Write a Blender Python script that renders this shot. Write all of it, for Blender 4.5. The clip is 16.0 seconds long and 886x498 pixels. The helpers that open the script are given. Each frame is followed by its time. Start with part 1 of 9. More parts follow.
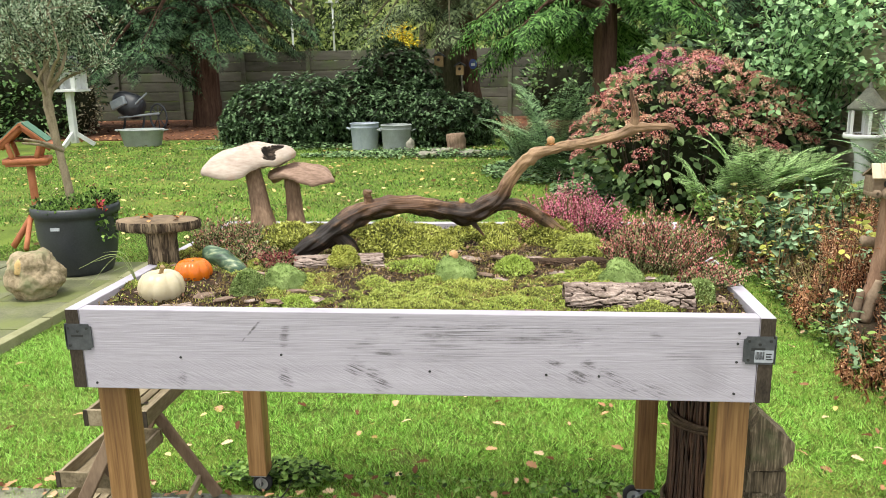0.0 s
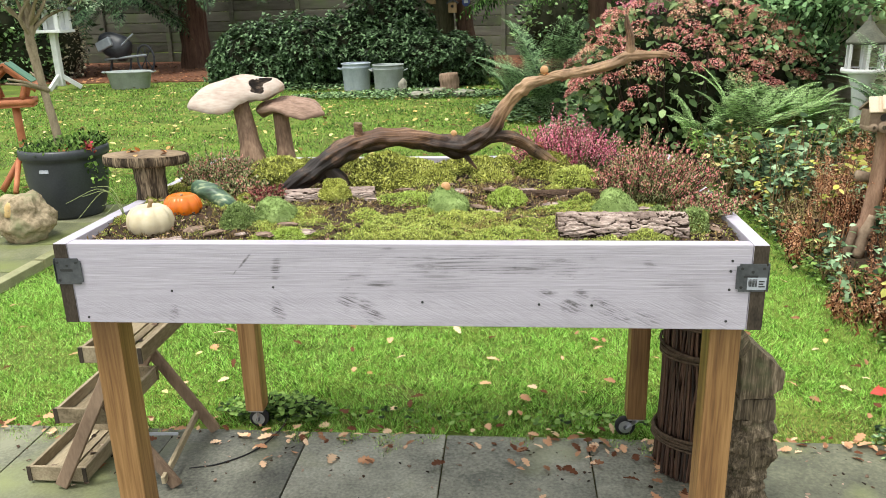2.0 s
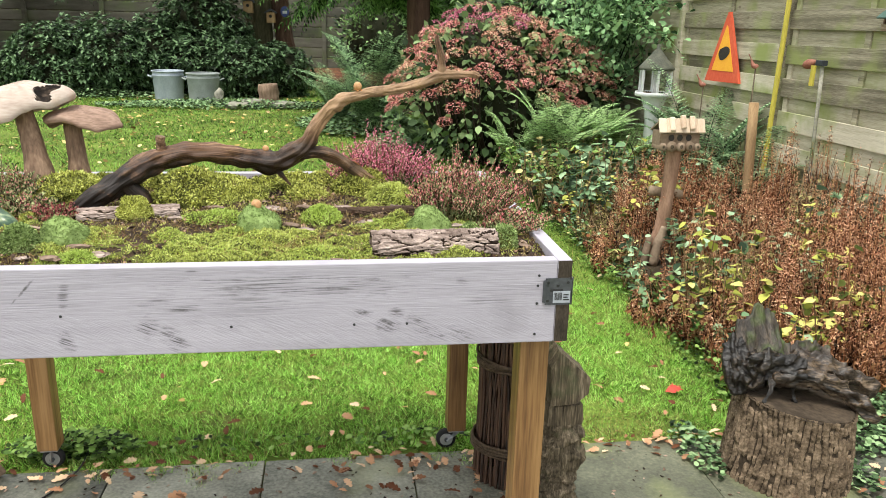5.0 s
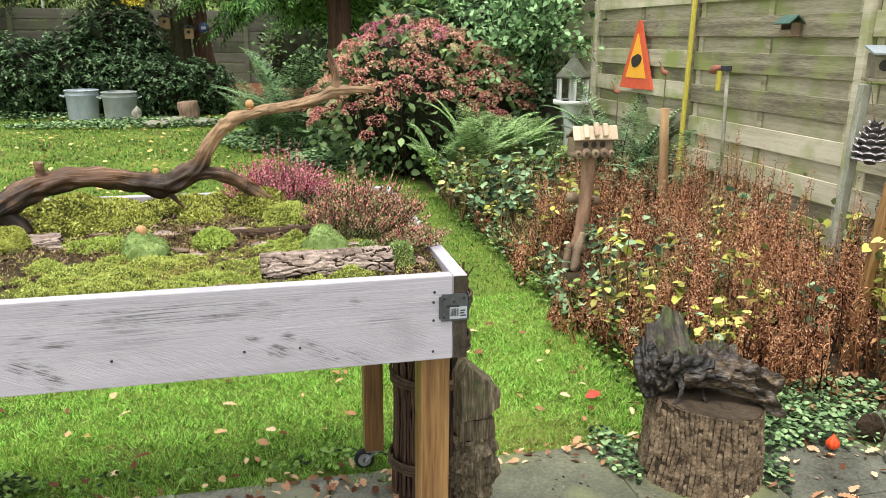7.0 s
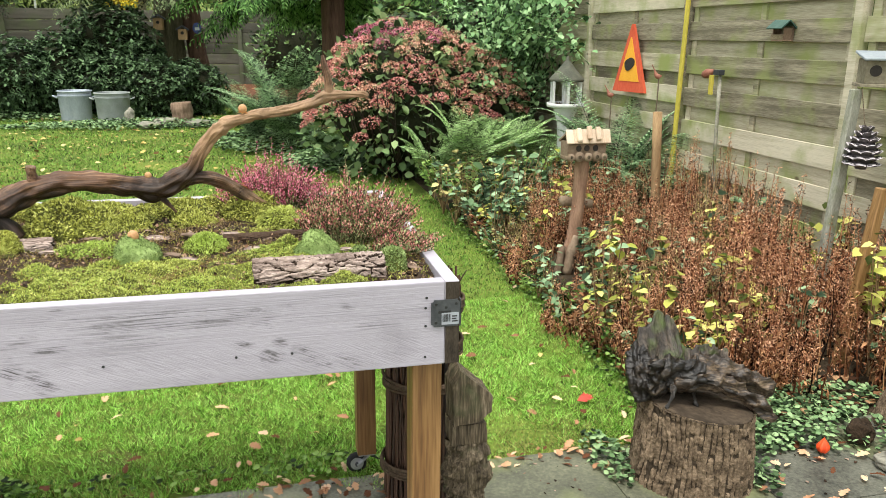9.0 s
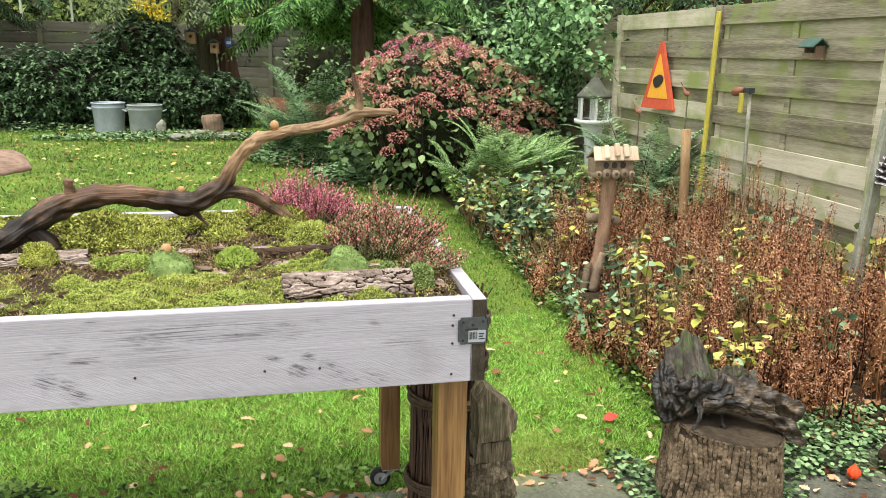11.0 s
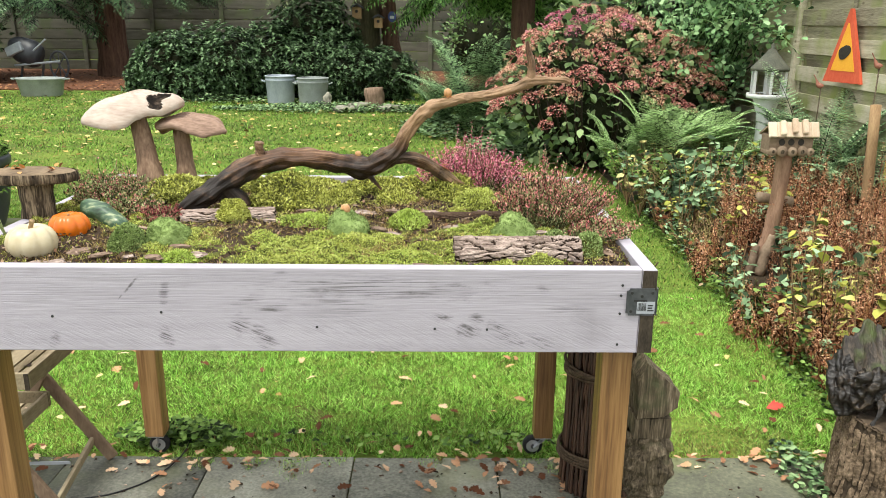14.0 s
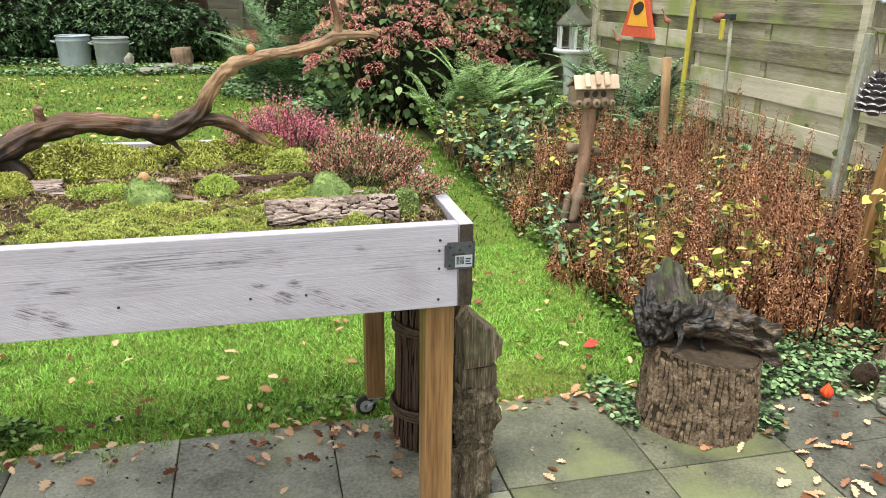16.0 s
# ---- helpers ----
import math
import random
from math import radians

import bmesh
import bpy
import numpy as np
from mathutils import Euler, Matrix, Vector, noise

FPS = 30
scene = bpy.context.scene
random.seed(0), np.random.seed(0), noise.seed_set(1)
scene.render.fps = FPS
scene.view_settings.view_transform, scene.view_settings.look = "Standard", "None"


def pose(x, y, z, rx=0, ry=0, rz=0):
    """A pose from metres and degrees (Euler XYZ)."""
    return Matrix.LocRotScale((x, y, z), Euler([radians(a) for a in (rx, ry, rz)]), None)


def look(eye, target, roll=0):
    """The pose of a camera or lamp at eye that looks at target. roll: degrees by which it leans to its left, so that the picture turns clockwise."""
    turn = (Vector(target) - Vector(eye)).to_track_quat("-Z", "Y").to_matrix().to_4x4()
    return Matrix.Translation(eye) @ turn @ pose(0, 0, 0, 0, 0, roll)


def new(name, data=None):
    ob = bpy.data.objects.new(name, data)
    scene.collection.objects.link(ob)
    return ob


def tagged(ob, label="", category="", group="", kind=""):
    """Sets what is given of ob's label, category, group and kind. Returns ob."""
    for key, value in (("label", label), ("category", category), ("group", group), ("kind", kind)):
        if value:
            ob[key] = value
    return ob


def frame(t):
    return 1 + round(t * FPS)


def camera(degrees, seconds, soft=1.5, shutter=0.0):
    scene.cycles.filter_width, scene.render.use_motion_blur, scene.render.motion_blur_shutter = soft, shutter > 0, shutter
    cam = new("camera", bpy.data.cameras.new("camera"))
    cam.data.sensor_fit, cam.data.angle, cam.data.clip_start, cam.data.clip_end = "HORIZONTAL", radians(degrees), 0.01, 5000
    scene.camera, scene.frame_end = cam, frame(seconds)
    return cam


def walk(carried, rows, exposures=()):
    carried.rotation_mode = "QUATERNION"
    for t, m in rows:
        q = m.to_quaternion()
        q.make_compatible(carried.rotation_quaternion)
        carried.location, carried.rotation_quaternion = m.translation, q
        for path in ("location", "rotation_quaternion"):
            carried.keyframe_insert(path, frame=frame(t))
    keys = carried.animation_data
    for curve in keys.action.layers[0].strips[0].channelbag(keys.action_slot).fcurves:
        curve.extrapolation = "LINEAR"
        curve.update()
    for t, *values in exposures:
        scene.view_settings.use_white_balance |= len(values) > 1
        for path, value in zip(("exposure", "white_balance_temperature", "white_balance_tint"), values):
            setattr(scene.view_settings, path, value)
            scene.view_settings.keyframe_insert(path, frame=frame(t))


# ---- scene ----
cam = camera(60.0, 16.0, soft=0.35)
PATH = [
    (0, (0.251, 0.104, 1.613), (0.061, 2.042, 1.16), -1.0),
    (0.5, (0.248, 0.111, 1.589), (0.052, 2.03, 1.059), -0.6),
    (1, (0.246, 0.118, 1.587), (0.054, 2.02, 0.997), -0.7),
    (1.5, (0.253, 0.117, 1.582), (0.07, 2.014, 0.977), -1.3),
    (2, (0.255, 0.114, 1.58), (0.08, 2.015, 0.984), -1.4),
    (2.5, (0.258, 0.108, 1.581), (0.101, 2.013, 0.992), -1.3),
    (3, (0.258, 0.11, 1.581), (0.125, 2.018, 0.996), -1.0),
    (3.5, (0.258, 0.11, 1.58), (0.144, 2.019, 0.997), -0.7),
    (4, (0.264, 0.109, 1.581), (0.235, 2.024, 1.005), -0.2),
    (4.5, (0.275, 0.128, 1.578), (0.425, 2.041, 1.015), 0.9),
    (4.7, (0.277, 0.136, 1.581), (0.485, 2.043, 1.015), 1.2),
    (6.8, (0.375, 0.171, 1.592), (0.81, 2.046, 1.053), 0.6),
    (7, (0.385, 0.165, 1.592), (0.825, 2.041, 1.058), 0.4),
    (7.5, (0.387, 0.168, 1.591), (0.843, 2.04, 1.053), 0.4),
    (8, (0.388, 0.163, 1.592), (0.849, 2.03, 1.043), 0.6),
    (10.5, (0.385, 0.161, 1.618), (0.81, 2.051, 1.124), 1.1),
    (11, (0.379, 0.157, 1.614), (0.774, 2.054, 1.117), 1.0),
    (11.5, (0.372, 0.158, 1.614), (0.739, 2.058, 1.106), 1.2),
    (12, (0.367, 0.15, 1.608), (0.678, 2.055, 1.085), 1.0),
    (12.5, (0.36, 0.151, 1.605), (0.61, 2.059, 1.06), 0.9),
    (13, (0.35, 0.141, 1.607), (0.514, 2.055, 1.053), 0.8),
    (13.5, (0.335, 0.136, 1.602), (0.406, 2.057, 1.048), 0.8),
    (14, (0.328, 0.135, 1.598), (0.339, 2.054, 1.035), 0.4),
    (14.5, (0.315, 0.136, 1.591), (0.308, 2.049, 1.006), 0.2),
    (15, (0.335, 0.143, 1.587), (0.415, 2.044, 0.969), -0.3),
    (15.5, (0.356, 0.167, 1.58), (0.67, 2.028, 0.92), 0.4),
    (16, (0.363, 0.172, 1.585), (0.807, 2.008, 0.929), 0.8),
]
walk(cam, [(t, look(eye, target, roll)) for t, eye, target, roll in PATH], [(0.0, 1.2, 6650, 10), (2.5, 1.2, 6500, 10), (7.0, 1.2, 6600, 10), (11.0, 1.23, 6620, 9), (13.5, 1.23, 6650, 9), (15.0, 1.2, 6550, 10), (16.0, 1.2, 6500, 10)])

# ---- overcast daylight ----
world = bpy.data.worlds.new("overcast_sky")
scene.world = world
world.use_nodes = True
wn = world.node_tree.nodes
wl = world.node_tree.links
sky = wn.new("ShaderNodeTexSky")
sky.sky_type, sky.sun_disc = "NISHITA", False
sky.sun_elevation, sky.sun_rotation = radians(72), radians(220)
sky.air_density, sky.dust_density = 1.6, 4.0
veil = wn.new("ShaderNodeMix")
veil.data_type = "RGBA"
veil.inputs[0].default_value = 0.7
veil.inputs[7].default_value = (8.15, 8.35, 8.1, 1)
wl.new(sky.outputs[0], veil.inputs[6])
wl.new(veil.outputs[2], wn["Background"].inputs[0])
wn["Background"].inputs[1].default_value = 0.107
sun = new("sun", bpy.data.lights.new("sun", "SUN"))
sun.data.energy, sun.data.angle, sun.data.color = 1.5, radians(12), (0.985, 0.985, 0.92)
sun.matrix_world = look((-1.8, -2.2, 9), (0, 0, 0))

# ---- small tools ----
RNG = np.random.default_rng(7)


def mesh_of(name, verts, faces, material, smooth=False):
    """A mesh from arrays: verts (n, 3), faces (m, k)."""
    verts, faces = np.asarray(verts, float), np.asarray(faces, int)
    me = bpy.data.meshes.new(name)
    me.vertices.add(len(verts))
    me.vertices.foreach_set("co", verts.ravel())
    me.loops.add(faces.size)
    me.loops.foreach_set("vertex_index", faces.ravel())
    me.polygons.add(len(faces))
    me.polygons.foreach_set("loop_start", np.arange(0, faces.size, faces.shape[1]))
    if smooth:
        me.polygons.foreach_set("use_smooth", np.ones(len(faces), bool))
    me.update(calc_edges=True)
    me.validate()
    me.materials.append(material)
    return me


MANY = {"moss_fur", "blossom", "stem_tangle", "needles", "shade_core", "foliage", "twigs", "leaves", "bough_tangle", "stalks", "scales", "scale_tips", "shoot_tangle", "trunks", "seed_heads", "blades", "dry_blades", "plume_tangle"}


def part(name, source, material=None, parent=None, label="", smooth=False):
    """Links a bmesh or a mesh as one object under a thing."""
    if isinstance(source, bmesh.types.BMesh):
        me = bpy.data.meshes.new(name)
        bmesh.ops.recalc_face_normals(source, faces=source.faces[:])
        source.to_mesh(me)
        source.free()
        me.materials.append(material)
        if smooth:
            me.polygons.foreach_set("use_smooth", np.ones(len(me.polygons), bool))
    else:
        me = source
    ob = new(name, me)
    ob.parent = parent
    if label:
        ob["label"] = label
    if name in MANY:
        ob["kind"] = "stuff"
    return ob


def thing(name, label, category, at=(0, 0, 0), group="", kind="", rz=0):
    ob = new(name)
    ob.empty_display_size = 0.05
    ob.matrix_world = pose(*at, 0, 0, rz)
    return tagged(ob, label, category, group, kind)


def box(x0, x1, y0, y1, z0, z1, bevel=0.0, bm=None):
    """A box with softened edges."""
    bm = bm or bmesh.new()
    m = Matrix.Translation(((x0 + x1) / 2, (y0 + y1) / 2, (z0 + z1) / 2)) @ Matrix.Diagonal((x1 - x0, y1 - y0, z1 - z0, 1))
    got = bmesh.ops.create_cube(bm, size=1, matrix=m)
    if bevel:
        edges = list({e for v in got["verts"] for e in v.link_edges})
        bmesh.ops.bevel(bm, geom=edges, offset=bevel, segments=2, affect="EDGES", profile=0.6)
    return bm


def bar(a, b, w, h, up=(0, 0, 1), bevel=0.0, bm=None):
    """A squared bar from a to b, w wide and h high."""
    bm = bm or bmesh.new()
    a, b = Vector(a), Vector(b)
    y = (b - a).normalized()
    x = y.cross(Vector(up)).normalized()
    z = x.cross(y)
    rot = Matrix((x, y, z)).transposed().to_4x4()
    m = Matrix.Translation((a + b) / 2) @ rot @ Matrix.Diagonal((w, (b - a).length, h, 1))
    got = bmesh.ops.create_cube(bm, size=1, matrix=m)
    if bevel:
        edges = list({e for v in got["verts"] for e in v.link_edges})
        bmesh.ops.bevel(bm, geom=edges, offset=bevel, segments=1, affect="EDGES")
    return bm


def smooth_line(points, steps=8):
    """A Catmull-Rom line through points (x, y, z, radius)."""
    p = [np.array(q, float) for q in points]
    p = [2 * p[0] - p[1]] + p + [2 * p[-1] - p[-2]]
    out = []
    for i in range(1, len(p) - 2):
        a, b, c, d = p[i - 1:i + 3]
        for s in range(steps):
            u = s / steps
            out.append(0.5 * (2 * b + (c - a) * u + (2 * a - 5 * b + 4 * c - d) * u * u + (3 * b - a - 3 * c + d) * u ** 3))
    out.append(p[-2])
    return np.array(out)


def limb(points, sides=10, steps=8, rough=0.0, freq=8.0, ridge=0.0, caps=True, seed=0.0):
    """A tapered, knobbly limb along points (x, y, z, radius): verts and quad faces."""
    line = smooth_line(points, steps)
    n = len(line)
    tangents = np.gradient(line[:, :3], axis=0)
    tangents /= np.linalg.norm(tangents, axis=1)[:, None] + 1e-9
    side = np.cross(tangents[0], (0.3, 0.2, 0.93))
    if np.linalg.norm(side) < 0.2:
        side = np.cross(tangents[0], (1, 0, 0))
    verts = []
    for i in range(n):
        t = tangents[i]
        side = side - t * np.dot(side, t)
        side /= np.linalg.norm(side)
        other = np.cross(t, side)
        for k in range(sides):
            a = 2 * math.pi * k / sides
            way = side * math.cos(a) + other * math.sin(a)
            r = line[i, 3]
            if rough or ridge:
                q = Vector(line[i, :3] + way * r)
                r *= 1 + rough * noise.noise(q * freq + Vector((seed, 0, 0))) + ridge * noise.noise(Vector((math.cos(a) * 2.5 + seed, math.sin(a) * 2.5, i * 0.12)))
            verts.append(line[i, :3] + way * r)
    faces = [(i * sides + k, i * sides + (k + 1) % sides, (i + 1) * sides + (k + 1) % sides, (i + 1) * sides + k) for i in range(n - 1) for k in range(sides)]
    if caps:
        for end, flip in ((0, 1), (n - 1, 0)):
            verts.append(line[end, :3])
            c = len(verts) - 1
            for k in range(0, sides, 2):
                f = [c, end * sides + k, end * sides + (k + 1) % sides, end * sides + (k + 2) % sides]
                faces.append(f[::-1] if flip else f)
    return np.array(verts), np.array(faces)


def joined(pieces):
    """Several (verts, faces) as one."""
    verts, faces, k = [], [], 0
    for v, f in pieces:
        verts.append(np.asarray(v, float))
        faces.append(np.asarray(f, int) + k)
        k += len(v)
    return np.concatenate(verts), np.concatenate(faces)


def spin(profile, sides=32, lobes=0, depth=0.0):
    """A turned body: profile of (radius, z). lobes: ribs round it."""
    verts, faces = [], []
    for r, z in profile:
        for k in range(sides):
            a = 2 * math.pi * k / sides
            q = r * (1 - depth * (0.5 + 0.5 * math.cos(lobes * a)) ** 3) if lobes else r
            verts.append((q * math.cos(a), q * math.sin(a), z))
    for i in range(len(profile) - 1):
        for k in range(sides):
            faces.append((i * sides + k, i * sides + (k + 1) % sides, (i + 1) * sides + (k + 1) % sides, (i + 1) * sides + k))
    return np.array(verts), np.array(faces)


def bases(ways, roll=None):
    """Rotation matrices whose y axis follows ways, rolled by an angle."""
    ways = np.asarray(ways, float)
    y = ways / (np.linalg.norm(ways, axis=1)[:, None] + 1e-9)
    up = np.tile((0.0, 0.0, 1.0), (len(y), 1))
    up[np.abs(y[:, 2]) > 0.95] = (1.0, 0.0, 0.0)
    x = np.cross(y, up)
    x /= np.linalg.norm(x, axis=1)[:, None]
    z = np.cross(x, y)
    if roll is not None:
        c, s = np.cos(roll)[:, None], np.sin(roll)[:, None]
        x, z = x * c + z * s, z * c - x * s
    return np.stack((x, y, z), axis=2)


def scattered(template, spots, ways, sizes, roll=None, widths=None):
    """Copies of a small template (verts, faces) at spots, its y axis along ways: verts and faces."""
    tv, tf = np.asarray(template[0], float), np.asarray(template[1], int)
    spots = np.asarray(spots, float)
    n = len(spots)
    sizes = np.broadcast_to(np.asarray(sizes, float), (n,))
    scale = np.stack((sizes * (1.0 if widths is None else widths), sizes, sizes), axis=1)
    local = tv[None] * scale[:, None, :]
    verts = np.einsum("nij,nkj->nki", bases(ways, roll), local) + spots[:, None, :]
    faces = tf[None] + (np.arange(n) * len(tv))[:, None, None]
    return verts.reshape(-1, 3), faces.reshape(-1, tf.shape[1])


def any_way(n, up=0.0, spread=1.0):
    """Random directions, pulled up by that much."""
    d = RNG.normal(size=(n, 3)) * spread
    d[:, 2] += up
    return d


LEAF = (np.array([(0, 0, 0), (-0.28, 0.45, 0.06), (0, 1, -0.08), (0.28, 0.45, 0.06)]), [(0, 3, 2), (0, 2, 1)])
BLADE = (np.array([(-0.5, 0, 0), (0.5, 0, 0), (0, 1, 0.12)]), [(0, 1, 2)])
BROAD = (np.array([(0, 0, 0), (-0.36, 0.3, 0.05), (-0.3, 0.68, 0.03), (0, 1, -0.12), (0.3, 0.68, 0.03), (0.36, 0.3, 0.05), (0, 0.5, -0.03)]), [(0, 6, 1), (1, 6, 2), (2, 6, 3), (3, 6, 4), (4, 6, 5), (5, 6, 0)])


def rnd(a, b, n=None):
    return RNG.uniform(a, b, n)


def furrowed(length, r0, r1, rows=90, cols=120, around=4.0, along=0.6, depth=0.1, seed=0.0, bow=0.03, crisp=3.0, crack=0.36, warp=0.45):
    """A log along z clad in raised bark plates with cracks between them; depth is a share of the radius.
    Gives verts, faces and, for each face, whether it lies in a crack."""
    verts, plates = [], []
    for j in range(rows + 1):
        u = j / rows
        for k in range(cols):
            a = 2 * math.pi * k / cols
            c, s, z = math.cos(a), math.sin(a), u * length / r0
            p = Vector((c * around + seed, s * around, z * along * around))
            p += Vector((noise.noise(p * 0.9), noise.noise(p * 0.9 + Vector((7, 0, 0))), noise.noise(p * 0.9 + Vector((0, 7, 0))))) * warp
            lie = noise.noise(p * 0.55) + 0.5 * noise.noise(p * 1.25 + Vector((3, 9, 0))) + 0.22 * noise.noise(p * 3.1)
            cross = noise.noise(Vector((p.x * 0.5, p.y * 0.5, p.z * 1.9 + 5)))
            plate = min(1.0, min(abs(lie), 0.12 + 1.6 * abs(cross)) * crisp) ** 0.6
            r = r0 + (r1 - r0) * u
            r *= 1 + 2 * bow * noise.noise(Vector((c * 1.2 + seed, s * 1.2, z * 0.5)))
            r *= 1 - depth * (1 - plate) + depth * 0.3 * noise.noise(p * 2.2) + depth * 0.3 * noise.noise(Vector((p.x * 5, p.y * 5, p.z * 9)))
            verts.append((r * c, r * s, u * length))
            plates.append(plate)
    faces = [(j * cols + k, j * cols + (k + 1) % cols, (j + 1) * cols + (k + 1) % cols, (j + 1) * cols + k) for j in range(rows) for k in range(cols)]
    faces = np.array(faces)
    return np.array(verts), faces, np.array(plates)[faces].mean(axis=1) < crack


def ridged(length, r0, r1, rows, cols, furrows, depth, seed, wander=1.0, flat=2.4, crack=0.42, cross=0.0, scaly=0.0):
    """A log along z whose bark stands in long flat-topped ridges that join and part. Gives verts, faces and which faces lie in a furrow."""
    verts, tops = [], []
    for j in range(rows + 1):
        u = j / rows
        z = u * length
        for k in range(cols):
            a = 2 * math.pi * k / cols
            c, s = math.cos(a), math.sin(a)
            p = Vector((c * 2.2 + seed, s * 2.2, z / r0 * 0.8))
            w = furrows * 0.5 * a + wander * (2.4 * noise.noise(p * 0.9) + 1.0 * noise.noise(p * 2.6 + Vector((4, 0, 0))))
            ridge = math.floor(w / math.pi)
            w = abs(math.sin(w)) if furrows % 2 == 0 else abs(math.cos(w))
            fade = 0.2 + 0.9 * noise.noise(Vector((c * 5 + seed, s * 5, z / r0 * 2.6)))
            top = min(1.0, (w + 0.32 * max(0.0, fade)) * flat * 0.6)
            if cross:
                top = min(top, 0.25 + abs(noise.noise(Vector((c * 2.5, s * 2.5 + seed, z / r0 * cross)))) * 4.5)
            if scaly:
                top *= 1 - scaly * max(0.0, min(1.0, 3.0 * noise.noise(Vector((ridge * 5.3, seed, z / r0 * 7))) - 0.4))
            q = Vector((c * 7 + seed, s * 7, z / r0 * 5))
            r = (r0 + (r1 - r0) * u) * (1 + 0.05 * noise.noise(Vector((c * 1.2 + seed, s * 1.2, z / r0 * 0.5))))
            r *= 1 - depth * (1 - top ** 0.7) + depth * 0.3 * noise.noise(q) + depth * 0.35 * noise.noise(q * 2.7)
            verts.append((r * c, r * s, z))
            tops.append(top)
    faces = np.array([(j * cols + k, j * cols + (k + 1) % cols, (j + 1) * cols + (k + 1) % cols, (j + 1) * cols + k) for j in range(rows) for k in range(cols)])
    return np.array(verts), faces, np.array(tops)[faces].mean(axis=1) < crack


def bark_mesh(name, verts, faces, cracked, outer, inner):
    """A mesh whose cracked faces take a second, darker material."""
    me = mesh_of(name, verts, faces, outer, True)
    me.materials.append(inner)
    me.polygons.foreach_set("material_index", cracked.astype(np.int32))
    return me


def fibred(name, source, sides, material, length=0.006):
    """A mesh of a limb that keeps, for its grain, where each point lies round and along the limb."""
    v, f = source
    me = mesh_of(name, v, f, material, True)
    rows = np.arange(len(v)) // sides
    a = 2 * math.pi * (np.arange(len(v)) % sides) / sides
    at = np.stack((np.cos(a), np.sin(a), rows * length * 10), 1)
    layer = me.attributes.new("fibre", "FLOAT_VECTOR", "POINT")
    layer.data.foreach_set("vector", at.ravel())
    return me


# ---- materials ----
def fibrous(name, dark, mid, light, rough=0.7, around=3.0, along=0.5, bump=0.8, contrast=(0.34, 0.66), wear=None, wear_scale=6.0, wear_at=(0.55, 0.68)):
    """Wood whose grain runs along the limb, with broad stains across it."""
    m = bpy.data.materials.new(name)
    m.use_nodes = True
    n, l = m.node_tree.nodes, m.node_tree.links
    bsdf = n["Principled BSDF"]
    at = n.new("ShaderNodeAttribute")
    at.attribute_name = "fibre"
    coord = n.new("ShaderNodeTexCoord")
    got = []
    for scale, stretch in ((1.0, along), (3.2, along * 0.5)):
        place = n.new("ShaderNodeMapping")
        place.inputs["Scale"].default_value = (around * scale, around * scale, scale * stretch)
        l.new(at.outputs["Vector"], place.inputs[0])
        grain = n.new("ShaderNodeTexNoise")
        grain.inputs["Scale"].default_value, grain.inputs["Detail"].default_value = 1.0, 6
        l.new(place.outputs[0], grain.inputs[0])
        got.append(grain.outputs[0])
    broad = n.new("ShaderNodeTexNoise")
    broad.inputs["Scale"].default_value, broad.inputs["Detail"].default_value = 11, 4
    l.new(coord.outputs["Object"], broad.inputs[0])
    mix = n.new("ShaderNodeMix")
    mix.inputs[0].default_value = 0.5
    l.new(got[0], mix.inputs[2]), l.new(got[1], mix.inputs[3])
    tone = n.new("ShaderNodeMix")
    tone.inputs[0].default_value = 0.35
    l.new(mix.outputs[0], tone.inputs[2]), l.new(broad.outputs[0], tone.inputs[3])
    ramp = n.new("ShaderNodeValToRGB")
    e = ramp.color_ramp.elements
    e[0].position, e[1].position = contrast
    e[0].color, e[1].color = (*dark, 1), (*light, 1)
    e.new(sum(contrast) / 2).color = (*mid, 1)
    l.new(tone.outputs[0], ramp.inputs[0])
    colour = ramp.outputs[0]
    if wear:
        spots = n.new("ShaderNodeTexNoise")
        spots.inputs["Scale"].default_value, spots.inputs["Detail"].default_value = wear_scale, 6
        l.new(coord.outputs["Object"], spots.inputs[0])
        cut = n.new("ShaderNodeMapRange")
        cut.inputs[1].default_value, cut.inputs[2].default_value = wear_at
        l.new(spots.outputs[0], cut.inputs[0])
        over = n.new("ShaderNodeMix")
        over.data_type = "RGBA"
        over.inputs[7].default_value = (*wear, 1)
        l.new(cut.outputs[0], over.inputs[0]), l.new(colour, over.inputs[6])
        colour = over.outputs[2]
    l.new(colour, bsdf.inputs["Base Color"])
    bsdf.inputs["Roughness"].default_value, bsdf.inputs["Specular IOR Level"].default_value = rough, 0.3
    relief = n.new("ShaderNodeBump")
    relief.inputs["Strength"].default_value, relief.inputs["Distance"].default_value = bump, 0.006
    l.new(mix.outputs[0], relief.inputs["Height"])
    l.new(relief.outputs[0], bsdf.inputs["Normal"])
    return m


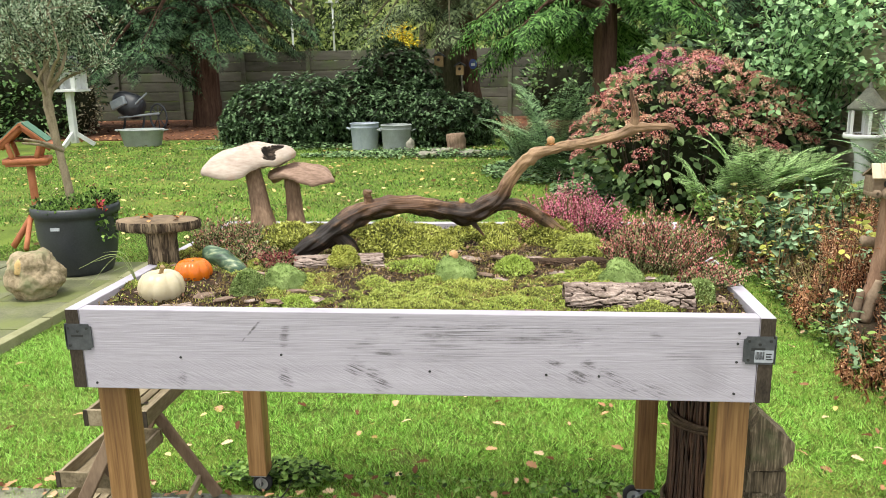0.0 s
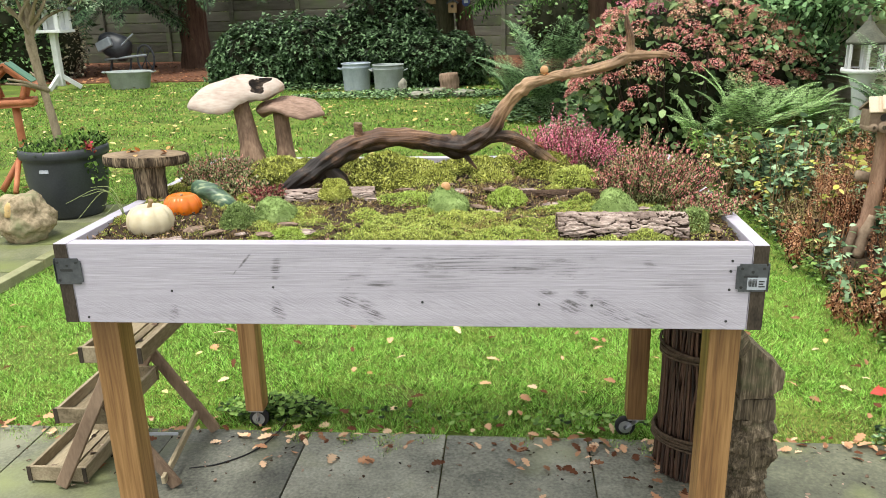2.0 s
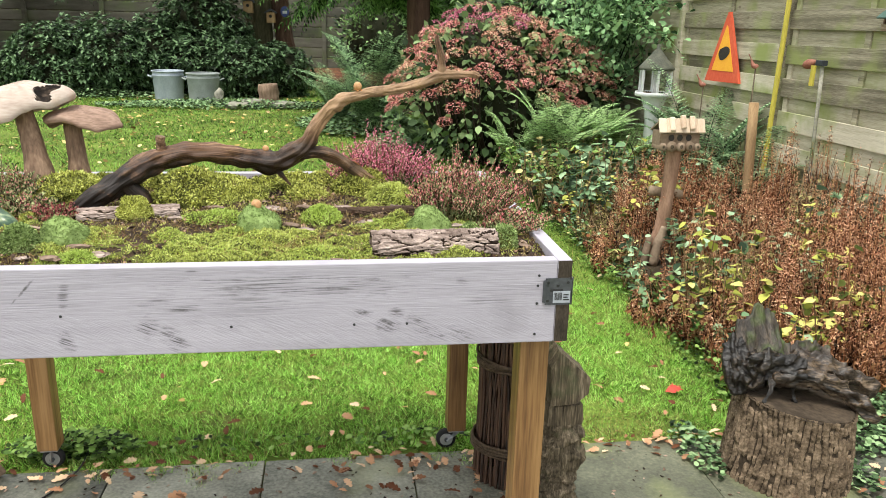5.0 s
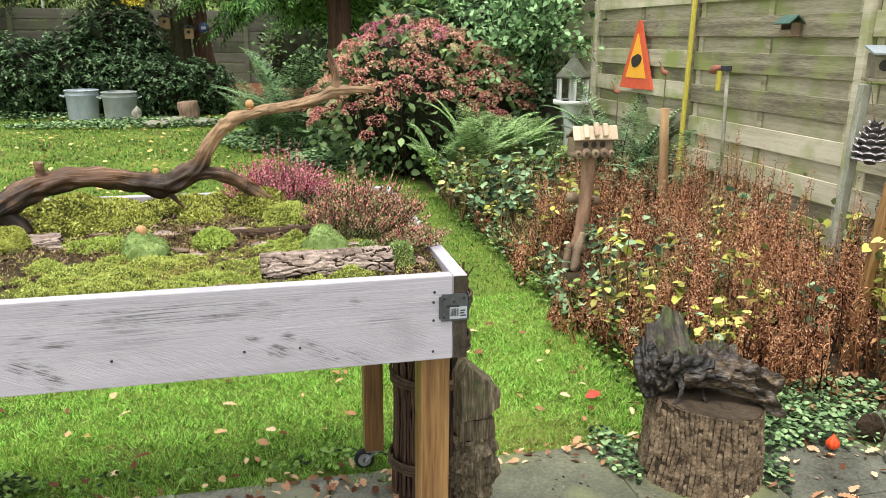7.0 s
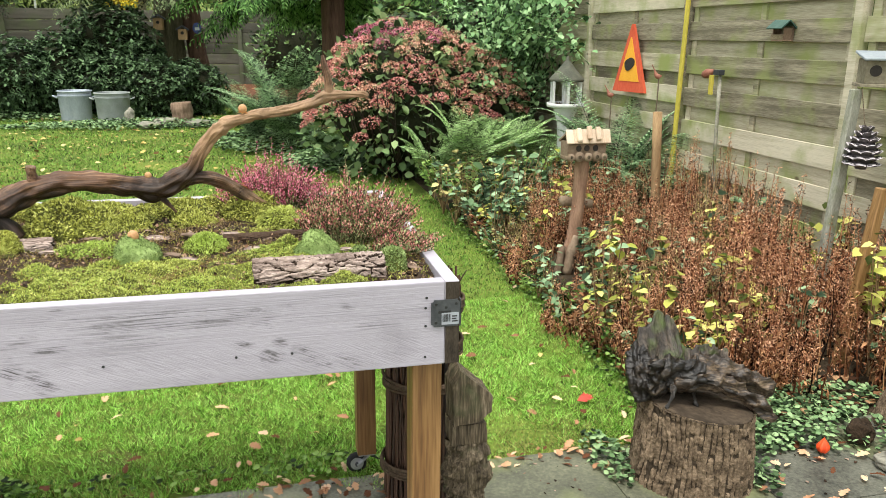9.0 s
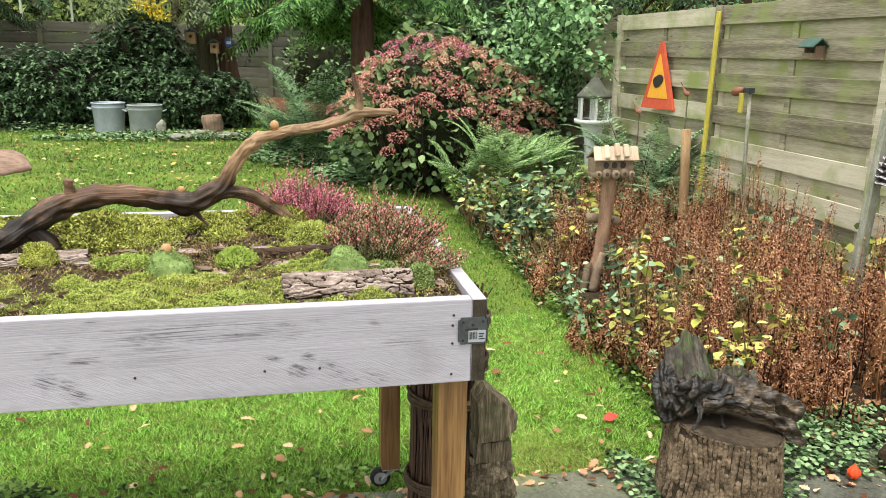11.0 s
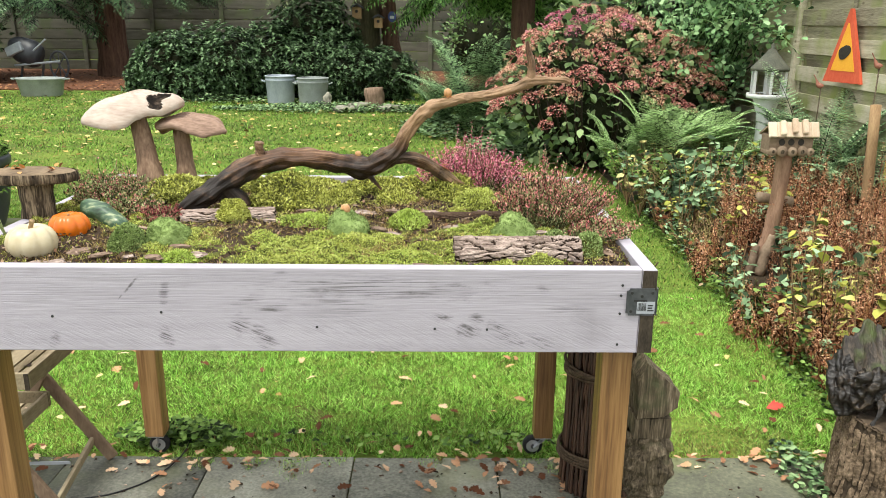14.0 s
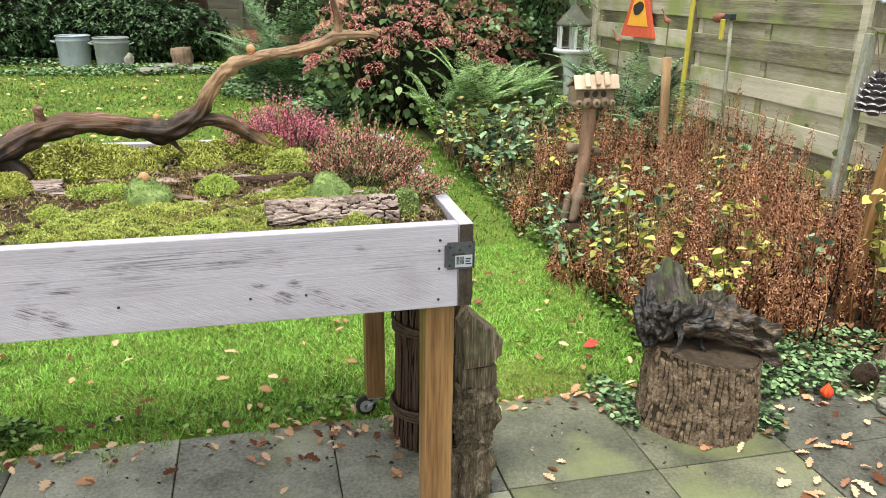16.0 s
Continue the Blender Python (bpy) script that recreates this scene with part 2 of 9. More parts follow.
def material(name, dark, light, scale=6.0, rough=0.8, bump=0.3, fine=60.0, stretch=(1, 1, 1), metal=0.0, mid=None, island=0.0, vary=0.0, contrast=(0.3, 0.7), leafy=0.0, wear=None, wear_scale=2.0, wear_at=(0.55, 0.7), tone=None, dist=0.004):
    """Two scales of noise in colour, a fine relief, and variation from piece to piece."""
    m = bpy.data.materials.new(name)
    m.use_nodes = True
    n, l = m.node_tree.nodes, m.node_tree.links
    bsdf = n["Principled BSDF"]
    geo = n.new("ShaderNodeNewGeometry")
    mapped = n.new("ShaderNodeMapping")
    mapped.inputs["Scale"].default_value = stretch
    info = n.new("ShaderNodeObjectInfo")
    coord = n.new("ShaderNodeTexCoord")
    if vary:
        shift = n.new("ShaderNodeVectorMath")
        shift.operation = "MULTIPLY_ADD"
        shift.inputs[1].default_value = (37.0, 23.0, 51.0)
        l.new(info.outputs["Random"], shift.inputs[0])
        l.new(coord.outputs["Object"], shift.inputs[2])
        l.new(shift.outputs[0], mapped.inputs[0])
    else:
        l.new(coord.outputs["Object"], mapped.inputs[0])
    big = n.new("ShaderNodeTexNoise")
    big.inputs["Scale"].default_value, big.inputs["Detail"].default_value = scale, 5
    small = n.new("ShaderNodeTexNoise")
    small.inputs["Scale"].default_value, small.inputs["Detail"].default_value = fine, 4
    l.new(mapped.outputs[0], big.inputs[0])
    l.new(mapped.outputs[0], small.inputs[0])
    mix = n.new("ShaderNodeMix")
    mix.inputs[0].default_value = 0.42
    l.new(big.outputs[0], mix.inputs[2])
    l.new(small.outputs[0], mix.inputs[3])
    value = mix.outputs[0]
    if island:
        add = n.new("ShaderNodeMix")
        add.inputs[0].default_value = island
        l.new(value, add.inputs[2])
        l.new(geo.outputs["Random Per Island"], add.inputs[3])
        value = add.outputs[0]
    if vary:
        add = n.new("ShaderNodeMix")
        add.inputs[0].default_value = vary
        l.new(value, add.inputs[2])
        l.new(info.outputs["Random"], add.inputs[3])
        value = add.outputs[0]
    ramp = n.new("ShaderNodeValToRGB")
    ramp.color_ramp.elements[0].position, ramp.color_ramp.elements[1].position = contrast
    ramp.color_ramp.elements[0].color, ramp.color_ramp.elements[1].color = (*dark, 1), (*light, 1)
    if mid:
        e = ramp.color_ramp.elements.new(sum(contrast) / 2)
        e.color = (*mid, 1)
    l.new(value, ramp.inputs[0])
    colour = ramp.outputs[0]
    if wear:
        spots = n.new("ShaderNodeTexNoise")
        spots.inputs["Scale"].default_value, spots.inputs["Detail"].default_value = wear_scale, 6
        l.new(shift.outputs[0] if vary else coord.outputs["Object"], spots.inputs[0])
        cut = n.new("ShaderNodeMapRange")
        cut.inputs[1].default_value, cut.inputs[2].default_value = wear_at
        l.new(spots.outputs[0], cut.inputs[0])
        over = n.new("ShaderNodeMix")
        over.data_type = "RGBA"
        over.inputs[7].default_value = (*wear, 1)
        l.new(cut.outputs[0], over.inputs[0])
        l.new(colour, over.inputs[6])
        colour = over.outputs[2]
    l.new(colour, bsdf.inputs["Base Color"])
    bsdf.inputs["Roughness"].default_value, bsdf.inputs["Metallic"].default_value = rough, metal
    bsdf.inputs["Specular IOR Level"].default_value = 0.15 if leafy else (0.18 if rough > 0.65 else 0.45)
    if bump:
        relief = n.new("ShaderNodeBump")
        relief.inputs["Strength"].default_value, relief.inputs["Distance"].default_value = bump, dist
        l.new(mix.outputs[0], relief.inputs["Height"])
        l.new(relief.outputs[0], bsdf.inputs["Normal"])
    if leafy:
        back = n.new("ShaderNodeBsdfTranslucent")
        l.new(colour, back.inputs[0])
        both = n.new("ShaderNodeMixShader")
        both.inputs[0].default_value = leafy
        l.new(bsdf.outputs[0], both.inputs[1])
        l.new(back.outputs[0], both.inputs[2])
        l.new(both.outputs[0], n["Material Output"].inputs[0])
    return m


def leaves(name, dark, mid, light, rough=0.5, leafy=0.25, island=0.75, scale=1.5, fine=9.0):
    return material(name, [c * 0.3 for c in dark], [c * 1.1 for c in light], mid=mid, scale=scale, fine=fine, rough=rough, bump=0.0, island=island, leafy=leafy, contrast=(0.25, 0.78))

M_GRASS_SOIL = material("lawn_soil", (0.03, 0.042, 0.01), (0.2, 0.26, 0.045), mid=(0.105, 0.15, 0.025), scale=1.3, fine=45, rough=1.0, bump=0.8, dist=0.02, wear=(0.1, 0.075, 0.035), wear_scale=2.2, wear_at=(0.62, 0.75))
# slab colour raised to offset the planter's shadow on it
M_SLAB = material("brightened_mossy_slab", (0.09, 0.091, 0.07), (0.42, 0.41, 0.33), mid=(0.245, 0.24, 0.188), scale=5, fine=90, rough=0.6, bump=0.8, vary=0.15, wear=(0.24, 0.25, 0.13), wear_scale=2.4, wear_at=(0.56, 0.74), contrast=(0.33, 0.68))
M_BEDDING = material("joint_sand", (0.04, 0.042, 0.02), (0.13, 0.13, 0.06), scale=20, fine=200, rough=1.0)
M_KERB = material("kerb_concrete", (0.13, 0.135, 0.06), (0.32, 0.31, 0.18), scale=6, fine=120, rough=0.9, vary=0.2)
M_SOIL = material("bed_soil", (0.02, 0.015, 0.01), (0.09, 0.065, 0.04), scale=9, fine=80, rough=1.0, bump=1.0, dist=0.02)
M_MULCH = material("bark_mulch", (0.06, 0.025, 0.014), (0.2, 0.09, 0.05), scale=12, fine=90, rough=0.95, bump=1.0, dist=0.03, wear=(0.3, 0.15, 0.06), wear_scale=25, wear_at=(0.62, 0.7))
M_CONCRETE = material("fence_concrete", (0.05, 0.05, 0.038), (0.155, 0.15, 0.12), scale=3, fine=60, rough=0.9, vary=0.3, bump=0.4, stretch=(0.6, 1, 3), wear=(0.1, 0.13, 0.06), wear_scale=1.4, wear_at=(0.5, 0.75))
M_FENCE = material("weathered_fence_wood", (0.15, 0.132, 0.092), (0.58, 0.53, 0.41), mid=(0.39, 0.35, 0.255), scale=2.6, fine=24, stretch=(6, 0.5, 9), rough=0.85, vary=0.3, bump=0.5, contrast=(0.33, 0.67), wear=(0.25, 0.285, 0.1), wear_scale=3.0, wear_at=(0.47, 0.7))


def knotty(mat, colour, across=0.14, size=0.09):
    """Scattered dark oval knots, different on each board along y."""
    n, l = mat.node_tree.nodes, mat.node_tree.links
    bsdf = n["Principled BSDF"]
    was = bsdf.inputs["Base Color"].links[0].from_socket
    coord, info = n.new("ShaderNodeTexCoord"), n.new("ShaderNodeObjectInfo")
    shift = n.new("ShaderNodeVectorMath")
    shift.operation = "MULTIPLY_ADD"
    shift.inputs[1].default_value = (0.0, 31.0, 47.0)
    l.new(info.outputs["Random"], shift.inputs[0]), l.new(coord.outputs["Object"], shift.inputs[2])
    squeeze = n.new("ShaderNodeMapping")
    squeeze.inputs["Scale"].default_value = (0.0, 0.55 / across, 1.0 / across)
    l.new(shift.outputs[0], squeeze.inputs[0])
    cells = n.new("ShaderNodeTexVoronoi")
    cells.inputs["Scale"].default_value = 0.62
    l.new(squeeze.outputs[0], cells.inputs["Vector"])
    dot = n.new("ShaderNodeMapRange")
    dot.inputs[1].default_value, dot.inputs[2].default_value = size * 0.55, size
    dot.inputs[3].default_value, dot.inputs[4].default_value = 0.8, 0.0
    l.new(cells.outputs["Distance"], dot.inputs[0])
    mix = n.new("ShaderNodeMix")
    mix.data_type = "RGBA"
    mix.inputs[7].default_value = (*colour, 1)
    l.new(dot.outputs[0], mix.inputs[0]), l.new(was, mix.inputs[6])
    l.new(mix.outputs[2], bsdf.inputs["Base Color"])


knotty(M_FENCE, (0.09, 0.065, 0.04))
M_LEG = material("varnished_pine", (0.12, 0.055, 0.018), (0.34, 0.195, 0.08), mid=(0.235, 0.125, 0.045), scale=3, fine=14, stretch=(12, 12, 0.5), rough=0.5, bump=0.15, vary=0.15, contrast=(0.38, 0.63))
M_WHITE = material("whitewashed_board", (0.3, 0.277, 0.318), (0.43, 0.4, 0.455), mid=(0.37, 0.343, 0.393), scale=3, fine=30, stretch=(0.7, 8, 11), rough=0.6, bump=0.12, vary=0.1, contrast=(0.22, 0.66), wear=(0.3, 0.277, 0.315), wear_scale=5.5, wear_at=(0.58, 0.74))


def stained(mat, spots, colour, streak=(1.0, 1, 1.3), fine=75, reach=0.0, fibres=None):
    """Knots, stains and painted shade of their own shape on a board or branch: (x, z, half width, half height, turn,
    strength).
    """
    n, l = mat.node_tree.nodes, mat.node_tree.links
    bsdf = n["Principled BSDF"]
    was = bsdf.inputs["Base Color"].links[0].from_socket
    coord = n.new("ShaderNodeTexCoord")
    grain = n.new("ShaderNodeTexNoise")
    grain.inputs["Scale"].default_value, grain.inputs["Detail"].default_value = fine, 10
    grain.inputs["Roughness"].default_value = 0.72
    stretch = n.new("ShaderNodeMapping")
    stretch.inputs["Scale"].default_value = streak
    stretch.inputs["Rotation"].default_value = (0, radians(8), 0)
    l.new(coord.outputs["Object"], stretch.inputs[0])
    l.new(stretch.outputs[0], grain.inputs[0])
    total = None
    for x, z, a, b, turn, strength in spots:
        place = n.new("ShaderNodeMapping")
        place.vector_type = "TEXTURE"
        place.inputs["Location"].default_value = (x, 0, z)
        place.inputs["Rotation"].default_value = (0, radians(turn), 0)
        place.inputs["Scale"].default_value = (a, 10.0, b)
        l.new(coord.outputs["Object"], place.inputs[0])
        far = n.new("ShaderNodeVectorMath")
        far.operation = "LENGTH"
        l.new(place.outputs[0], far.inputs[0])
        rough = n.new("ShaderNodeMath")
        rough.operation = "MULTIPLY_ADD"
        l.new(grain.outputs[0], rough.inputs[0])
        rough.inputs[1].default_value = 2.6
        l.new(far.outputs["Value"], rough.inputs[2])
        soft = n.new("ShaderNodeMapRange")
        soft.inputs[1].default_value, soft.inputs[2].default_value = 1.4 + reach, 2.1 + reach
        soft.inputs[3].default_value, soft.inputs[4].default_value = strength, 0.0
        l.new(rough.outputs[0], soft.inputs[0])
        if total is None:
            total = soft.outputs[0]
        else:
            most = n.new("ShaderNodeMath")
            most.operation = "MAXIMUM"
            l.new(total, most.inputs[0])
            l.new(soft.outputs[0], most.inputs[1])
            total = most.outputs[0]
    if fibres is not None:
        share = n.new("ShaderNodeMapRange")
        share.inputs[3].default_value = 0.1
        l.new(fibres, share.inputs[0])
        only = n.new("ShaderNodeMath")
        only.operation = "MULTIPLY"
        l.new(share.outputs[0], only.inputs[0]), l.new(total, only.inputs[1])
        total = only.outputs[0]
    mix = n.new("ShaderNodeMix")
    mix.data_type = "RGBA"
    mix.inputs[7].default_value = (*colour, 1)
    l.new(total, mix.inputs[0])
    l.new(was, mix.inputs[6])
    l.new(mix.outputs[2], bsdf.inputs["Base Color"])


def sawn(mat):
    """Fine dark fibre lines in drifts, and slanting saw marks as relief, on a board along x."""
    n, l = mat.node_tree.nodes, mat.node_tree.links
    bsdf = n["Principled BSDF"]
    was = bsdf.inputs["Base Color"].links[0].from_socket
    coord = n.new("ShaderNodeTexCoord")

    def texture(scale, stretch, detail=4, turn=0.0, bend=0.0):
        aside = n.new("ShaderNodeMapping")
        aside.inputs["Rotation"].default_value = (0, radians(turn), 0)
        l.new(coord.outputs["Object"], aside.inputs[0])
        place = n.new("ShaderNodeMapping")
        place.inputs["Scale"].default_value = stretch
        l.new(aside.outputs[0], place.inputs[0])
        t = n.new("ShaderNodeTexNoise")
        t.inputs["Scale"].default_value, t.inputs["Detail"].default_value, t.inputs["Distortion"].default_value = scale, detail, bend
        l.new(place.outputs[0], t.inputs[0])
        return t.outputs[0]

    def cut(value, low, high):
        c = n.new("ShaderNodeMapRange")
        c.inputs[1].default_value, c.inputs[2].default_value = low, high
        l.new(value, c.inputs[0])
        return c.outputs[0]

    def blend(a, b, by):
        m = n.new("ShaderNodeMix")
        l.new(by, m.inputs[0]), l.new(a, m.inputs[2]), l.new(b, m.inputs[3])
        return m.outputs[0]

    def times(a, b):
        m = n.new("ShaderNodeMath")
        m.operation = "MULTIPLY"
        l.new(a, m.inputs[0])
        if isinstance(b, float):
            m.inputs[1].default_value = b
        else:
            l.new(b, m.inputs[1])
        return m.outputs[0]

    # the grain runs along the board in its upper half and slants across the lower
    split = n.new("ShaderNodeSeparateXYZ")
    l.new(coord.outputs["Object"], split.inputs[0])
    wavy = n.new("ShaderNodeMath")
    wavy.operation, wavy.inputs[1].default_value = "MULTIPLY_ADD", 0.09
    l.new(texture(4, (1, 1, 0.2), 2), wavy.inputs[0]), l.new(split.outputs[2], wavy.inputs[2])
    upper = cut(wavy.outputs[0], 0.985, 1.025)
    grain = blend(texture(13, (1.6, 1, 24), 3, -24.0, 0.4), texture(12, (0.5, 1, 28), 3, 0.6, 0.3), upper)
    fibres = cut(grain, 0.47, 0.6)
    drift = cut(texture(3.2, (0.6, 1, 3.2), 5), 0.45, 0.68)
    shade = times(times(fibres, drift), 0.42)
    mix = n.new("ShaderNodeMix")
    mix.data_type = "RGBA"
    mix.inputs[7].default_value = (0.15, 0.14, 0.15, 1)
    l.new(shade, mix.inputs[0]), l.new(was, mix.inputs[6])
    l.new(mix.outputs[2], bsdf.inputs["Base Color"])
    relief = n.new("ShaderNodeBump")
    relief.inputs["Strength"].default_value, relief.inputs["Distance"].default_value = 0.4, 0.002
    relief.invert = True
    l.new(grain, relief.inputs["Height"])
    l.new(bsdf.inputs["Normal"].links[0].from_socket, relief.inputs["Normal"])
    l.new(relief.outputs[0], bsdf.inputs["Normal"])
    return fibres


M_FRONT = M_WHITE.copy()
M_FRONT.name = "stained_front_board"
FIBRES = sawn(M_FRONT)
stained(M_FRONT, ((-0.048, 0.983, 0.06, 0.011, 3, 1.0), (-0.118, 0.945, 0.03, 0.03, 35, 1.0), (-0.07, 0.912, 0.045, 0.026, 38, 1.0), (-0.283, 1.02, 0.014, 0.035, 10, 0.85), (-0.287, 0.915, 0.018, 0.035, -20, 0.9), (0.415, 0.962, 0.022, 0.014, 15, 1.0), (0.395, 0.93, 0.032, 0.024, 15, 1.0), (0.48, 0.925, 0.06, 0.022, 32, 0.9), (0.56, 0.905, 0.04, 0.02, 30, 0.6), (0.2, 1.03, 0.3, 0.03, 2, 0.75), (0.265, 1.03, 0.012, 0.026, 0, 1.0), (0.37, 1.025, 0.08, 0.018, 0, 1.0), (-0.54, 0.905, 0.016, 0.03, 20, 0.7), (0.1, 0.995, 0.12, 0.02, 6, 0.5), (0.56, 1.035, 0.02, 0.014, 40, 0.6), (-0.02, 1.067, 0.02, 0.004, 0, 1.0), (0.335, 0.962, 0.03, 0.012, 0, 0.9), (-0.1, 1.0, 0.06, 0.016, -25, 0.6), (0.62, 0.985, 0.06, 0.014, 0, 0.5)), (0.075, 0.068, 0.07), (0.6, 1, 2.2), 42, 0.15, FIBRES)
stained(M_FRONT, ((-0.357, 1.036, 0.032, 0.004, -48, 0.9), (-0.383, 1.008, 0.01, 0.003, -48, 0.7), (-0.05, 0.98, 0.026, 0.005, 4, 0.8), (0.415, 0.965, 0.012, 0.007, 0, 0.6), (0.345, 0.964, 0.01, 0.006, 0, 0.7)), (0.085, 0.078, 0.08), (0.8, 1, 1.6), 90, 0.1)
M_ENDGRAIN = material("dark_end_grain", (0.012, 0.01, 0.008), (0.085, 0.066, 0.048), scale=8, fine=90, stretch=(3, 1, 1), rough=0.9, bump=0.5)

M_TERRACE = material("algae_green_slab", (0.05, 0.055, 0.03), (0.24, 0.235, 0.15), mid=(0.13, 0.135, 0.075), scale=5, fine=90, rough=0.7, bump=0.8, vary=0.25, wear=(0.15, 0.17, 0.06), wear_scale=2.4, wear_at=(0.45, 0.62))

M_SLAB_GREEN = material("algae_stained_slab", (0.04, 0.042, 0.028), (0.2, 0.2, 0.13), mid=(0.1, 0.102, 0.066), scale=4, fine=90, rough=0.6, bump=0.8, vary=0.15, wear=(0.19, 0.21, 0.085), wear_scale=2.2, wear_at=(0.5, 0.68), contrast=(0.33, 0.68))
M_SLAB_DARK = material("damp_dark_slab", (0.03, 0.031, 0.024), (0.24, 0.235, 0.185), mid=(0.12, 0.12, 0.094), scale=5, fine=90, rough=0.55, bump=0.8, vary=0.15, wear=(0.11, 0.12, 0.055), wear_scale=2.4, wear_at=(0.58, 0.74), contrast=(0.33, 0.68))

# ---- ground ----
ground = part("ground", mesh_of("ground", [(-200, -200, 0), (200, -200, 0), (200, 300, 0), (-200, 300, 0)], [(0, 1, 2, 3)], M_GRASS_SOIL))
tagged(ground, "green lawn with fallen leaves and worn patches", "lawn", kind="structure")

# paved terrace in front of the lawn
pavement = part("pavement", box(-6.0, 3.1, -3.0, 2.70, -0.03, 0.004), M_BEDDING)
tagged(pavement, "grey paving slabs with green algae and dark joints", "paving", kind="structure")
slab_mesh = {}
for kind, (w, d) in enumerate(((0.5305, 0.5305), (0.53, 0.531))):
    bm = box(-w / 2, w / 2, -d / 2, d / 2, -0.03, 0.014, 0.004)
    me = bpy.data.meshes.new("paving_slab")
    bm.to_mesh(me), bm.free()
    me.materials.append(M_SLAB)
    slab_mesh[kind] = me
    for more, mat in ((2, M_SLAB_GREEN), (4, M_SLAB_DARK)):
        slab_mesh[kind + more] = me.copy()
        slab_mesh[kind + more].materials[0] = mat
for i in range(-11, 6):
    for j in range(0, 11):
        # kind 0, the brightened slab, lies only under the planter against its shadow
        damp = 4 if i >= 4 or i == -2 else 2 if i >= 2 or i < -2 else 0
        if j > 2:
            damp = (2, 4, 4)[(i * 5 + j * 3 + i * j) % 3]
        o = new("paving_slab", slab_mesh[(i + j) % 2 + damp])
        o.parent = pavement
        o.location = (0.28 + 0.535 * i, 2.43 - 0.535 * j + 0.02, rnd(-0.003, 0.003))
        o.rotation_euler = (rnd(-0.004, 0.004), rnd(-0.004, 0.004), rnd(-0.006, 0.006))

# raised terrace beside the lawn
terrace = part("terrace", box(-9.0, -2.84, 2.70, 6.35, -0.03, 0.02), M_BEDDING)
tagged(terrace, "paved terrace of damp green-grey slabs with a kerb", "paving", kind="structure")
bm = box(-0.295, 0.295, -0.295, 0.295, -0.02, 0.035, 0.006)
me = bpy.data.meshes.new("terrace_slab")
bm.to_mesh(me), bm.free()
me.materials.append(M_TERRACE)
for i in range(9):
    for j in range(6):
        o = new("paving_slab", me)
        o.parent = terrace
        o.location = (-3.22 - 0.6 * i, 3.02 + 0.6 * j, rnd(-0.003, 0.003))
bm = box(-0.04, 0.04, -0.49, 0.49, -0.05, 0.06, 0.008)
me = bpy.data.meshes.new("kerb")
bm.to_mesh(me), bm.free()
me.materials.append(M_KERB)
for j in range(4):
    o = new("kerb_stone", me)
    o.parent = terrace
    o.location = (-2.86, 3.2 + 1.0 * j, rnd(-0.004, 0.004))

# planting bed along the fence, mulch under the far trees
bed = part("ground_bed", box(2.14, 4.0, 2.72, 13.0, -0.02, 0.012), M_SOIL)
tagged(bed, "dark planting bed soil beside the lawn", "soil", kind="structure")
mulch = part("ground_mulch", box(-16, 6, 19.0, 27.4, -0.02, 0.02), M_MULCH)
tagged(mulch, "reddish-brown bark mulch under the trees", "mulch", kind="structure")

# ---- far concrete fence ----
fence_far = tagged(new("wall_far"), "old grey concrete panel fence with green stains", "fence", kind="structure")
fence_far.location = (0, 27.5, 0)
bm = box(-1.135, 1.135, -0.02, 0.02, 0.0, 0.33, 0.012)
bm2 = box(-1.135, 1.135, -0.026, 0.0, 0.02, 0.30, 0.008, bm)
slab = bpy.data.meshes.new("fence_slab")
bm2.to_mesh(slab), bm2.free()
slab.materials.append(M_CONCRETE)
bm = box(-0.07, 0.07, -0.07, 0.07, 0, 2.42, 0.015)
post = bpy.data.meshes.new("fence_post")
bm.to_mesh(post), bm.free()
post.materials.append(M_CONCRETE)
for i in range(-9, 6):
    o = new("fence_post", post)
    o.parent, o.location = fence_far, (-0.004 + 2.37 * i, -0.03, 0)
    for k in range(7):
        o = new("fence_slab", slab)
        o.parent, o.location = fence_far, (-0.004 + 2.37 * (i + 0.5), 0, 0.338 * k)

# ---- wooden side fence ----
fence_side = tagged(new("wall_side"), "weathered overlap board fence with green algae", "fence", kind="structure")
fence_side.location = (4.0, 0, 0)
bm = box(-0.009, 0.009, -0.948, 0.948, -0.075, 0.075, 0.003)
board = bpy.data.meshes.new("fence_board")
bm.to_mesh(board), bm.free()
board.materials.append(M_FENCE)
bm = box(-0.034, 0.034, -0.035, 0.035, 0, 2.03, 0.004)
post = bpy.data.meshes.new("fence_post")
bm.to_mesh(post), bm.free()
post.materials.append(M_FENCE)
bm = box(-0.008, 0.008, -0.03, 0.03, 0.05, 1.93, 0.003)
batten = bpy.data.meshes.new("fence_batten")
bm.to_mesh(batten), bm.free()
batten.materials.append(M_FENCE)
for i in range(-2, 6):
    y0 = 4.275 + 1.975 * i
    o = new("fence_post", post)
    o.parent, o.location = fence_side, (-0.018, y0, 0)
    for dy in (0.08, 0.98, 1.88):
        o = new("fence_batten", batten)
        o.parent, o.location = fence_side, (0.002, y0 + dy, 0)
    for k in range(15):
        o = new("fence_board", board)
        o.parent = fence_side
        o.location = (0.019 if k % 2 else -0.016, y0 + 0.9825, 1.947 - 0.1337 * k)
        o.rotation_euler = (rnd(-0.003, 0.003), rnd(-0.02, 0.02), rnd(-0.002, 0.002))

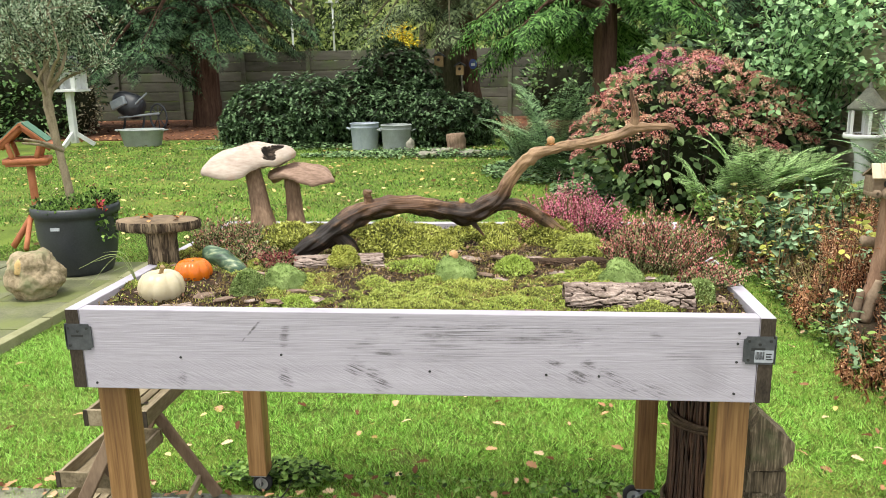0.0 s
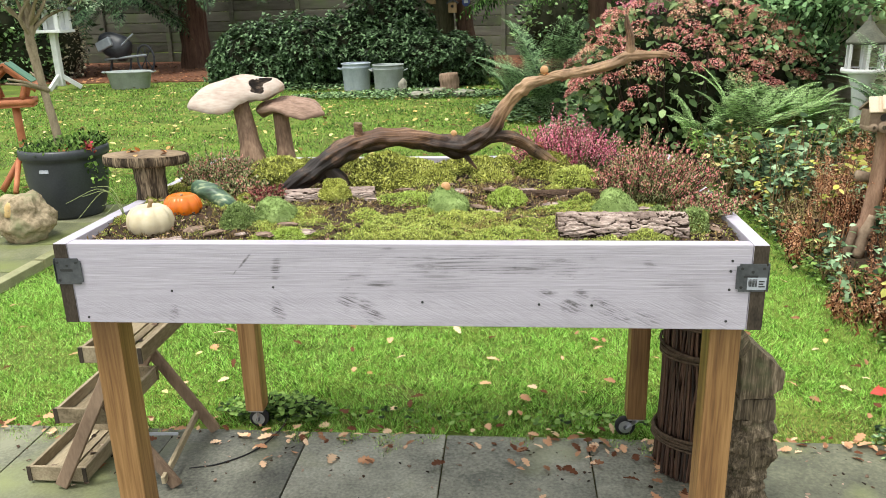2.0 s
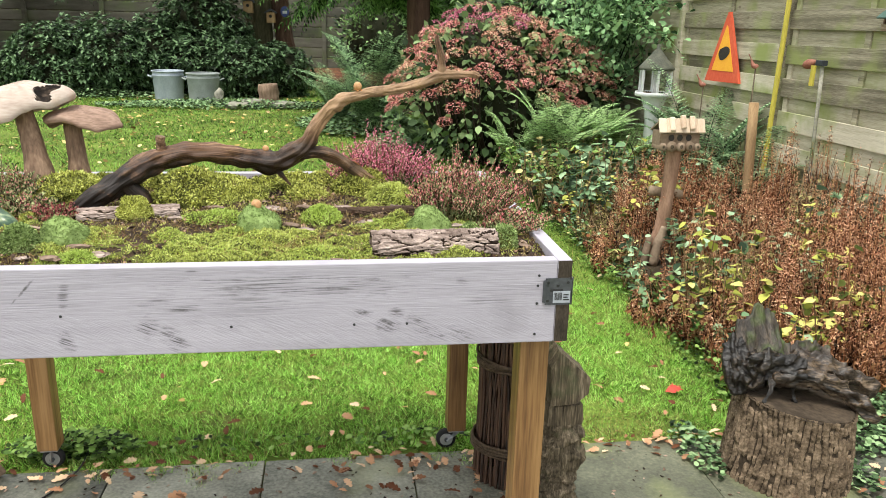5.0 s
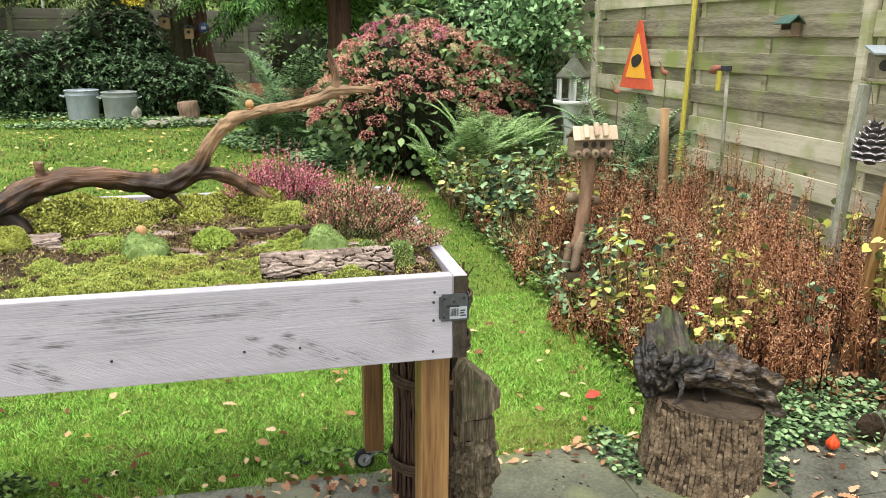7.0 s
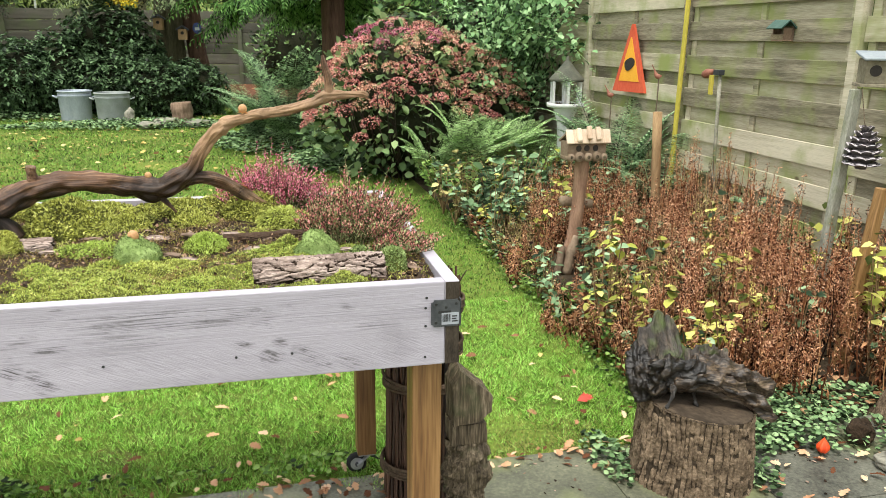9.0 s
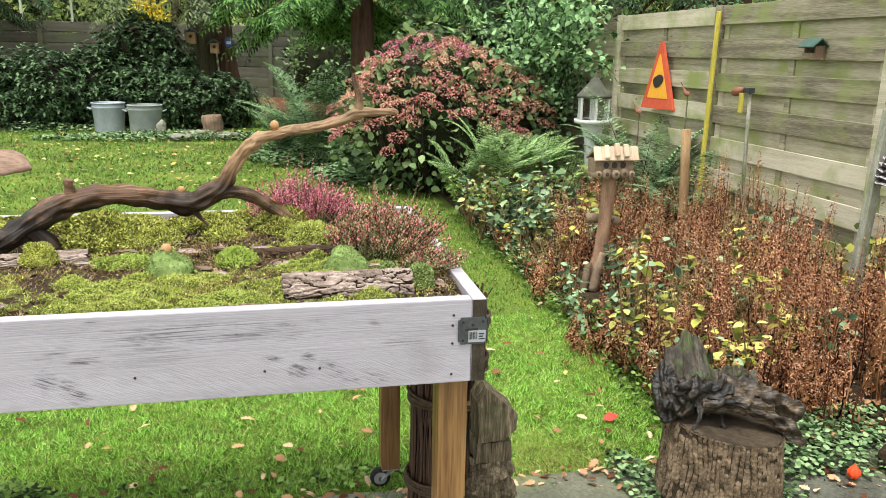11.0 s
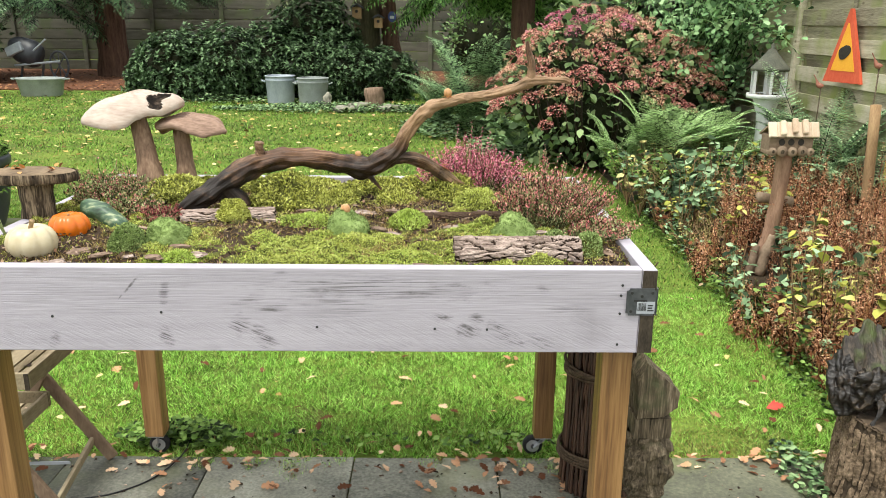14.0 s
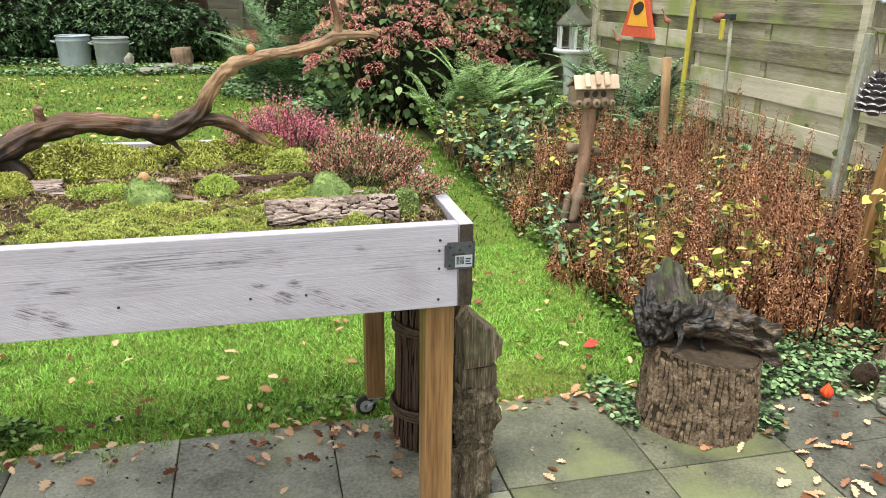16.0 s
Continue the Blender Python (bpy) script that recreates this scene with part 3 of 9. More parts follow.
# ---- the raised planter table ----
FY, BY, TOP, LOW = 1.75, 2.83, 1.078, 0.879
planter = thing("planter_table", "raised planter table of whitewashed boards on pine legs with castors", "planter", (0, FY, 0))
part("front_board", box(-0.78, 0.78, 0.0, 0.034, LOW, TOP, 0.0025), M_FRONT, planter, "whitewashed board with knots and grey stains")
part("back_board", box(-0.78, 0.78, 1.046, 1.08, LOW, TOP, 0.0025), M_WHITE, planter)
for s in (-1, 1):
    part("side_board", box(min(s * 0.781, s * 0.814), max(s * 0.781, s * 0.814), 0.0, 1.08, LOW, TOP, 0.0025), M_WHITE, planter)
    part("end_grain", box(min(s * 0.782, s * 0.8135), max(s * 0.782, s * 0.8135), -0.0015, 0.002, LOW + 0.001, TOP - 0.002), M_ENDGRAIN, planter, "dark bare end grain of the side board")
part("base_board", box(-0.78, 0.78, 0.034, 1.046, LOW + 0.005, LOW + 0.03), M_LEG, planter)
for x0, x1 in ((-0.779, -0.708), (0.713, 0.784)):
    part("leg", box(x0, x1, 0.036, 0.107, 0.014, TOP - 0.06, 0.004), M_LEG, planter)
for x0, x1 in ((-0.776, -0.706), (0.692, 0.762)):
    part("leg", box(x0, x1, 0.968, 1.038, 0.094, TOP - 0.06, 0.004), M_LEG, planter)

# ---- fittings of the planter ----
M_STEEL = material("galvanised_steel", (0.3, 0.31, 0.33), (0.5, 0.51, 0.53), scale=14, fine=90, rough=0.42, bump=0.08, metal=0.85)
M_DARK_STEEL = material("dull_dark_steel", (0.06, 0.064, 0.072), (0.15, 0.155, 0.17), scale=14, fine=90, rough=0.5, bump=0.08, metal=0.7)
M_RUBBER = material("black_rubber", (0.012, 0.012, 0.013), (0.03, 0.03, 0.032), rough=0.7, bump=0.1)
M_PAPER = material("white_sticker", (0.3, 0.32, 0.36), (0.42, 0.44, 0.48), rough=0.4, bump=0.0)
M_INK_HOLE = material("black_print_and_hole", (0.015, 0.015, 0.017), (0.03, 0.03, 0.03), rough=0.5, bump=0.0)


def disc(r, thick, axis="y", sides=14):
    bm = bmesh.new()
    turn = {"y": pose(0, 0, 0, 90), "x": pose(0, 0, 0, 0, 90), "z": Matrix()}[axis]
    bmesh.ops.create_cone(bm, cap_ends=True, segments=sides, radius1=r, radius2=r, depth=thick, matrix=turn)
    return bm


def moved(bm, x, y, z):
    bmesh.ops.translate(bm, verts=bm.verts[:], vec=(x, y, z))
    return bm


def plate(s, x0, x1, z0, z1, mat, sticker):
    """A corner strap with slot and holes over the planter's corner."""
    bm = box(x0, x1, -0.0045, -0.0018, z0, z1, 0.0)
    corner = [e for e in bm.edges if abs(e.verts[0].co.y - e.verts[1].co.y) > 0.001]
    bmesh.ops.bevel(bm, geom=corner, offset=0.006, segments=3, affect="EDGES")
    edge = s * 0.8145
    box(min(edge, edge + s * 0.003), max(edge, edge + s * 0.003), -0.0045, 0.05, z0, z1, 0.0, bm)
    p = part("corner_bracket", bm, mat, planter, "grey metal corner bracket with slot and holes")
    zm, xm = (z0 + z1) / 2, (x0 + x1) / 2
    # slot and holes are flat black pieces in place of shaded openings
    part("slot", box(xm - 0.018, xm + 0.012, -0.0052, -0.0044, zm, zm + 0.006, 0.0), M_INK_HOLE, p)
    for fx, fz in ((0.16, 0.84), (0.16, 0.16), (0.84, 0.84), (0.5, 0.72)):
        part("screw_hole", moved(disc(0.0034, 0.002), x0 + (x1 - x0) * fx, -0.0052, z0 + (z1 - z0) * fz), M_INK_HOLE, p)
    if sticker:
        st = part("sticker", box(x0 + 0.024, x1 - 0.004, -0.0056, -0.0046, z0 + 0.005, z0 + 0.033), M_PAPER, p, "white barcode sticker")
        bm = bmesh.new()
        for k in range(9):
            xx = x0 + 0.026 + k * 0.0021
            box(xx, xx + (0.0013 if k % 3 else 0.0007), -0.0062, -0.0056, z0 + 0.012, z0 + 0.03, 0.0, bm)
        part("barcode", bm, M_INK_HOLE, st)
        bm = bmesh.new()
        for k in range(3):
            box(x0 + 0.048, x0 + 0.048 + (0.014, 0.01, 0.012)[k], -0.0062, -0.0056, z0 + 0.011 + k * 0.006, z0 + 0.014 + k * 0.006, 0.0, bm)
        part("print", bm, M_INK_HOLE, st)


plate(1, 0.748, 0.816, 0.972, 1.036, M_DARK_STEEL, True)
plate(-1, -0.819, -0.752, 0.978, 1.042, M_DARK_STEEL, False)
# black discs painted as small dark holes in the front board
for x, z in ((-0.539, 0.962), (-0.294, 0.973), (0.054, 0.939), (0.438, 0.935), (0.32, 0.936), (0.735, 0.9), (-0.755, 0.893), (0.738, 1.042), (0.736, 1.018), (0.736, 0.975)):
    part("screw_hole", moved(disc(0.003, 0.002), x, -0.0006, z), M_INK_HOLE, planter)
for s, at, trail in ((-1, -0.741, 0.006), (1, 0.727, -0.036)):
    cx = at + trail
    fork = part("castor_fork", box(at - 0.03, at + 0.03, 0.975, 1.032, 0.086, 0.0935, 0.002), M_STEEL, planter, "small steel castor")
    for k in (-1, 1):
        part("cheek", bar((at + 0.008, 1.0 + k * 0.018, 0.089), (cx, 1.0 + k * 0.018, 0.052), 0.003, 0.03, (0, 1, 0)), M_STEEL, fork)
    v, f = spin([(0.02, -0.013), (0.03, -0.014), (0.037, -0.009), (0.038, 0.0), (0.037, 0.009), (0.03, 0.014), (0.02, 0.013), (0.02, -0.013)], 30)
    v = v[:, [0, 2, 1]] + np.array((cx, 1.0, 0.052))
    wheel = part("wheel", mesh_of("wheel", v, f, M_RUBBER, True), None, planter, "grey castor wheel with black tyre")
    part("hub", moved(disc(0.025, 0.029, "y", 22), cx, 1.0, 0.052), M_STEEL, wheel)
    part("axle", moved(disc(0.008, 0.044, "y", 12), cx, 1.0, 0.052), M_DARK_STEEL, wheel)


# ---- the moss garden in the planter ----
M_PEAT = material("peat_and_bark", (0.012, 0.008, 0.005), (0.1, 0.066, 0.04), mid=(0.042, 0.027, 0.017), scale=14, fine=110, rough=1.0, bump=1.0, dist=0.012)
M_MOSS = leaves("carpet_moss", (0.18, 0.17, 0.045), (0.52, 0.58, 0.14), (0.8, 0.84, 0.36), rough=0.9, leafy=0.3, island=0.3, scale=11, fine=55)
M_MOSS_BRIGHT = leaves("fresh_moss", (0.25, 0.34, 0.06), (0.45, 0.57, 0.125), (0.68, 0.78, 0.3), rough=0.9, leafy=0.3, island=0.3, scale=13, fine=60)
M_MOSS_OLIVE = leaves("olive_moss", (0.07, 0.06, 0.016), (0.44, 0.46, 0.1), (0.84, 0.86, 0.31), rough=0.95, leafy=0.2, island=0.4, scale=14, fine=60)
M_MOSS_GREY = leaves("cushion_moss", (0.12, 0.18, 0.055), (0.27, 0.37, 0.125), (0.47, 0.56, 0.25), rough=0.95, leafy=0.1, island=0.4, scale=9, fine=70)
M_CHIP = material("bark_chips", (0.016, 0.01, 0.007), (0.36, 0.26, 0.2), mid=(0.09, 0.057, 0.038), scale=20, fine=90, rough=0.95, bump=0.6, island=0.65)


def bump_cells(x, y, scale, seed):
    """Rounded hummocks: 1 at a hummock's crown, 0 in the cleft between two."""
    d = noise.voronoi(Vector((x * scale + 0.35 * noise.noise(Vector((x * 9, y * 9, seed))), y * scale * 1.25, seed)))[0]
    return min(1.0, max(0.0, (d[1] - d[0]) * 1.7)) ** 0.5


def moss_cover(x, y):
    """How mossy the soil is here: the front left and a band behind the middle stay bare."""
    v = 0.62 + 0.7 * noise.noise(Vector((x * 4.2, y * 5.0, 7.7))) + 0.6 * noise.noise(Vector((x * 13, y * 15, 3.3)))
    d = y - FY
    v += 0.5 * math.exp(-((x - 0.15) / 0.42) ** 2 - ((d - 0.17) / 0.14) ** 2)
    v -= 0.75 * math.exp(-((x + 0.58) / 0.2) ** 2 - ((d - 0.09) / 0.12) ** 2)
    v -= 0.55 * math.exp(-((d - 0.44) / 0.055) ** 2 - ((x - 0.28) / 0.34) ** 2)
    v -= 0.5 * math.exp(-((x + 0.25) / 0.3) ** 2 - ((d - 0.5) / 0.07) ** 2)
    v -= 0.35 * math.exp(-((x - 0.74) / 0.09) ** 2 - ((d - 0.12) / 0.12) ** 2)
    # clefts lose moss, so dark peat there adds to their shade by colour
    v -= 1.1 * max(0.0, 0.42 - bump_cells(x, y, 8.0, 2.0))
    back = min(1.0, max(0.0, (d - 0.36) / 0.08))
    return v - 0.22 * back - back * 0.9 * max(0.0, 0.6 - bump_cells(x, y, 8.0, 2.0))


def raw_height(x, y):
    d = (y - FY) / 1.08
    c = min(1.0, max(0.0, (moss_cover(x, y) - 0.35) * 2.2))
    z = 1.061 + 0.014 * math.sin(math.pi * min(max(d, 0), 1)) + 0.008 * noise.noise(Vector((x * 6, y * 6, 0.3)))
    z += c * ((0.026 + 0.02 * (d > 0.36)) * bump_cells(x, y, 8.0, 2.0) + 0.014 * bump_cells(x, y, 22.0, 6.0) - 0.016)
    z += (1 - c) * 0.008 * noise.noise(Vector((x * 34, y * 34, 5.0)))
    z += 0.016 * max(0.0, d - 0.5) * bump_cells(x, y, 6.0, 9.0)
    rim = min(0.78 - abs(x), y - FY - 0.034, BY - 0.034 - y)
    return z - 0.005 * max(0, 1 - rim / 0.04)


nx, ny = 310, 215
gx, gy = np.linspace(-0.779, 0.779, nx), np.linspace(FY + 0.035, BY - 0.035, ny)
HEIGHT = np.array([[raw_height(x, y) for x in gx] for y in gy])
COVER = np.array([[moss_cover(x, y) for x in gx] for y in gy])


def from_grid(grid, x, y):
    """Values of the moss bed's grid between its points."""
    u = np.clip((np.asarray(x, float) - gx[0]) / (gx[-1] - gx[0]) * (nx - 1), 0, nx - 1.001)
    w = np.clip((np.asarray(y, float) - gy[0]) / (gy[-1] - gy[0]) * (ny - 1), 0, ny - 1.001)
    i, j = u.astype(int), w.astype(int)
    u, w = u - i, w - j
    return (grid[j, i] * (1 - u) + grid[j, i + 1] * u) * (1 - w) + (grid[j + 1, i] * (1 - u) + grid[j + 1, i + 1] * u) * w


def soil_height(x, y):
    """Height of the planter's soil, heaped in hummocks."""
    return float(from_grid(HEIGHT, x, y))


xx, yy = np.meshgrid(gx, gy)
verts = np.stack((xx.ravel(), yy.ravel(), HEIGHT.ravel()), 1)
ij = (np.arange(ny - 1)[:, None] * nx + np.arange(nx - 1)[None]).ravel()
faces = np.stack((ij, ij + 1, ij + nx + 1, ij + nx), 1)
moss_bed = thing("moss_bed", "moss carpet over dark peat filling the planter", "moss", kind="stuff")
part("soil", mesh_of("soil", verts, faces, M_PEAT, True), None, moss_bed)

# mat coloured dark so the gaps between tufts look shaded
M_MOSSMAT = material("moss_shade_mat", (0.018, 0.016, 0.006), (0.2, 0.21, 0.05), mid=(0.075, 0.08, 0.02), scale=9, fine=90, rough=0.95, bump=1.0, dist=0.01)
mat_faces = faces[COVER.ravel()[faces].mean(axis=1) > 0.42]
part("moss_shade_mat", mesh_of("moss_shade_mat", verts + np.array((0, 0, 0.0015)), mat_faces, M_MOSSMAT, True), None, moss_bed)


def tuft_field(name, n, mat, want, length, width, lean=0.7, stand=0.5):
    x, y = rnd(-0.775, 0.775, n * 8), rnd(FY + 0.037, BY - 0.037, n * 8)
    keep = np.flatnonzero(want(x, y) > rnd(0, 1, n * 8))[:n]
    x, y, n = x[keep], y[keep], len(keep)
    spots = np.stack((x, y, from_grid(HEIGHT, x, y) - 0.001), 1)
    ways = any_way(n, stand, lean)
    v, f = scattered(LEAF, spots, ways, rnd(length * 0.6, length * 1.4, n), rnd(0, 6.28, n), width)
    part(name, mesh_of(name, v, f, mat), None, moss_bed)


# brown moss patches; the first BROWN term darkens clefts to imitate shade
FRESH = np.array([[0.5 + 1.5 * noise.noise(Vector((x * 3.4, y * 4.2, 1.1))) + 0.8 * noise.noise(Vector((x * 11, y * 12, 2.1))) - 0.75 * (y > FY + 0.46) for x in gx] for y in gy])
BROWN = np.array([[0.75 * (0.3 - bump_cells(x, y, 8.0, 2.0)) + noise.noise(Vector((x * 10, y * 11, 31.0))) + 0.5 * noise.noise(Vector((x * 28, y * 30, 8.0))) for x in gx] for y in gy])


def clamped(v):
    return np.clip(v, 0, 1)


M_MOSS_DRY = leaves("dry_brown_moss", (0.1, 0.06, 0.025), (0.3, 0.21, 0.08), (0.52, 0.42, 0.2), rough=0.95, leafy=0.1, island=0.4, scale=14, fine=60)
tuft_field("carpet_moss", 150000, M_MOSS, lambda x, y: clamped((from_grid(COVER, x, y) - 0.45) * 4) * (1 - 0.75 * clamped(from_grid(FRESH, x, y))) * (1 - clamped(from_grid(BROWN, x, y) * 3 - 0.3)), 0.0062, 0.8, 0.9)
tuft_field("fresh_moss", 120000, M_MOSS_BRIGHT, lambda x, y: clamped((from_grid(COVER, x, y) - 0.5) * 4) * clamped(from_grid(FRESH, x, y)) * (1 - clamped(from_grid(BROWN, x, y) * 3 - 0.3)), 0.0058, 0.8, 0.9)
tuft_field("brown_moss", 34000, M_MOSS_DRY, lambda x, y: clamped((from_grid(COVER, x, y) - 0.32) * 3) * clamped(from_grid(BROWN, x, y) * 3 + 0.1), 0.009, 0.45, 1.1)
tuft_field("dry_strands", 16000, M_MOSS_DRY, lambda x, y: clamped(0.55 - from_grid(COVER, x, y)) * clamped(0.6 + 2 * from_grid(BROWN, x, y)), 0.014, 0.22, 1.2, 0.2)
tuft_field("green_sprigs", 14000, M_MOSS_OLIVE, lambda x, y: clamped(0.5 - from_grid(COVER, x, y)) * clamped(0.1 - 2.5 * from_grid(BROWN, x, y)), 0.009, 0.4, 0.9, 0.6)
tuft_field("olive_moss", 80000, M_MOSS_OLIVE, lambda x, y: clamped((from_grid(COVER, x, y) - 0.34) * 3) * np.where(y > FY + 0.4, 1.0, 0.1), 0.0095, 0.5, 1.1, 0.6)

# chips and crumbs of bark lying between the moss
CHIP = (np.array([(-0.5, -0.62, 0), (0.42, -0.5, 0.04), (0.3, 0.66, -0.04), (-0.36, 0.48, 0.06), (-0.44, -0.54, 0.14), (0.4, -0.4, 0.12), (0.22, 0.58, 0.1), (-0.3, 0.4, 0.18)]),
        [(0, 1, 5, 4), (1, 2, 6, 5), (2, 3, 7, 6), (3, 0, 4, 7), (4, 5, 6, 7), (3, 2, 1, 0)])
spots, sizes = [], []
while len(spots) < 1500:
    x, y = rnd(-0.77, 0.77), rnd(FY + 0.04, BY - 0.05)
    if moss_cover(x, y) < rnd(0.15, 0.62):
        spots.append((x, y, soil_height(x, y) + 0.0025))
        sizes.append(rnd(0.004, 0.012) if rnd(0, 1) < 0.93 else rnd(0.012, 0.024))
ways = np.stack((rnd(-1, 1, 1500), rnd(-1, 1, 1500), rnd(-0.5, 0.5, 1500)), 1)
v, f = scattered(CHIP, spots, ways, sizes, rnd(-0.9, 0.9, 1500), rnd(0.35, 1.0, 1500))
chips = part("bark_chips", mesh_of("bark_chips", v, f, M_CHIP), None)
n = 2600
spots = []
while len(spots) < n:
    x, y = rnd(-0.77, 0.77), rnd(FY + 0.04, BY - 0.05)
    if moss_cover(x, y) < rnd(0.2, 0.75):
        spots.append((x, y, soil_height(x, y) + rnd(0.003, 0.01)))
v, f = scattered(BROAD, spots, any_way(n, 0.25), rnd(0.004, 0.013, n), rnd(-1, 1, n), rnd(0.4, 1.1, n))
litter = part("leaf_litter", mesh_of("leaf_litter", v, f, leaves("brown_leaf_crumbs", (0.05, 0.025, 0.014), (0.16, 0.085, 0.05), (0.38, 0.25, 0.16), rough=0.9, leafy=0.1)))
tagged(litter, "dry brown leaf crumbs among the moss", "leaf litter", kind="stuff")
tagged(chips, "crumbled brown bark chips scattered over the soil", "bark chips", kind="stuff")


def cushion(x, y, rx, ry, h, mat, label, n=11000, length=0.0038, lift=0.0, wild=0.45):
    """A rounded clump of moss with a shaggy surface."""
    z = soil_height(x, y) - 0.006 + lift
    c = thing("moss_cushion", label, "moss", (x, y, z), "moss cushions")
    v, f = spin([(0.001, 1.0), (0.15, 0.99), (0.3, 0.955), (0.45, 0.895), (0.6, 0.8), (0.75, 0.66), (0.88, 0.475), (0.96, 0.28), (1.0, 0.08), (0.97, -0.1)], 40)
    out = []
    for p in v:
        q = Vector(p)
        k = 1 + 0.2 * noise.noise(q * 1.7 + Vector((x * 9, y * 9, 0))) + 0.11 * noise.noise(q * 4.4 + Vector((x * 9, y * 9, 0)))
        out.append((q.x * rx * k, q.y * ry * k, q.z * h * k))
    v = np.array(out)
    # shaggy cushions take the dark mat as painted shade between tufts
    part("body", mesh_of("body", v, f, M_MOSSMAT if wild > 0.7 else mat, True), None, c)
    a, u = rnd(0, 6.283, n), rnd(0.0, 1.0, n) ** 0.62
    d = np.stack((np.cos(a) * np.sin(u * 1.58), np.sin(a) * np.sin(u * 1.58), np.cos(u * 1.58)), 1)
    k = np.array([1 + 0.2 * noise.noise(Vector(p) * 1.7 + Vector((x * 9, y * 9, 0))) + 0.11 * noise.noise(Vector(p) * 4.4 + Vector((x * 9, y * 9, 0))) for p in d])[:, None]
    spots = d * k * np.array((rx, ry, h)) * 0.985
    v, f = scattered(LEAF, spots, d * 0.6 + RNG.normal(size=(n, 3)) * wild, rnd(0.6, 1.3, n) * length, rnd(0, 6.28, n), 0.7)
    part("moss_fur", mesh_of("moss_fur", v, f, mat), None, c)
    return c, z + h


GREYM = "tight grey-green moss cushion on the planter"
cushion(0.086, 2.08, 0.056, 0.052, 0.062, M_MOSS_GREY, "pointed grey-green moss cushion with a hazelnut on top")
cushion(0.523, 2.05, 0.057, 0.05, 0.062, M_MOSS_GREY, GREYM)
cushion(-0.352, 2.0, 0.056, 0.05, 0.058, M_MOSS_GREY, GREYM)
cushion(-0.432, 1.945, 0.042, 0.042, 0.05, M_MOSS_GREY, GREYM, length=0.008, wild=0.8)
cushion(0.625, 2.0, 0.034, 0.034, 0.04, M_MOSS_GREY, GREYM, 2200, 0.008, wild=0.8)
cushion(0.692, 1.925, 0.032, 0.036, 0.052, M_MOSS_GREY, GREYM, 2600, 0.008, wild=0.8)
cushion(0.245, 2.16, 0.055, 0.045, 0.045, M_MOSS_BRIGHT, "bright yellow-green feathery moss clump", 3600, 0.01, wild=0.9)
cushion(-0.235, 2.185, 0.042, 0.04, 0.045, M_MOSS_OLIVE, "round olive moss clump on a piece of bark", 4200, 0.007, 0.018)
cushion(-0.12, 2.37, 0.115, 0.085, 0.105, M_MOSS_OLIVE, "large shaggy olive moss mound under the branch", 8000, 0.012, wild=1.0)
cushion(0.36, 2.5, 0.09, 0.07, 0.07, M_MOSS_OLIVE, "shaggy olive moss mound beside the heather", 5200, 0.012, wild=1.0)
cushion(0.45, 2.38, 0.08, 0.06, 0.05, M_MOSS, "yellow-green moss heap beside the branch", 4800, 0.01, wild=0.9)
cushion(0.13, 2.58, 0.12, 0.07, 0.05, M_MOSS_OLIVE, "low shaggy moss mound at the back", 5200, 0.011, wild=1.0)
cushion(-0.46, 2.42, 0.1, 0.08, 0.05, M_MOSS_OLIVE, "low shaggy moss mound at the mushrooms", 4800, 0.011, wild=1.0)
cushion(-0.02, 2.16, 0.09, 0.05, 0.03, M_MOSS_BRIGHT, "low bright green moss patch", 4000, 0.008, wild=0.9)
cushion(-0.28, 1.845, 0.045, 0.03, 0.022, M_MOSS_BRIGHT, "low bright green moss patch", 2400, 0.008, wild=0.9)

for x, y, a, h in ((-0.3, 2.6, 0.08, 0.05), (-0.1, 2.66, 0.1, 0.03), (0.02, 2.4, 0.06, 0.05), (0.2, 2.42, 0.06, 0.035), (0.28, 2.66, 0.09, 0.05), (-0.5, 2.56, 0.06, 0.05)):
    cushion(x, y, a, a * 0.75, h, M_MOSS_OLIVE, "low shaggy olive moss mound at the back", 3400, 0.01, wild=1.0)

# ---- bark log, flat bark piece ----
M_CRACK = material("dark_crack_bark", (0.006, 0.004, 0.003), (0.05, 0.032, 0.022), scale=20, fine=90, rough=1.0, bump=0.5)
M_BARKCORK = material("weathered_log_bark", (0.09, 0.062, 0.05), (0.5, 0.4, 0.35), mid=(0.27, 0.205, 0.175), scale=14, fine=70, stretch=(0.5, 2, 2), rough=0.95, bump=1.0, dist=0.008, contrast=(0.34, 0.64))


def bark_log(name, label, a, b, r, squash=1.0, seed=1.0, mat=None):
    """A short log with deeply cracked bark, lying from a to b."""
    o = thing(name, label, "log", a)
    span = Vector(b) - Vector(a)
    v, f, cracked = ridged(span.length, r, r * 0.96, *((170, 190) if name == "bark_log" else (110, 110)), 12, 0.26, seed, 1.3, 2.6, 0.44, 0.55)
    turn = np.array(span.normalized().to_track_quat("Z", "X").to_matrix())
    v = v @ turn.T
    v[:, 2] *= squash
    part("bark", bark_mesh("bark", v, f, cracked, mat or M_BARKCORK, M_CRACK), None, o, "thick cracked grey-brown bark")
    for end in (0.004, span.length - 0.004):
        w, g = spin([(r * 0.9, end), (r * 0.5, end), (0.001, end)], 24)
        w = w @ turn.T
        w[:, 2] *= squash
        part("sawn_end", mesh_of("sawn_end", w, g, M_CHIP), None, o)
    return o


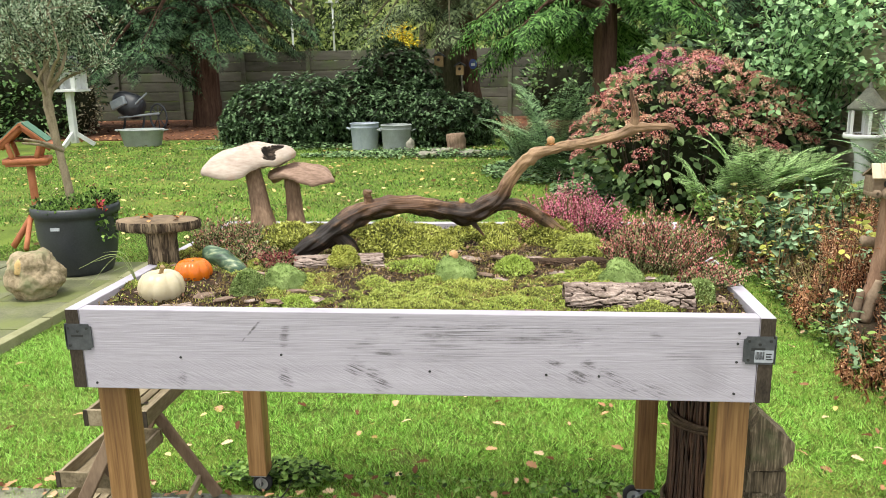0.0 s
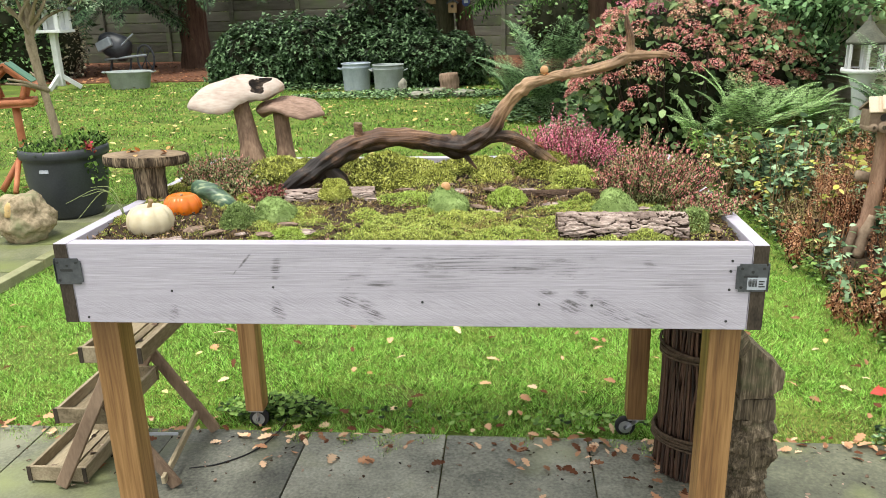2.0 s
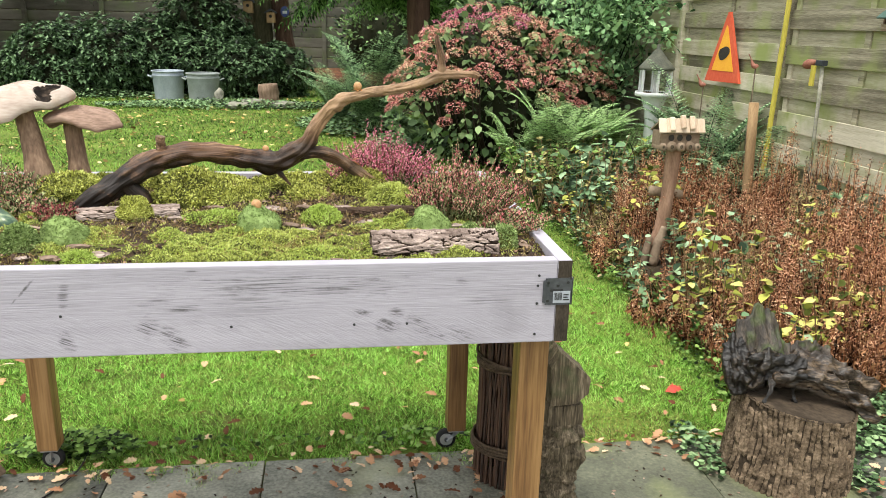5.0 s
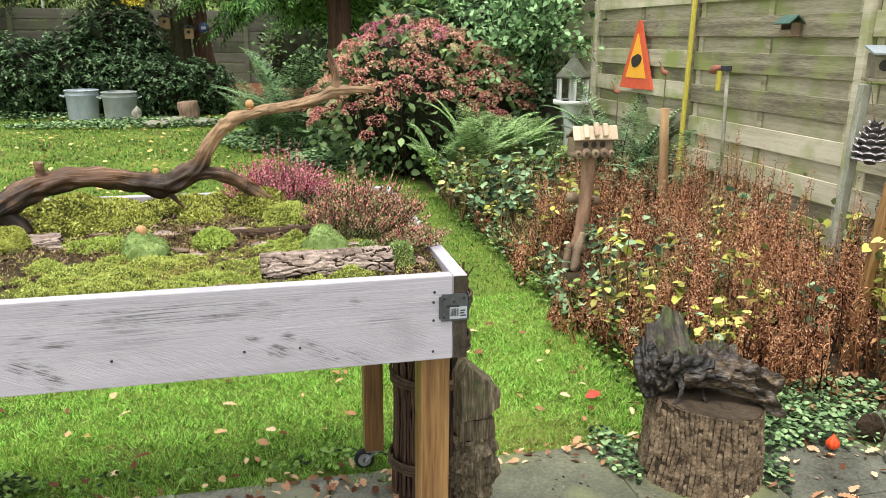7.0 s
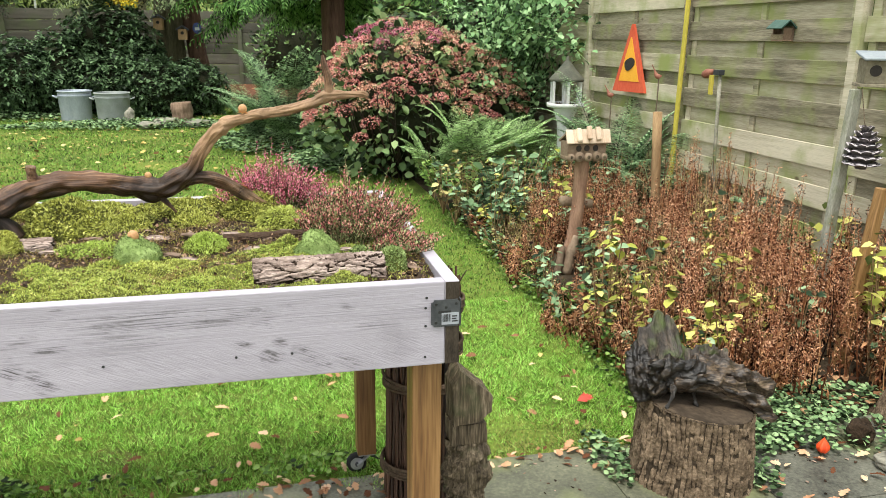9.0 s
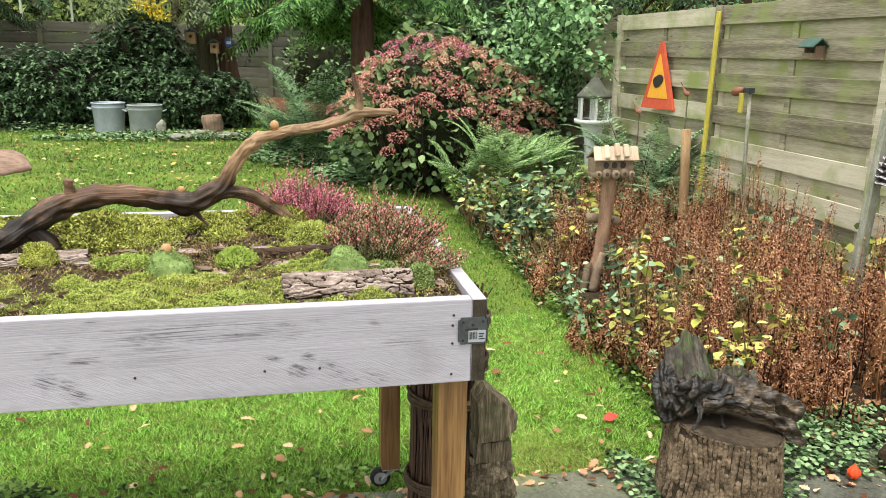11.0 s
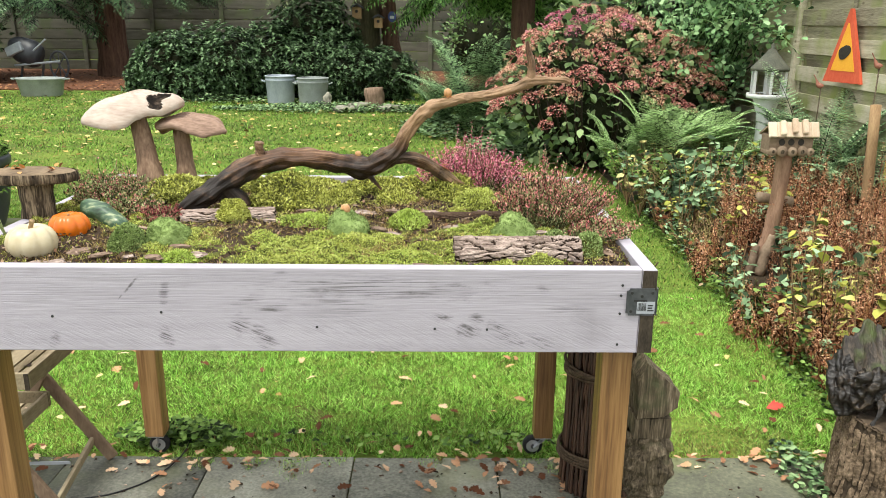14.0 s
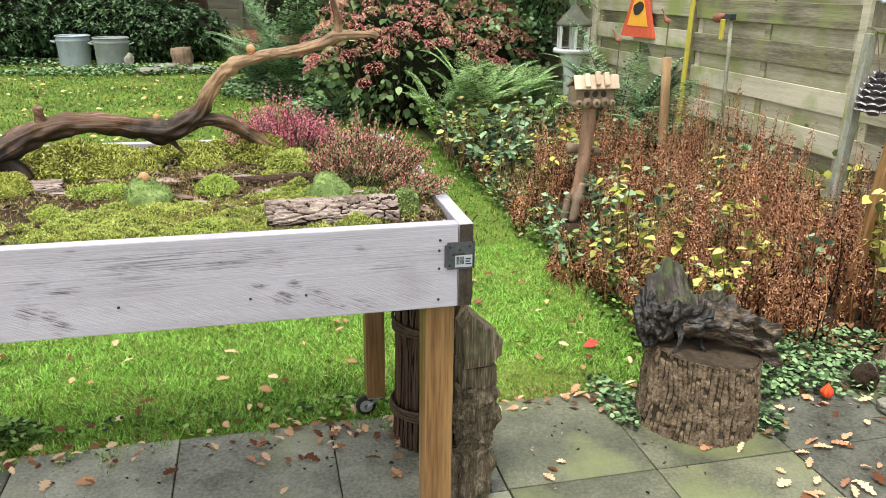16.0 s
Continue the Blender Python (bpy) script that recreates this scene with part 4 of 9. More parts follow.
bark_log("bark_log", "short log with thick cracked grey bark lying on the moss", (0.363, 1.862, 1.08), (0.66, 1.875, 1.08), 0.041)
bark_log("bark_piece", "flat weathered piece of bark under the branch", (-0.38, 2.19, 1.08), (-0.13, 2.23, 1.083), 0.032, 0.7, 5.0)
def bark_chip(x, y, size, turn, seed):
    """A torn flat piece of bark, thick on one side."""
    o = thing("bark_piece", "small torn piece of brown bark on the moss bed", "bark", (x, y, soil_height(x, y) + 0.004), "bark pieces")
    bm = bmesh.new()
    bmesh.ops.create_icosphere(bm, subdivisions=3, radius=1)
    for vert in bm.verts:
        q = vert.co
        k = 1 + 0.45 * noise.noise(q * 1.6 + Vector((seed, 0, 0))) + 0.2 * noise.noise(q * 5 + Vector((seed, 3, 0)))
        vert.co = Vector((q.x * size * k, q.y * size * 0.42 * k, q.z * size * 0.2 * (1 + 0.5 * noise.noise(q * 3 + Vector((0, seed, 0))))))
    o.rotation_euler = (rnd(-0.3, 0.3), rnd(-0.25, 0.25), turn)
    part("piece", bm, M_BARKCORK if seed % 2 else M_CHIP, o, smooth=False)


for k, (x, y, size) in enumerate(((-0.53, 1.9, 0.03), (-0.56, 1.83, 0.022), (-0.47, 1.86, 0.028), (-0.4, 1.86, 0.02), (-0.3, 1.93, 0.028), (-0.24, 1.86, 0.026), (-0.33, 1.83, 0.03), (-0.6, 1.82, 0.025), (0.03, 2.2, 0.03), (0.12, 2.26, 0.032), (0.2, 2.27, 0.026), (0.32, 2.25, 0.036), (0.4, 2.22, 0.034), (0.47, 2.26, 0.03), (0.56, 2.1, 0.03), (0.6, 2.03, 0.03), (-0.05, 2.28, 0.03), (-0.13, 2.17, 0.026), (0.17, 2.1, 0.02), (0.21, 2.06, 0.018), (0.74, 1.9, 0.02), (0.36, 2.12, 0.022), (0.3, 1.81, 0.03))):
    bark_chip(x, y, size, rnd(-0.6, 0.6), k)
bark_log("bark_piece", "flat weathered piece of bark between moss clumps", (0.28, 2.22, 1.075), (0.5, 2.24, 1.075), 0.024, 0.7, 8.0, M_CHIP)

# ---- the driftwood branch ----
M_BRANCH = fibrous("driftwood_branch", (0.022, 0.01, 0.006), (0.13, 0.066, 0.036), (0.48, 0.29, 0.17), 0.48, 2.6, 0.42, 1.0, (0.36, 0.64), (0.02, 0.012, 0.009), 9.0, (0.55, 0.64))
M_CHARRED = fibrous("dark_branch_foot", (0.006, 0.004, 0.003), (0.022, 0.014, 0.01), (0.075, 0.042, 0.028), 0.5, 2.0, 0.4, 1.0)
stained(M_BRANCH, ((0.72, 0.3, 0.34, 0.14, -20, 0.7), (0.95, 0.36, 0.34, 0.09, -8, 0.5), (0.78, 0.06, 0.2, 0.09, 25, 0.55)), (0.42, 0.27, 0.155), fine=30, reach=0.1)
# dark foot and fork stains; the long thin spot paints shade under the arch
stained(M_BRANCH, ((-0.03, 0.0, 0.34, 0.2, 35, 1.0), (0.1, 0.05, 0.26, 0.08, 30, 1.0), (0.34, 0.095, 0.44, 0.035, 4, 0.9), (0.49, 0.12, 0.2, 0.06, -12, 0.85)), (0.013, 0.008, 0.006), fine=30, reach=0.35)
branch = thing("driftwood_branch", "long gnarled driftwood branch arching over the moss", "branch", (-0.36, 2.28, 1.07))
M0 = np.array((-0.36, 2.28, 1.07, 0))


def at_branch(*pts):
    return [np.array(p) - M0 for p in pts]


main = limb(at_branch((-0.41, 2.26, 1.075, 0.018), (-0.37, 2.275, 1.1, 0.027), (-0.32, 2.305, 1.135, 0.033), (-0.245, 2.355, 1.18, 0.034), (-0.19, 2.38, 1.203, 0.031), (-0.13, 2.4, 1.212, 0.029), (-0.042, 2.42, 1.206, 0.029), (0.034, 2.44, 1.19, 0.03), (0.104, 2.45, 1.178, 0.033), (0.158, 2.45, 1.2, 0.032), (0.201, 2.45, 1.232, 0.024), (0.229, 2.45, 1.28, 0.0195), (0.271, 2.44, 1.336, 0.0185), (0.29, 2.435, 1.352, 0.021), (0.314, 2.43, 1.367, 0.0175), (0.36, 2.425, 1.379, 0.0135), (0.398, 2.42, 1.388, 0.016), (0.44, 2.415, 1.395, 0.0125), (0.481, 2.41, 1.401, 0.014), (0.545, 2.4, 1.421, 0.0135), (0.59, 2.4, 1.441, 0.017), (0.643, 2.4, 1.443, 0.0105), (0.69, 2.4, 1.444, 0.0095), (0.702, 2.4, 1.436, 0.008)), 40, 12, 0.2, 24, 0.34)
arm = limb(at_branch((0.18, 2.45, 1.205, 0.021), (0.23, 2.455, 1.206, 0.019), (0.28, 2.46, 1.193, 0.0185), (0.335, 2.47, 1.157, 0.0165), (0.399, 2.48, 1.114, 0.0155), (0.47, 2.49, 1.085, 0.015)), 32, 10, 0.14, 22, 0.36, seed=3)
twig = limb(at_branch((0.592, 2.4, 1.44, 0.014), (0.593, 2.4, 1.475, 0.012), (0.588, 2.4, 1.505, 0.011), (0.581, 2.4, 1.53, 0.008), (0.578, 2.4, 1.552, 0.004)), 12, 6, 0.15, 40, 0.1)
spike = limb(at_branch((0.09, 2.448, 1.17, 0.014), (0.118, 2.447, 1.148, 0.009), (0.152, 2.44, 1.11, 0.003)), 10, 5, 0.15, 40)
stub = limb(at_branch((-0.19, 2.378, 1.2, 0.02), (-0.195, 2.372, 1.23, 0.014), (-0.198, 2.368, 1.25, 0.012), (-0.196, 2.366, 1.264, 0.0125)), 14, 6, 0.3, 60)
part("trunk", fibred("trunk", main, 40, M_BRANCH), None, branch)
part("spike", fibred("spike", spike, 10, M_BRANCH), None, branch, "thin pointed side spike")
part("stub", fibred("stub", stub, 12, M_BRANCH), None, branch, "short broken stub")
part("arm", fibred("arm", arm, 32, M_BRANCH), None, branch)
part("twig", fibred("twig", twig, 12, M_BRANCH), None, branch, "upright broken side twig")
root = limb(at_branch((-0.3, 2.32, 1.14, 0.03), (-0.275, 2.33, 1.11, 0.03), (-0.25, 2.33, 1.07, 0.034)), 16, 8, 0.35, 26, 0.25)
part("foot", fibred("foot", root, 16, M_CHARRED), None, branch, "blackened knotty foot of the branch")

# hazelnuts and leaves laid out on the branch and the moss
M_NUT = material("hazelnut_shell", (0.3, 0.14, 0.05), (0.62, 0.36, 0.17), scale=40, fine=200, rough=0.5, bump=0.1)
M_NUTLEAF = leaves("dry_orange_leaf", (0.25, 0.08, 0.02), (0.5, 0.2, 0.06), (0.62, 0.34, 0.14), rough=0.7)


def nut(x, y, z, r, frill=True):
    n = thing("hazelnut", "round brown hazelnut resting on top", "hazelnut", (x, y, z), "hazelnuts")
    v, f = spin([(0.001, 2 * r), (0.35 * r, 1.92 * r), (0.75 * r, 1.65 * r), (r, 1.05 * r), (0.9 * r, 0.5 * r), (0.55 * r, 0.12 * r), (0.001, 0)], 20)
    part("shell", mesh_of("shell", v, f, M_NUT, True), None, n)
    if frill:
        a = np.linspace(0, 6.28, 9)[:-1]
        w = np.stack((np.cos(a), np.sin(a), rnd(-0.4, 0.2, 8)), 1)
        v, f = scattered(LEAF, np.tile((0, 0, 0.003), (8, 1)), w, rnd(0.012, 0.022, 8), rnd(-0.6, 0.6, 8))
        part("husk", mesh_of("husk", v, f, M_NUTLEAF), None, n, "dry orange husk")


nut(0.086, 2.07, soil_height(0.086, 2.08) + 0.049, 0.0135, False)
nut(0.352, 2.425, 1.392, 0.0125)
nut(0.082, 2.45, 1.208, 0.01)
lf = thing("dry_leaf", "curled orange leaf lying on the branch", "leaf", (0.33, 2.468, 1.176))
v, f = scattered(BROAD, [(0, 0, 0.003), (-0.02, 0, 0.008), (0.01, 0.005, 0.004)], [(1, 0.2, -0.4), (-0.8, 0.3, 0.4), (0.4, -0.6, 0.3)], [0.035, 0.028, 0.03])
part("blade", mesh_of("blade", v, f, M_NUTLEAF), None, lf)

# ---- wooden mushrooms ----
M_CAP = material("pale_carved_cap", (0.22, 0.16, 0.125), (0.5, 0.42, 0.36), mid=(0.41, 0.325, 0.275), scale=8, fine=40, stretch=(1, 2, 4), rough=0.7, bump=0.3, contrast=(0.25, 0.6), wear=(0.33, 0.2, 0.12), wear_scale=9, wear_at=(0.6, 0.75))
M_CAP_BROWN = material("brown_carved_cap", (0.13, 0.08, 0.058), (0.4, 0.28, 0.215), mid=(0.27, 0.175, 0.13), scale=7, fine=40, stretch=(1.2, 3, 6), rough=0.7, bump=0.35)
M_STALK = material("carved_stalk", (0.08, 0.05, 0.033), (0.38, 0.26, 0.175), mid=(0.21, 0.133, 0.088), scale=6, fine=40, stretch=(4, 4, 0.8), rough=0.75, bump=0.5)
# dark colour for the shallow cap hole, painting the shade of a deep one
M_HOLLOW = material("shaded_hollow", (0.006, 0.005, 0.005), (0.14, 0.1, 0.075), mid=(0.02, 0.015, 0.012), scale=18, fine=60, stretch=(1, 3, 3), rough=0.95)


def cap_shape(rx, ry, h, seed, hole=None):
    """A lens-shaped, wavy cap with a rounded rim, streaked top and, if asked, a hole in it with dark faces."""
    prof = [(0.001, 1.0), (0.22, 0.97), (0.42, 0.88), (0.6, 0.74), (0.78, 0.52), (0.9, 0.28), (0.97, 0.08), (1.0, -0.08), (0.985, -0.24), (0.93, -0.3), (0.7, -0.2), (0.4, -0.14), (0.001, -0.1)]
    line = smooth_line([(a, 0, b, 0) for a, b in prof], 6)
    v, f = spin([(max(0.001, p[0]), p[2]) for p in line], 120)
    dark = None
    if hole:
        mid = v[f].mean(axis=1)
        far = np.array([math.hypot((p[0] - hole[0]) / hole[2], (p[1] - hole[1]) / hole[3]) + 0.5 * noise.noise(Vector(p) * 3.2) for p in mid])
        dark = (far < 1) & (mid[:, 2] > -0.05)
        away = np.array([math.hypot((p[0] - hole[0]) / hole[2], (p[1] - hole[1]) / hole[3]) + 0.5 * noise.noise(Vector(p) * 3.2) for p in v])
        v[:, 2] -= np.where(v[:, 2] > -0.05, np.clip((1 - away) * 1.6, 0, 1) * 0.4, 0)
    out = []
    for p in v:
        q = Vector(p)
        a, rr = math.atan2(q.y, q.x), math.hypot(q.x, q.y)
        k = 1 + 0.1 * math.sin(2 * a + seed) + 0.07 * math.sin(3 * a + seed * 2) + 0.03 * math.sin(7 * a + seed)
        zz = q.z * h * (1 + 0.2 * noise.noise(q * 1.6 + Vector((seed, 0, 0)))) + 0.014 * math.sin(2 * a + seed * 3) * rr ** 2 + 0.007 * math.sin(5 * a + seed) * rr ** 3 + 0.004 * noise.noise(Vector((math.cos(a) * 6, math.sin(a) * 6, rr * 2)))
        out.append((q.x * rx * k, q.y * ry * k, zz))
    return np.array(out), f, dark


big = thing("wooden_mushroom", "carved wooden mushroom with a pale hollowed cap", "mushroom", (-0.578, 2.53, 1.07), "wooden mushrooms")
v, f = limb([(0.006, -0.012, -0.01, 0.052), (0.0, -0.006, 0.03, 0.045), (-0.012, 0.006, 0.11, 0.033), (-0.03, 0.025, 0.19, 0.028), (-0.04, 0.03, 0.25, 0.026)], 20, 8, 0.1, 18, 0.16)
part("stalk", mesh_of("stalk", v, f, M_STALK, True), None, big)
v, f, shaded = cap_shape(0.143, 0.09, 0.062, 0.6, (0.68, -0.34, 0.17, 0.36))
v[:, 2] += 0.14 * v[:, 0]
part("cap", bark_mesh("cap", v + np.array((-0.06, 0.03, 0.252)), f, shaded, M_CAP, M_HOLLOW), None, big, "pale weathered wooden cap with a rotten black hollow")
small = thing("wooden_mushroom", "small carved wooden mushroom with a brown cap", "mushroom", (-0.468, 2.585, 1.07), "wooden mushrooms")
v, f = limb([(-0.012, -0.02, -0.01, 0.038), (-0.016, -0.012, 0.04, 0.033), (-0.022, 0.0, 0.1, 0.027), (-0.03, 0.01, 0.2, 0.024)], 18, 8, 0.1, 20, 0.14)
part("stalk", mesh_of("stalk", v, f, M_STALK, True), None, small)
v, f, _ = cap_shape(0.122, 0.075, 0.04, 4.1)
part("cap", mesh_of("cap", v + np.array((-0.002, 0.012, 0.208)), f, M_CAP_BROWN, True), None, small, "brown streaked wooden cap")

# ---- little log stool, pumpkins and gourd ----
M_STOOLBARK = material("dark_streaked_bark", (0.008, 0.006, 0.005), (0.3, 0.225, 0.15), mid=(0.07, 0.05, 0.034), scale=14, fine=60, stretch=(4, 4, 0.35), rough=0.9, bump=0.9, dist=0.008, contrast=(0.36, 0.62))
M_SAWN = material("sawn_log_face", (0.1, 0.07, 0.045), (0.3, 0.22, 0.14), scale=9, fine=70, rough=0.85, bump=0.3)
stool = thing("log_stool", "small stool made of a log slice on a bark stem", "stool", (-0.79, 2.21, 1.055))
v, f = limb([(0.012, 0, -0.03, 0.048), (0.01, 0, 0.02, 0.042), (0.008, 0, 0.08, 0.041), (0.008, 0, 0.125, 0.046)], 22, 6, 0.1, 30, 0.25)
part("stem", mesh_of("stem", v, f, M_STOOLBARK, True), None, stool)
v, f = spin([(0.001, 0.12), (0.1, 0.12), (0.112, 0.122), (0.118, 0.128), (0.119, 0.14), (0.116, 0.15)], 60)
v = np.array([(x * (1 + 0.04 * math.sin(3 * math.atan2(y, x)) + 0.02 * math.sin(11 * math.atan2(y, x))), y * (1 + 0.03 * math.sin(2 * math.atan2(y, x))), z) for x, y, z in v])
v[:, 0] *= 1.05
v[:, 1] *= 0.6
part("rim", mesh_of("rim", v, f, M_STOOLBARK, True), None, stool, "bark-edged log slice")
v, f = spin([(0.115, 0.149), (0.108, 0.1515), (0.06, 0.152), (0.001, 0.152)], 60)
v[:, 0] *= 1.05
v[:, 1] *= 0.6
part("seat", mesh_of("seat", v, f, M_SAWN), None, stool)
n = 14
v, f = scattered(BROAD, np.stack((np.where(np.arange(n) < 7, -0.03, 0.06) + rnd(-0.03, 0.03, n), rnd(-0.04, 0.03, n), rnd(0.154, 0.162, n)), 1), any_way(n, 0.1), rnd(0.012, 0.024, n), rnd(-0.8, 0.8, n))
scraps = part("dry_leaves", mesh_of("dry_leaves", v, f, M_NUTLEAF), None)
scraps.location = (-0.79, 2.21, 1.055)
tagged(scraps, "dry orange leaf scraps on the log stool", "leaves", kind="stuff")

M_PUMPKIN = material("cream_pumpkin_skin", (0.45, 0.36, 0.21), (0.58, 0.51, 0.37), scale=9, fine=60, rough=0.38, bump=0.06, wear=(0.45, 0.32, 0.16), wear_scale=26, wear_at=(0.68, 0.74))
M_ORANGE = material("orange_pumpkin_skin", (0.5, 0.09, 0.004), (0.66, 0.17, 0.008), scale=9, fine=60, rough=0.33, bump=0.08)
M_GOURD = material("green_gourd_skin", (0.012, 0.03, 0.016), (0.32, 0.36, 0.2), mid=(0.05, 0.1, 0.055), scale=22, fine=70, stretch=(0.7, 2, 2), rough=0.35, bump=0.08, contrast=(0.35, 0.68))
M_STALKDRY = material("dry_stalk", (0.16, 0.1, 0.05), (0.4, 0.29, 0.16), scale=30, fine=120, rough=0.8, bump=0.4)


def pumpkin(x, y, z, r, h, mat, label, stalk, lobes=9):
    p = thing("pumpkin", label, "pumpkin", (x, y, z), "pumpkins")
    prof = [(0.02, 0.86), (0.14, 0.9), (0.3, 0.98), (0.52, 1.0), (0.74, 0.93), (0.92, 0.74), (1.0, 0.5), (0.94, 0.26), (0.76, 0.09), (0.45, 0.0), (0.01, 0.02)]
    v, f = spin([(a * r, b * h) for a, b in prof], 72, lobes, 0.11)
    part("fruit", mesh_of("fruit", v, f, mat, True), None, p)
    v, f = limb([(0, 0, h * 0.82, stalk * 0.9), (0.002, 0, h * 0.95, stalk * 0.62), (0.006, -0.002, h * 1.08, stalk * 0.55), (0.01, -0.004, h * 1.2, stalk * 0.72)] if stalk > 0.005 else [(0, 0, h * 0.84, stalk), (0.001, 0, h * 1.0, stalk * 0.8)], 12, 5, 0.15, 60, 0.2)
    part("stalk", mesh_of("stalk", v, f, M_STALKDRY, True), None, p, "dry brown stalk")


pumpkin(-0.643, 1.9, 1.055, 0.058, 0.076, M_PUMPKIN, "cream white ribbed pumpkin on the moss bed", 0.009, 8)
pumpkin(-0.63, 2.065, 1.055, 0.052, 0.066, M_ORANGE, "small orange ribbed pumpkin beside the white one", 0.004, 9)
gourd = thing("gourd", "mottled dark green gourd lying on its side", "gourd", (-0.56, 2.14, 1.085))
v, f = limb([(-0.078, 0.035, 0.032, 0.004), (-0.075, 0.034, 0.032, 0.017), (-0.055, 0.026, 0.028, 0.026), (-0.02, 0.012, 0.018, 0.028), (0.012, -0.008, 0.004, 0.027), (0.035, -0.022, -0.006, 0.026), (0.05, -0.032, -0.012, 0.018), (0.054, -0.035, -0.014, 0.004)], 24, 8, 0.06, 24, 0.1)
part("fruit", mesh_of("fruit", v, f, M_GOURD, True), None, gourd)

# ---- heather ----
M_HEATHSTEM = leaves("heather_stem", (0.06, 0.05, 0.02), (0.15, 0.13, 0.06), (0.28, 0.24, 0.12), rough=0.8, leafy=0.0)
M_HEATHLEAF = leaves("heather_needles", (0.1, 0.14, 0.06), (0.27, 0.33, 0.14), (0.5, 0.53, 0.27), rough=0.7)
M_HEATHPINK = leaves("heather_pink_bells", (0.88, 0.11, 0.26), (0.96, 0.24, 0.42), (0.97, 0.48, 0.56), rough=0.6)
M_HEATHDUSK = leaves("heather_faded_bells", (0.58, 0.11, 0.15), (0.82, 0.25, 0.27), (0.88, 0.45, 0.4), rough=0.65)
M_HEATHRED = leaves("heather_red_bells", (0.28, 0.04, 0.06), (0.45, 0.1, 0.12), (0.55, 0.22, 0.2), rough=0.65)


def heather(x, y, rx, ry, height, stems, bells, label, pink=0.5, lean=(0, 0), spires=0.25):
    """Heather: many thin upright shoots set with needles and, higher up, with bells."""
    h = thing("heather", label, "heather", (x, y, soil_height(x, y) - 0.01), "heathers")
    tubes, needles, nways, blooms, bways = [], [], [], [], []
    for i in range(stems):
        a, q = rnd(0, 6.283), math.sqrt(rnd(0, 1))
        bx, by = math.cos(a) * q * rx * 0.6, math.sin(a) * q * ry * 0.6
        tx, ty = math.cos(a) * q * rx + lean[0] + rnd(-0.025, 0.025), math.sin(a) * q * ry + lean[1] + rnd(-0.025, 0.025)
        top = height * (0.95 - 0.42 * q * q) * rnd(0.6, 1.0)
        if rnd(0, 1) < spires:
            top *= rnd(1.15, 1.5)
        p0, p1, p2 = np.array((bx, by, 0)), np.array(((bx + tx) / 2, (by + ty) / 2, top * 0.55)), np.array((tx, ty, top))
        tubes.append(limb([(*p0, 0.0016), (*p1, 0.0011), (*p2, 0.0006)], 3, 3, caps=False))
        m = 44
        u = rnd(0.12, 1.0, m)[:, None]
        pts = (1 - u) ** 2 * p0 + 2 * u * (1 - u) * p1 + u * u * p2
        w = RNG.normal(size=(m, 3))
        w[:, 2] = np.abs(w[:, 2]) * 0.6 + 1.2
        few = rnd(0, 1, m) < np.where(u[:, 0] > 0.5, 1 - pink, 0.93)
        needles.append(pts[few]), nways.append(w[few])
        blooms.append(pts[~few] + w[~few] * 0.0008), bways.append(w[~few])
    part("stem_tangle", mesh_of("stem_tangle", *joined(tubes), M_HEATHSTEM), None, h)
    s, w = np.concatenate(needles), np.concatenate(nways)
    v, f = scattered(LEAF, s, w, rnd(0.006, 0.011, len(s)), rnd(0, 6.28, len(s)), 0.8)
    part("needles", mesh_of("needles", v, f, M_HEATHLEAF), None, h)
    s, w = np.concatenate(blooms), np.concatenate(bways)
    v, f = scattered(LEAF, s, w, rnd(0.0048, 0.0075, len(s)), rnd(0, 6.28, len(s)), 1.15)
    part("blossom", mesh_of("blossom", v, f, bells), None, h)


heather(0.62, 2.17, 0.16, 0.13, 0.17, 520, M_HEATHDUSK, "bushy heather with faded pink-brown bells", 0.58, (0.02, -0.01))
heather(0.7, 2.05, 0.09, 0.07, 0.075, 150, M_HEATHDUSK, "low heather hanging over the planter's edge", 0.5, (0.05, -0.02))
heather(0.43, 2.58, 0.18, 0.1, 0.175, 460, M_HEATHPINK, "bright pink flowering heather", 0.9, spires=0.4)
heather(-0.64, 2.36, 0.13, 0.1, 0.125, 170, M_HEATHDUSK, "thin heather with faded pale bells", 0.28)
heather(-0.56, 2.26, 0.1, 0.07, 0.07, 150, M_HEATHDUSK, "low dusty heather at the mushrooms", 0.3, (0.02, -0.02))
heather(-0.44, 2.2, 0.075, 0.06, 0.045, 170, M_HEATHRED, "low dark red heather cushion", 0.75)

# a few long pale grass blades hanging over the planter's edge
tuft = thing("grass_tuft", "thin tuft of long pale grass at the planter's edge", "grass", (-0.77, 2.03, 1.05))
for i in range(6):
    a, ln = rnd(2.2, 5.2), rnd(0.08, 0.17)
    v, f = limb([(0, 0, 0, 0.001), (0.35 * ln * math.cos(a), 0.35 * ln * math.sin(a), ln * 0.7, 0.0009), (ln * math.cos(a), ln * math.sin(a), ln * rnd(0.3, 0.8), 0.0005)], 4, 5, caps=False)
    part("blade", mesh_of("blade", v, f, M_HEATHLEAF), None, tuft)

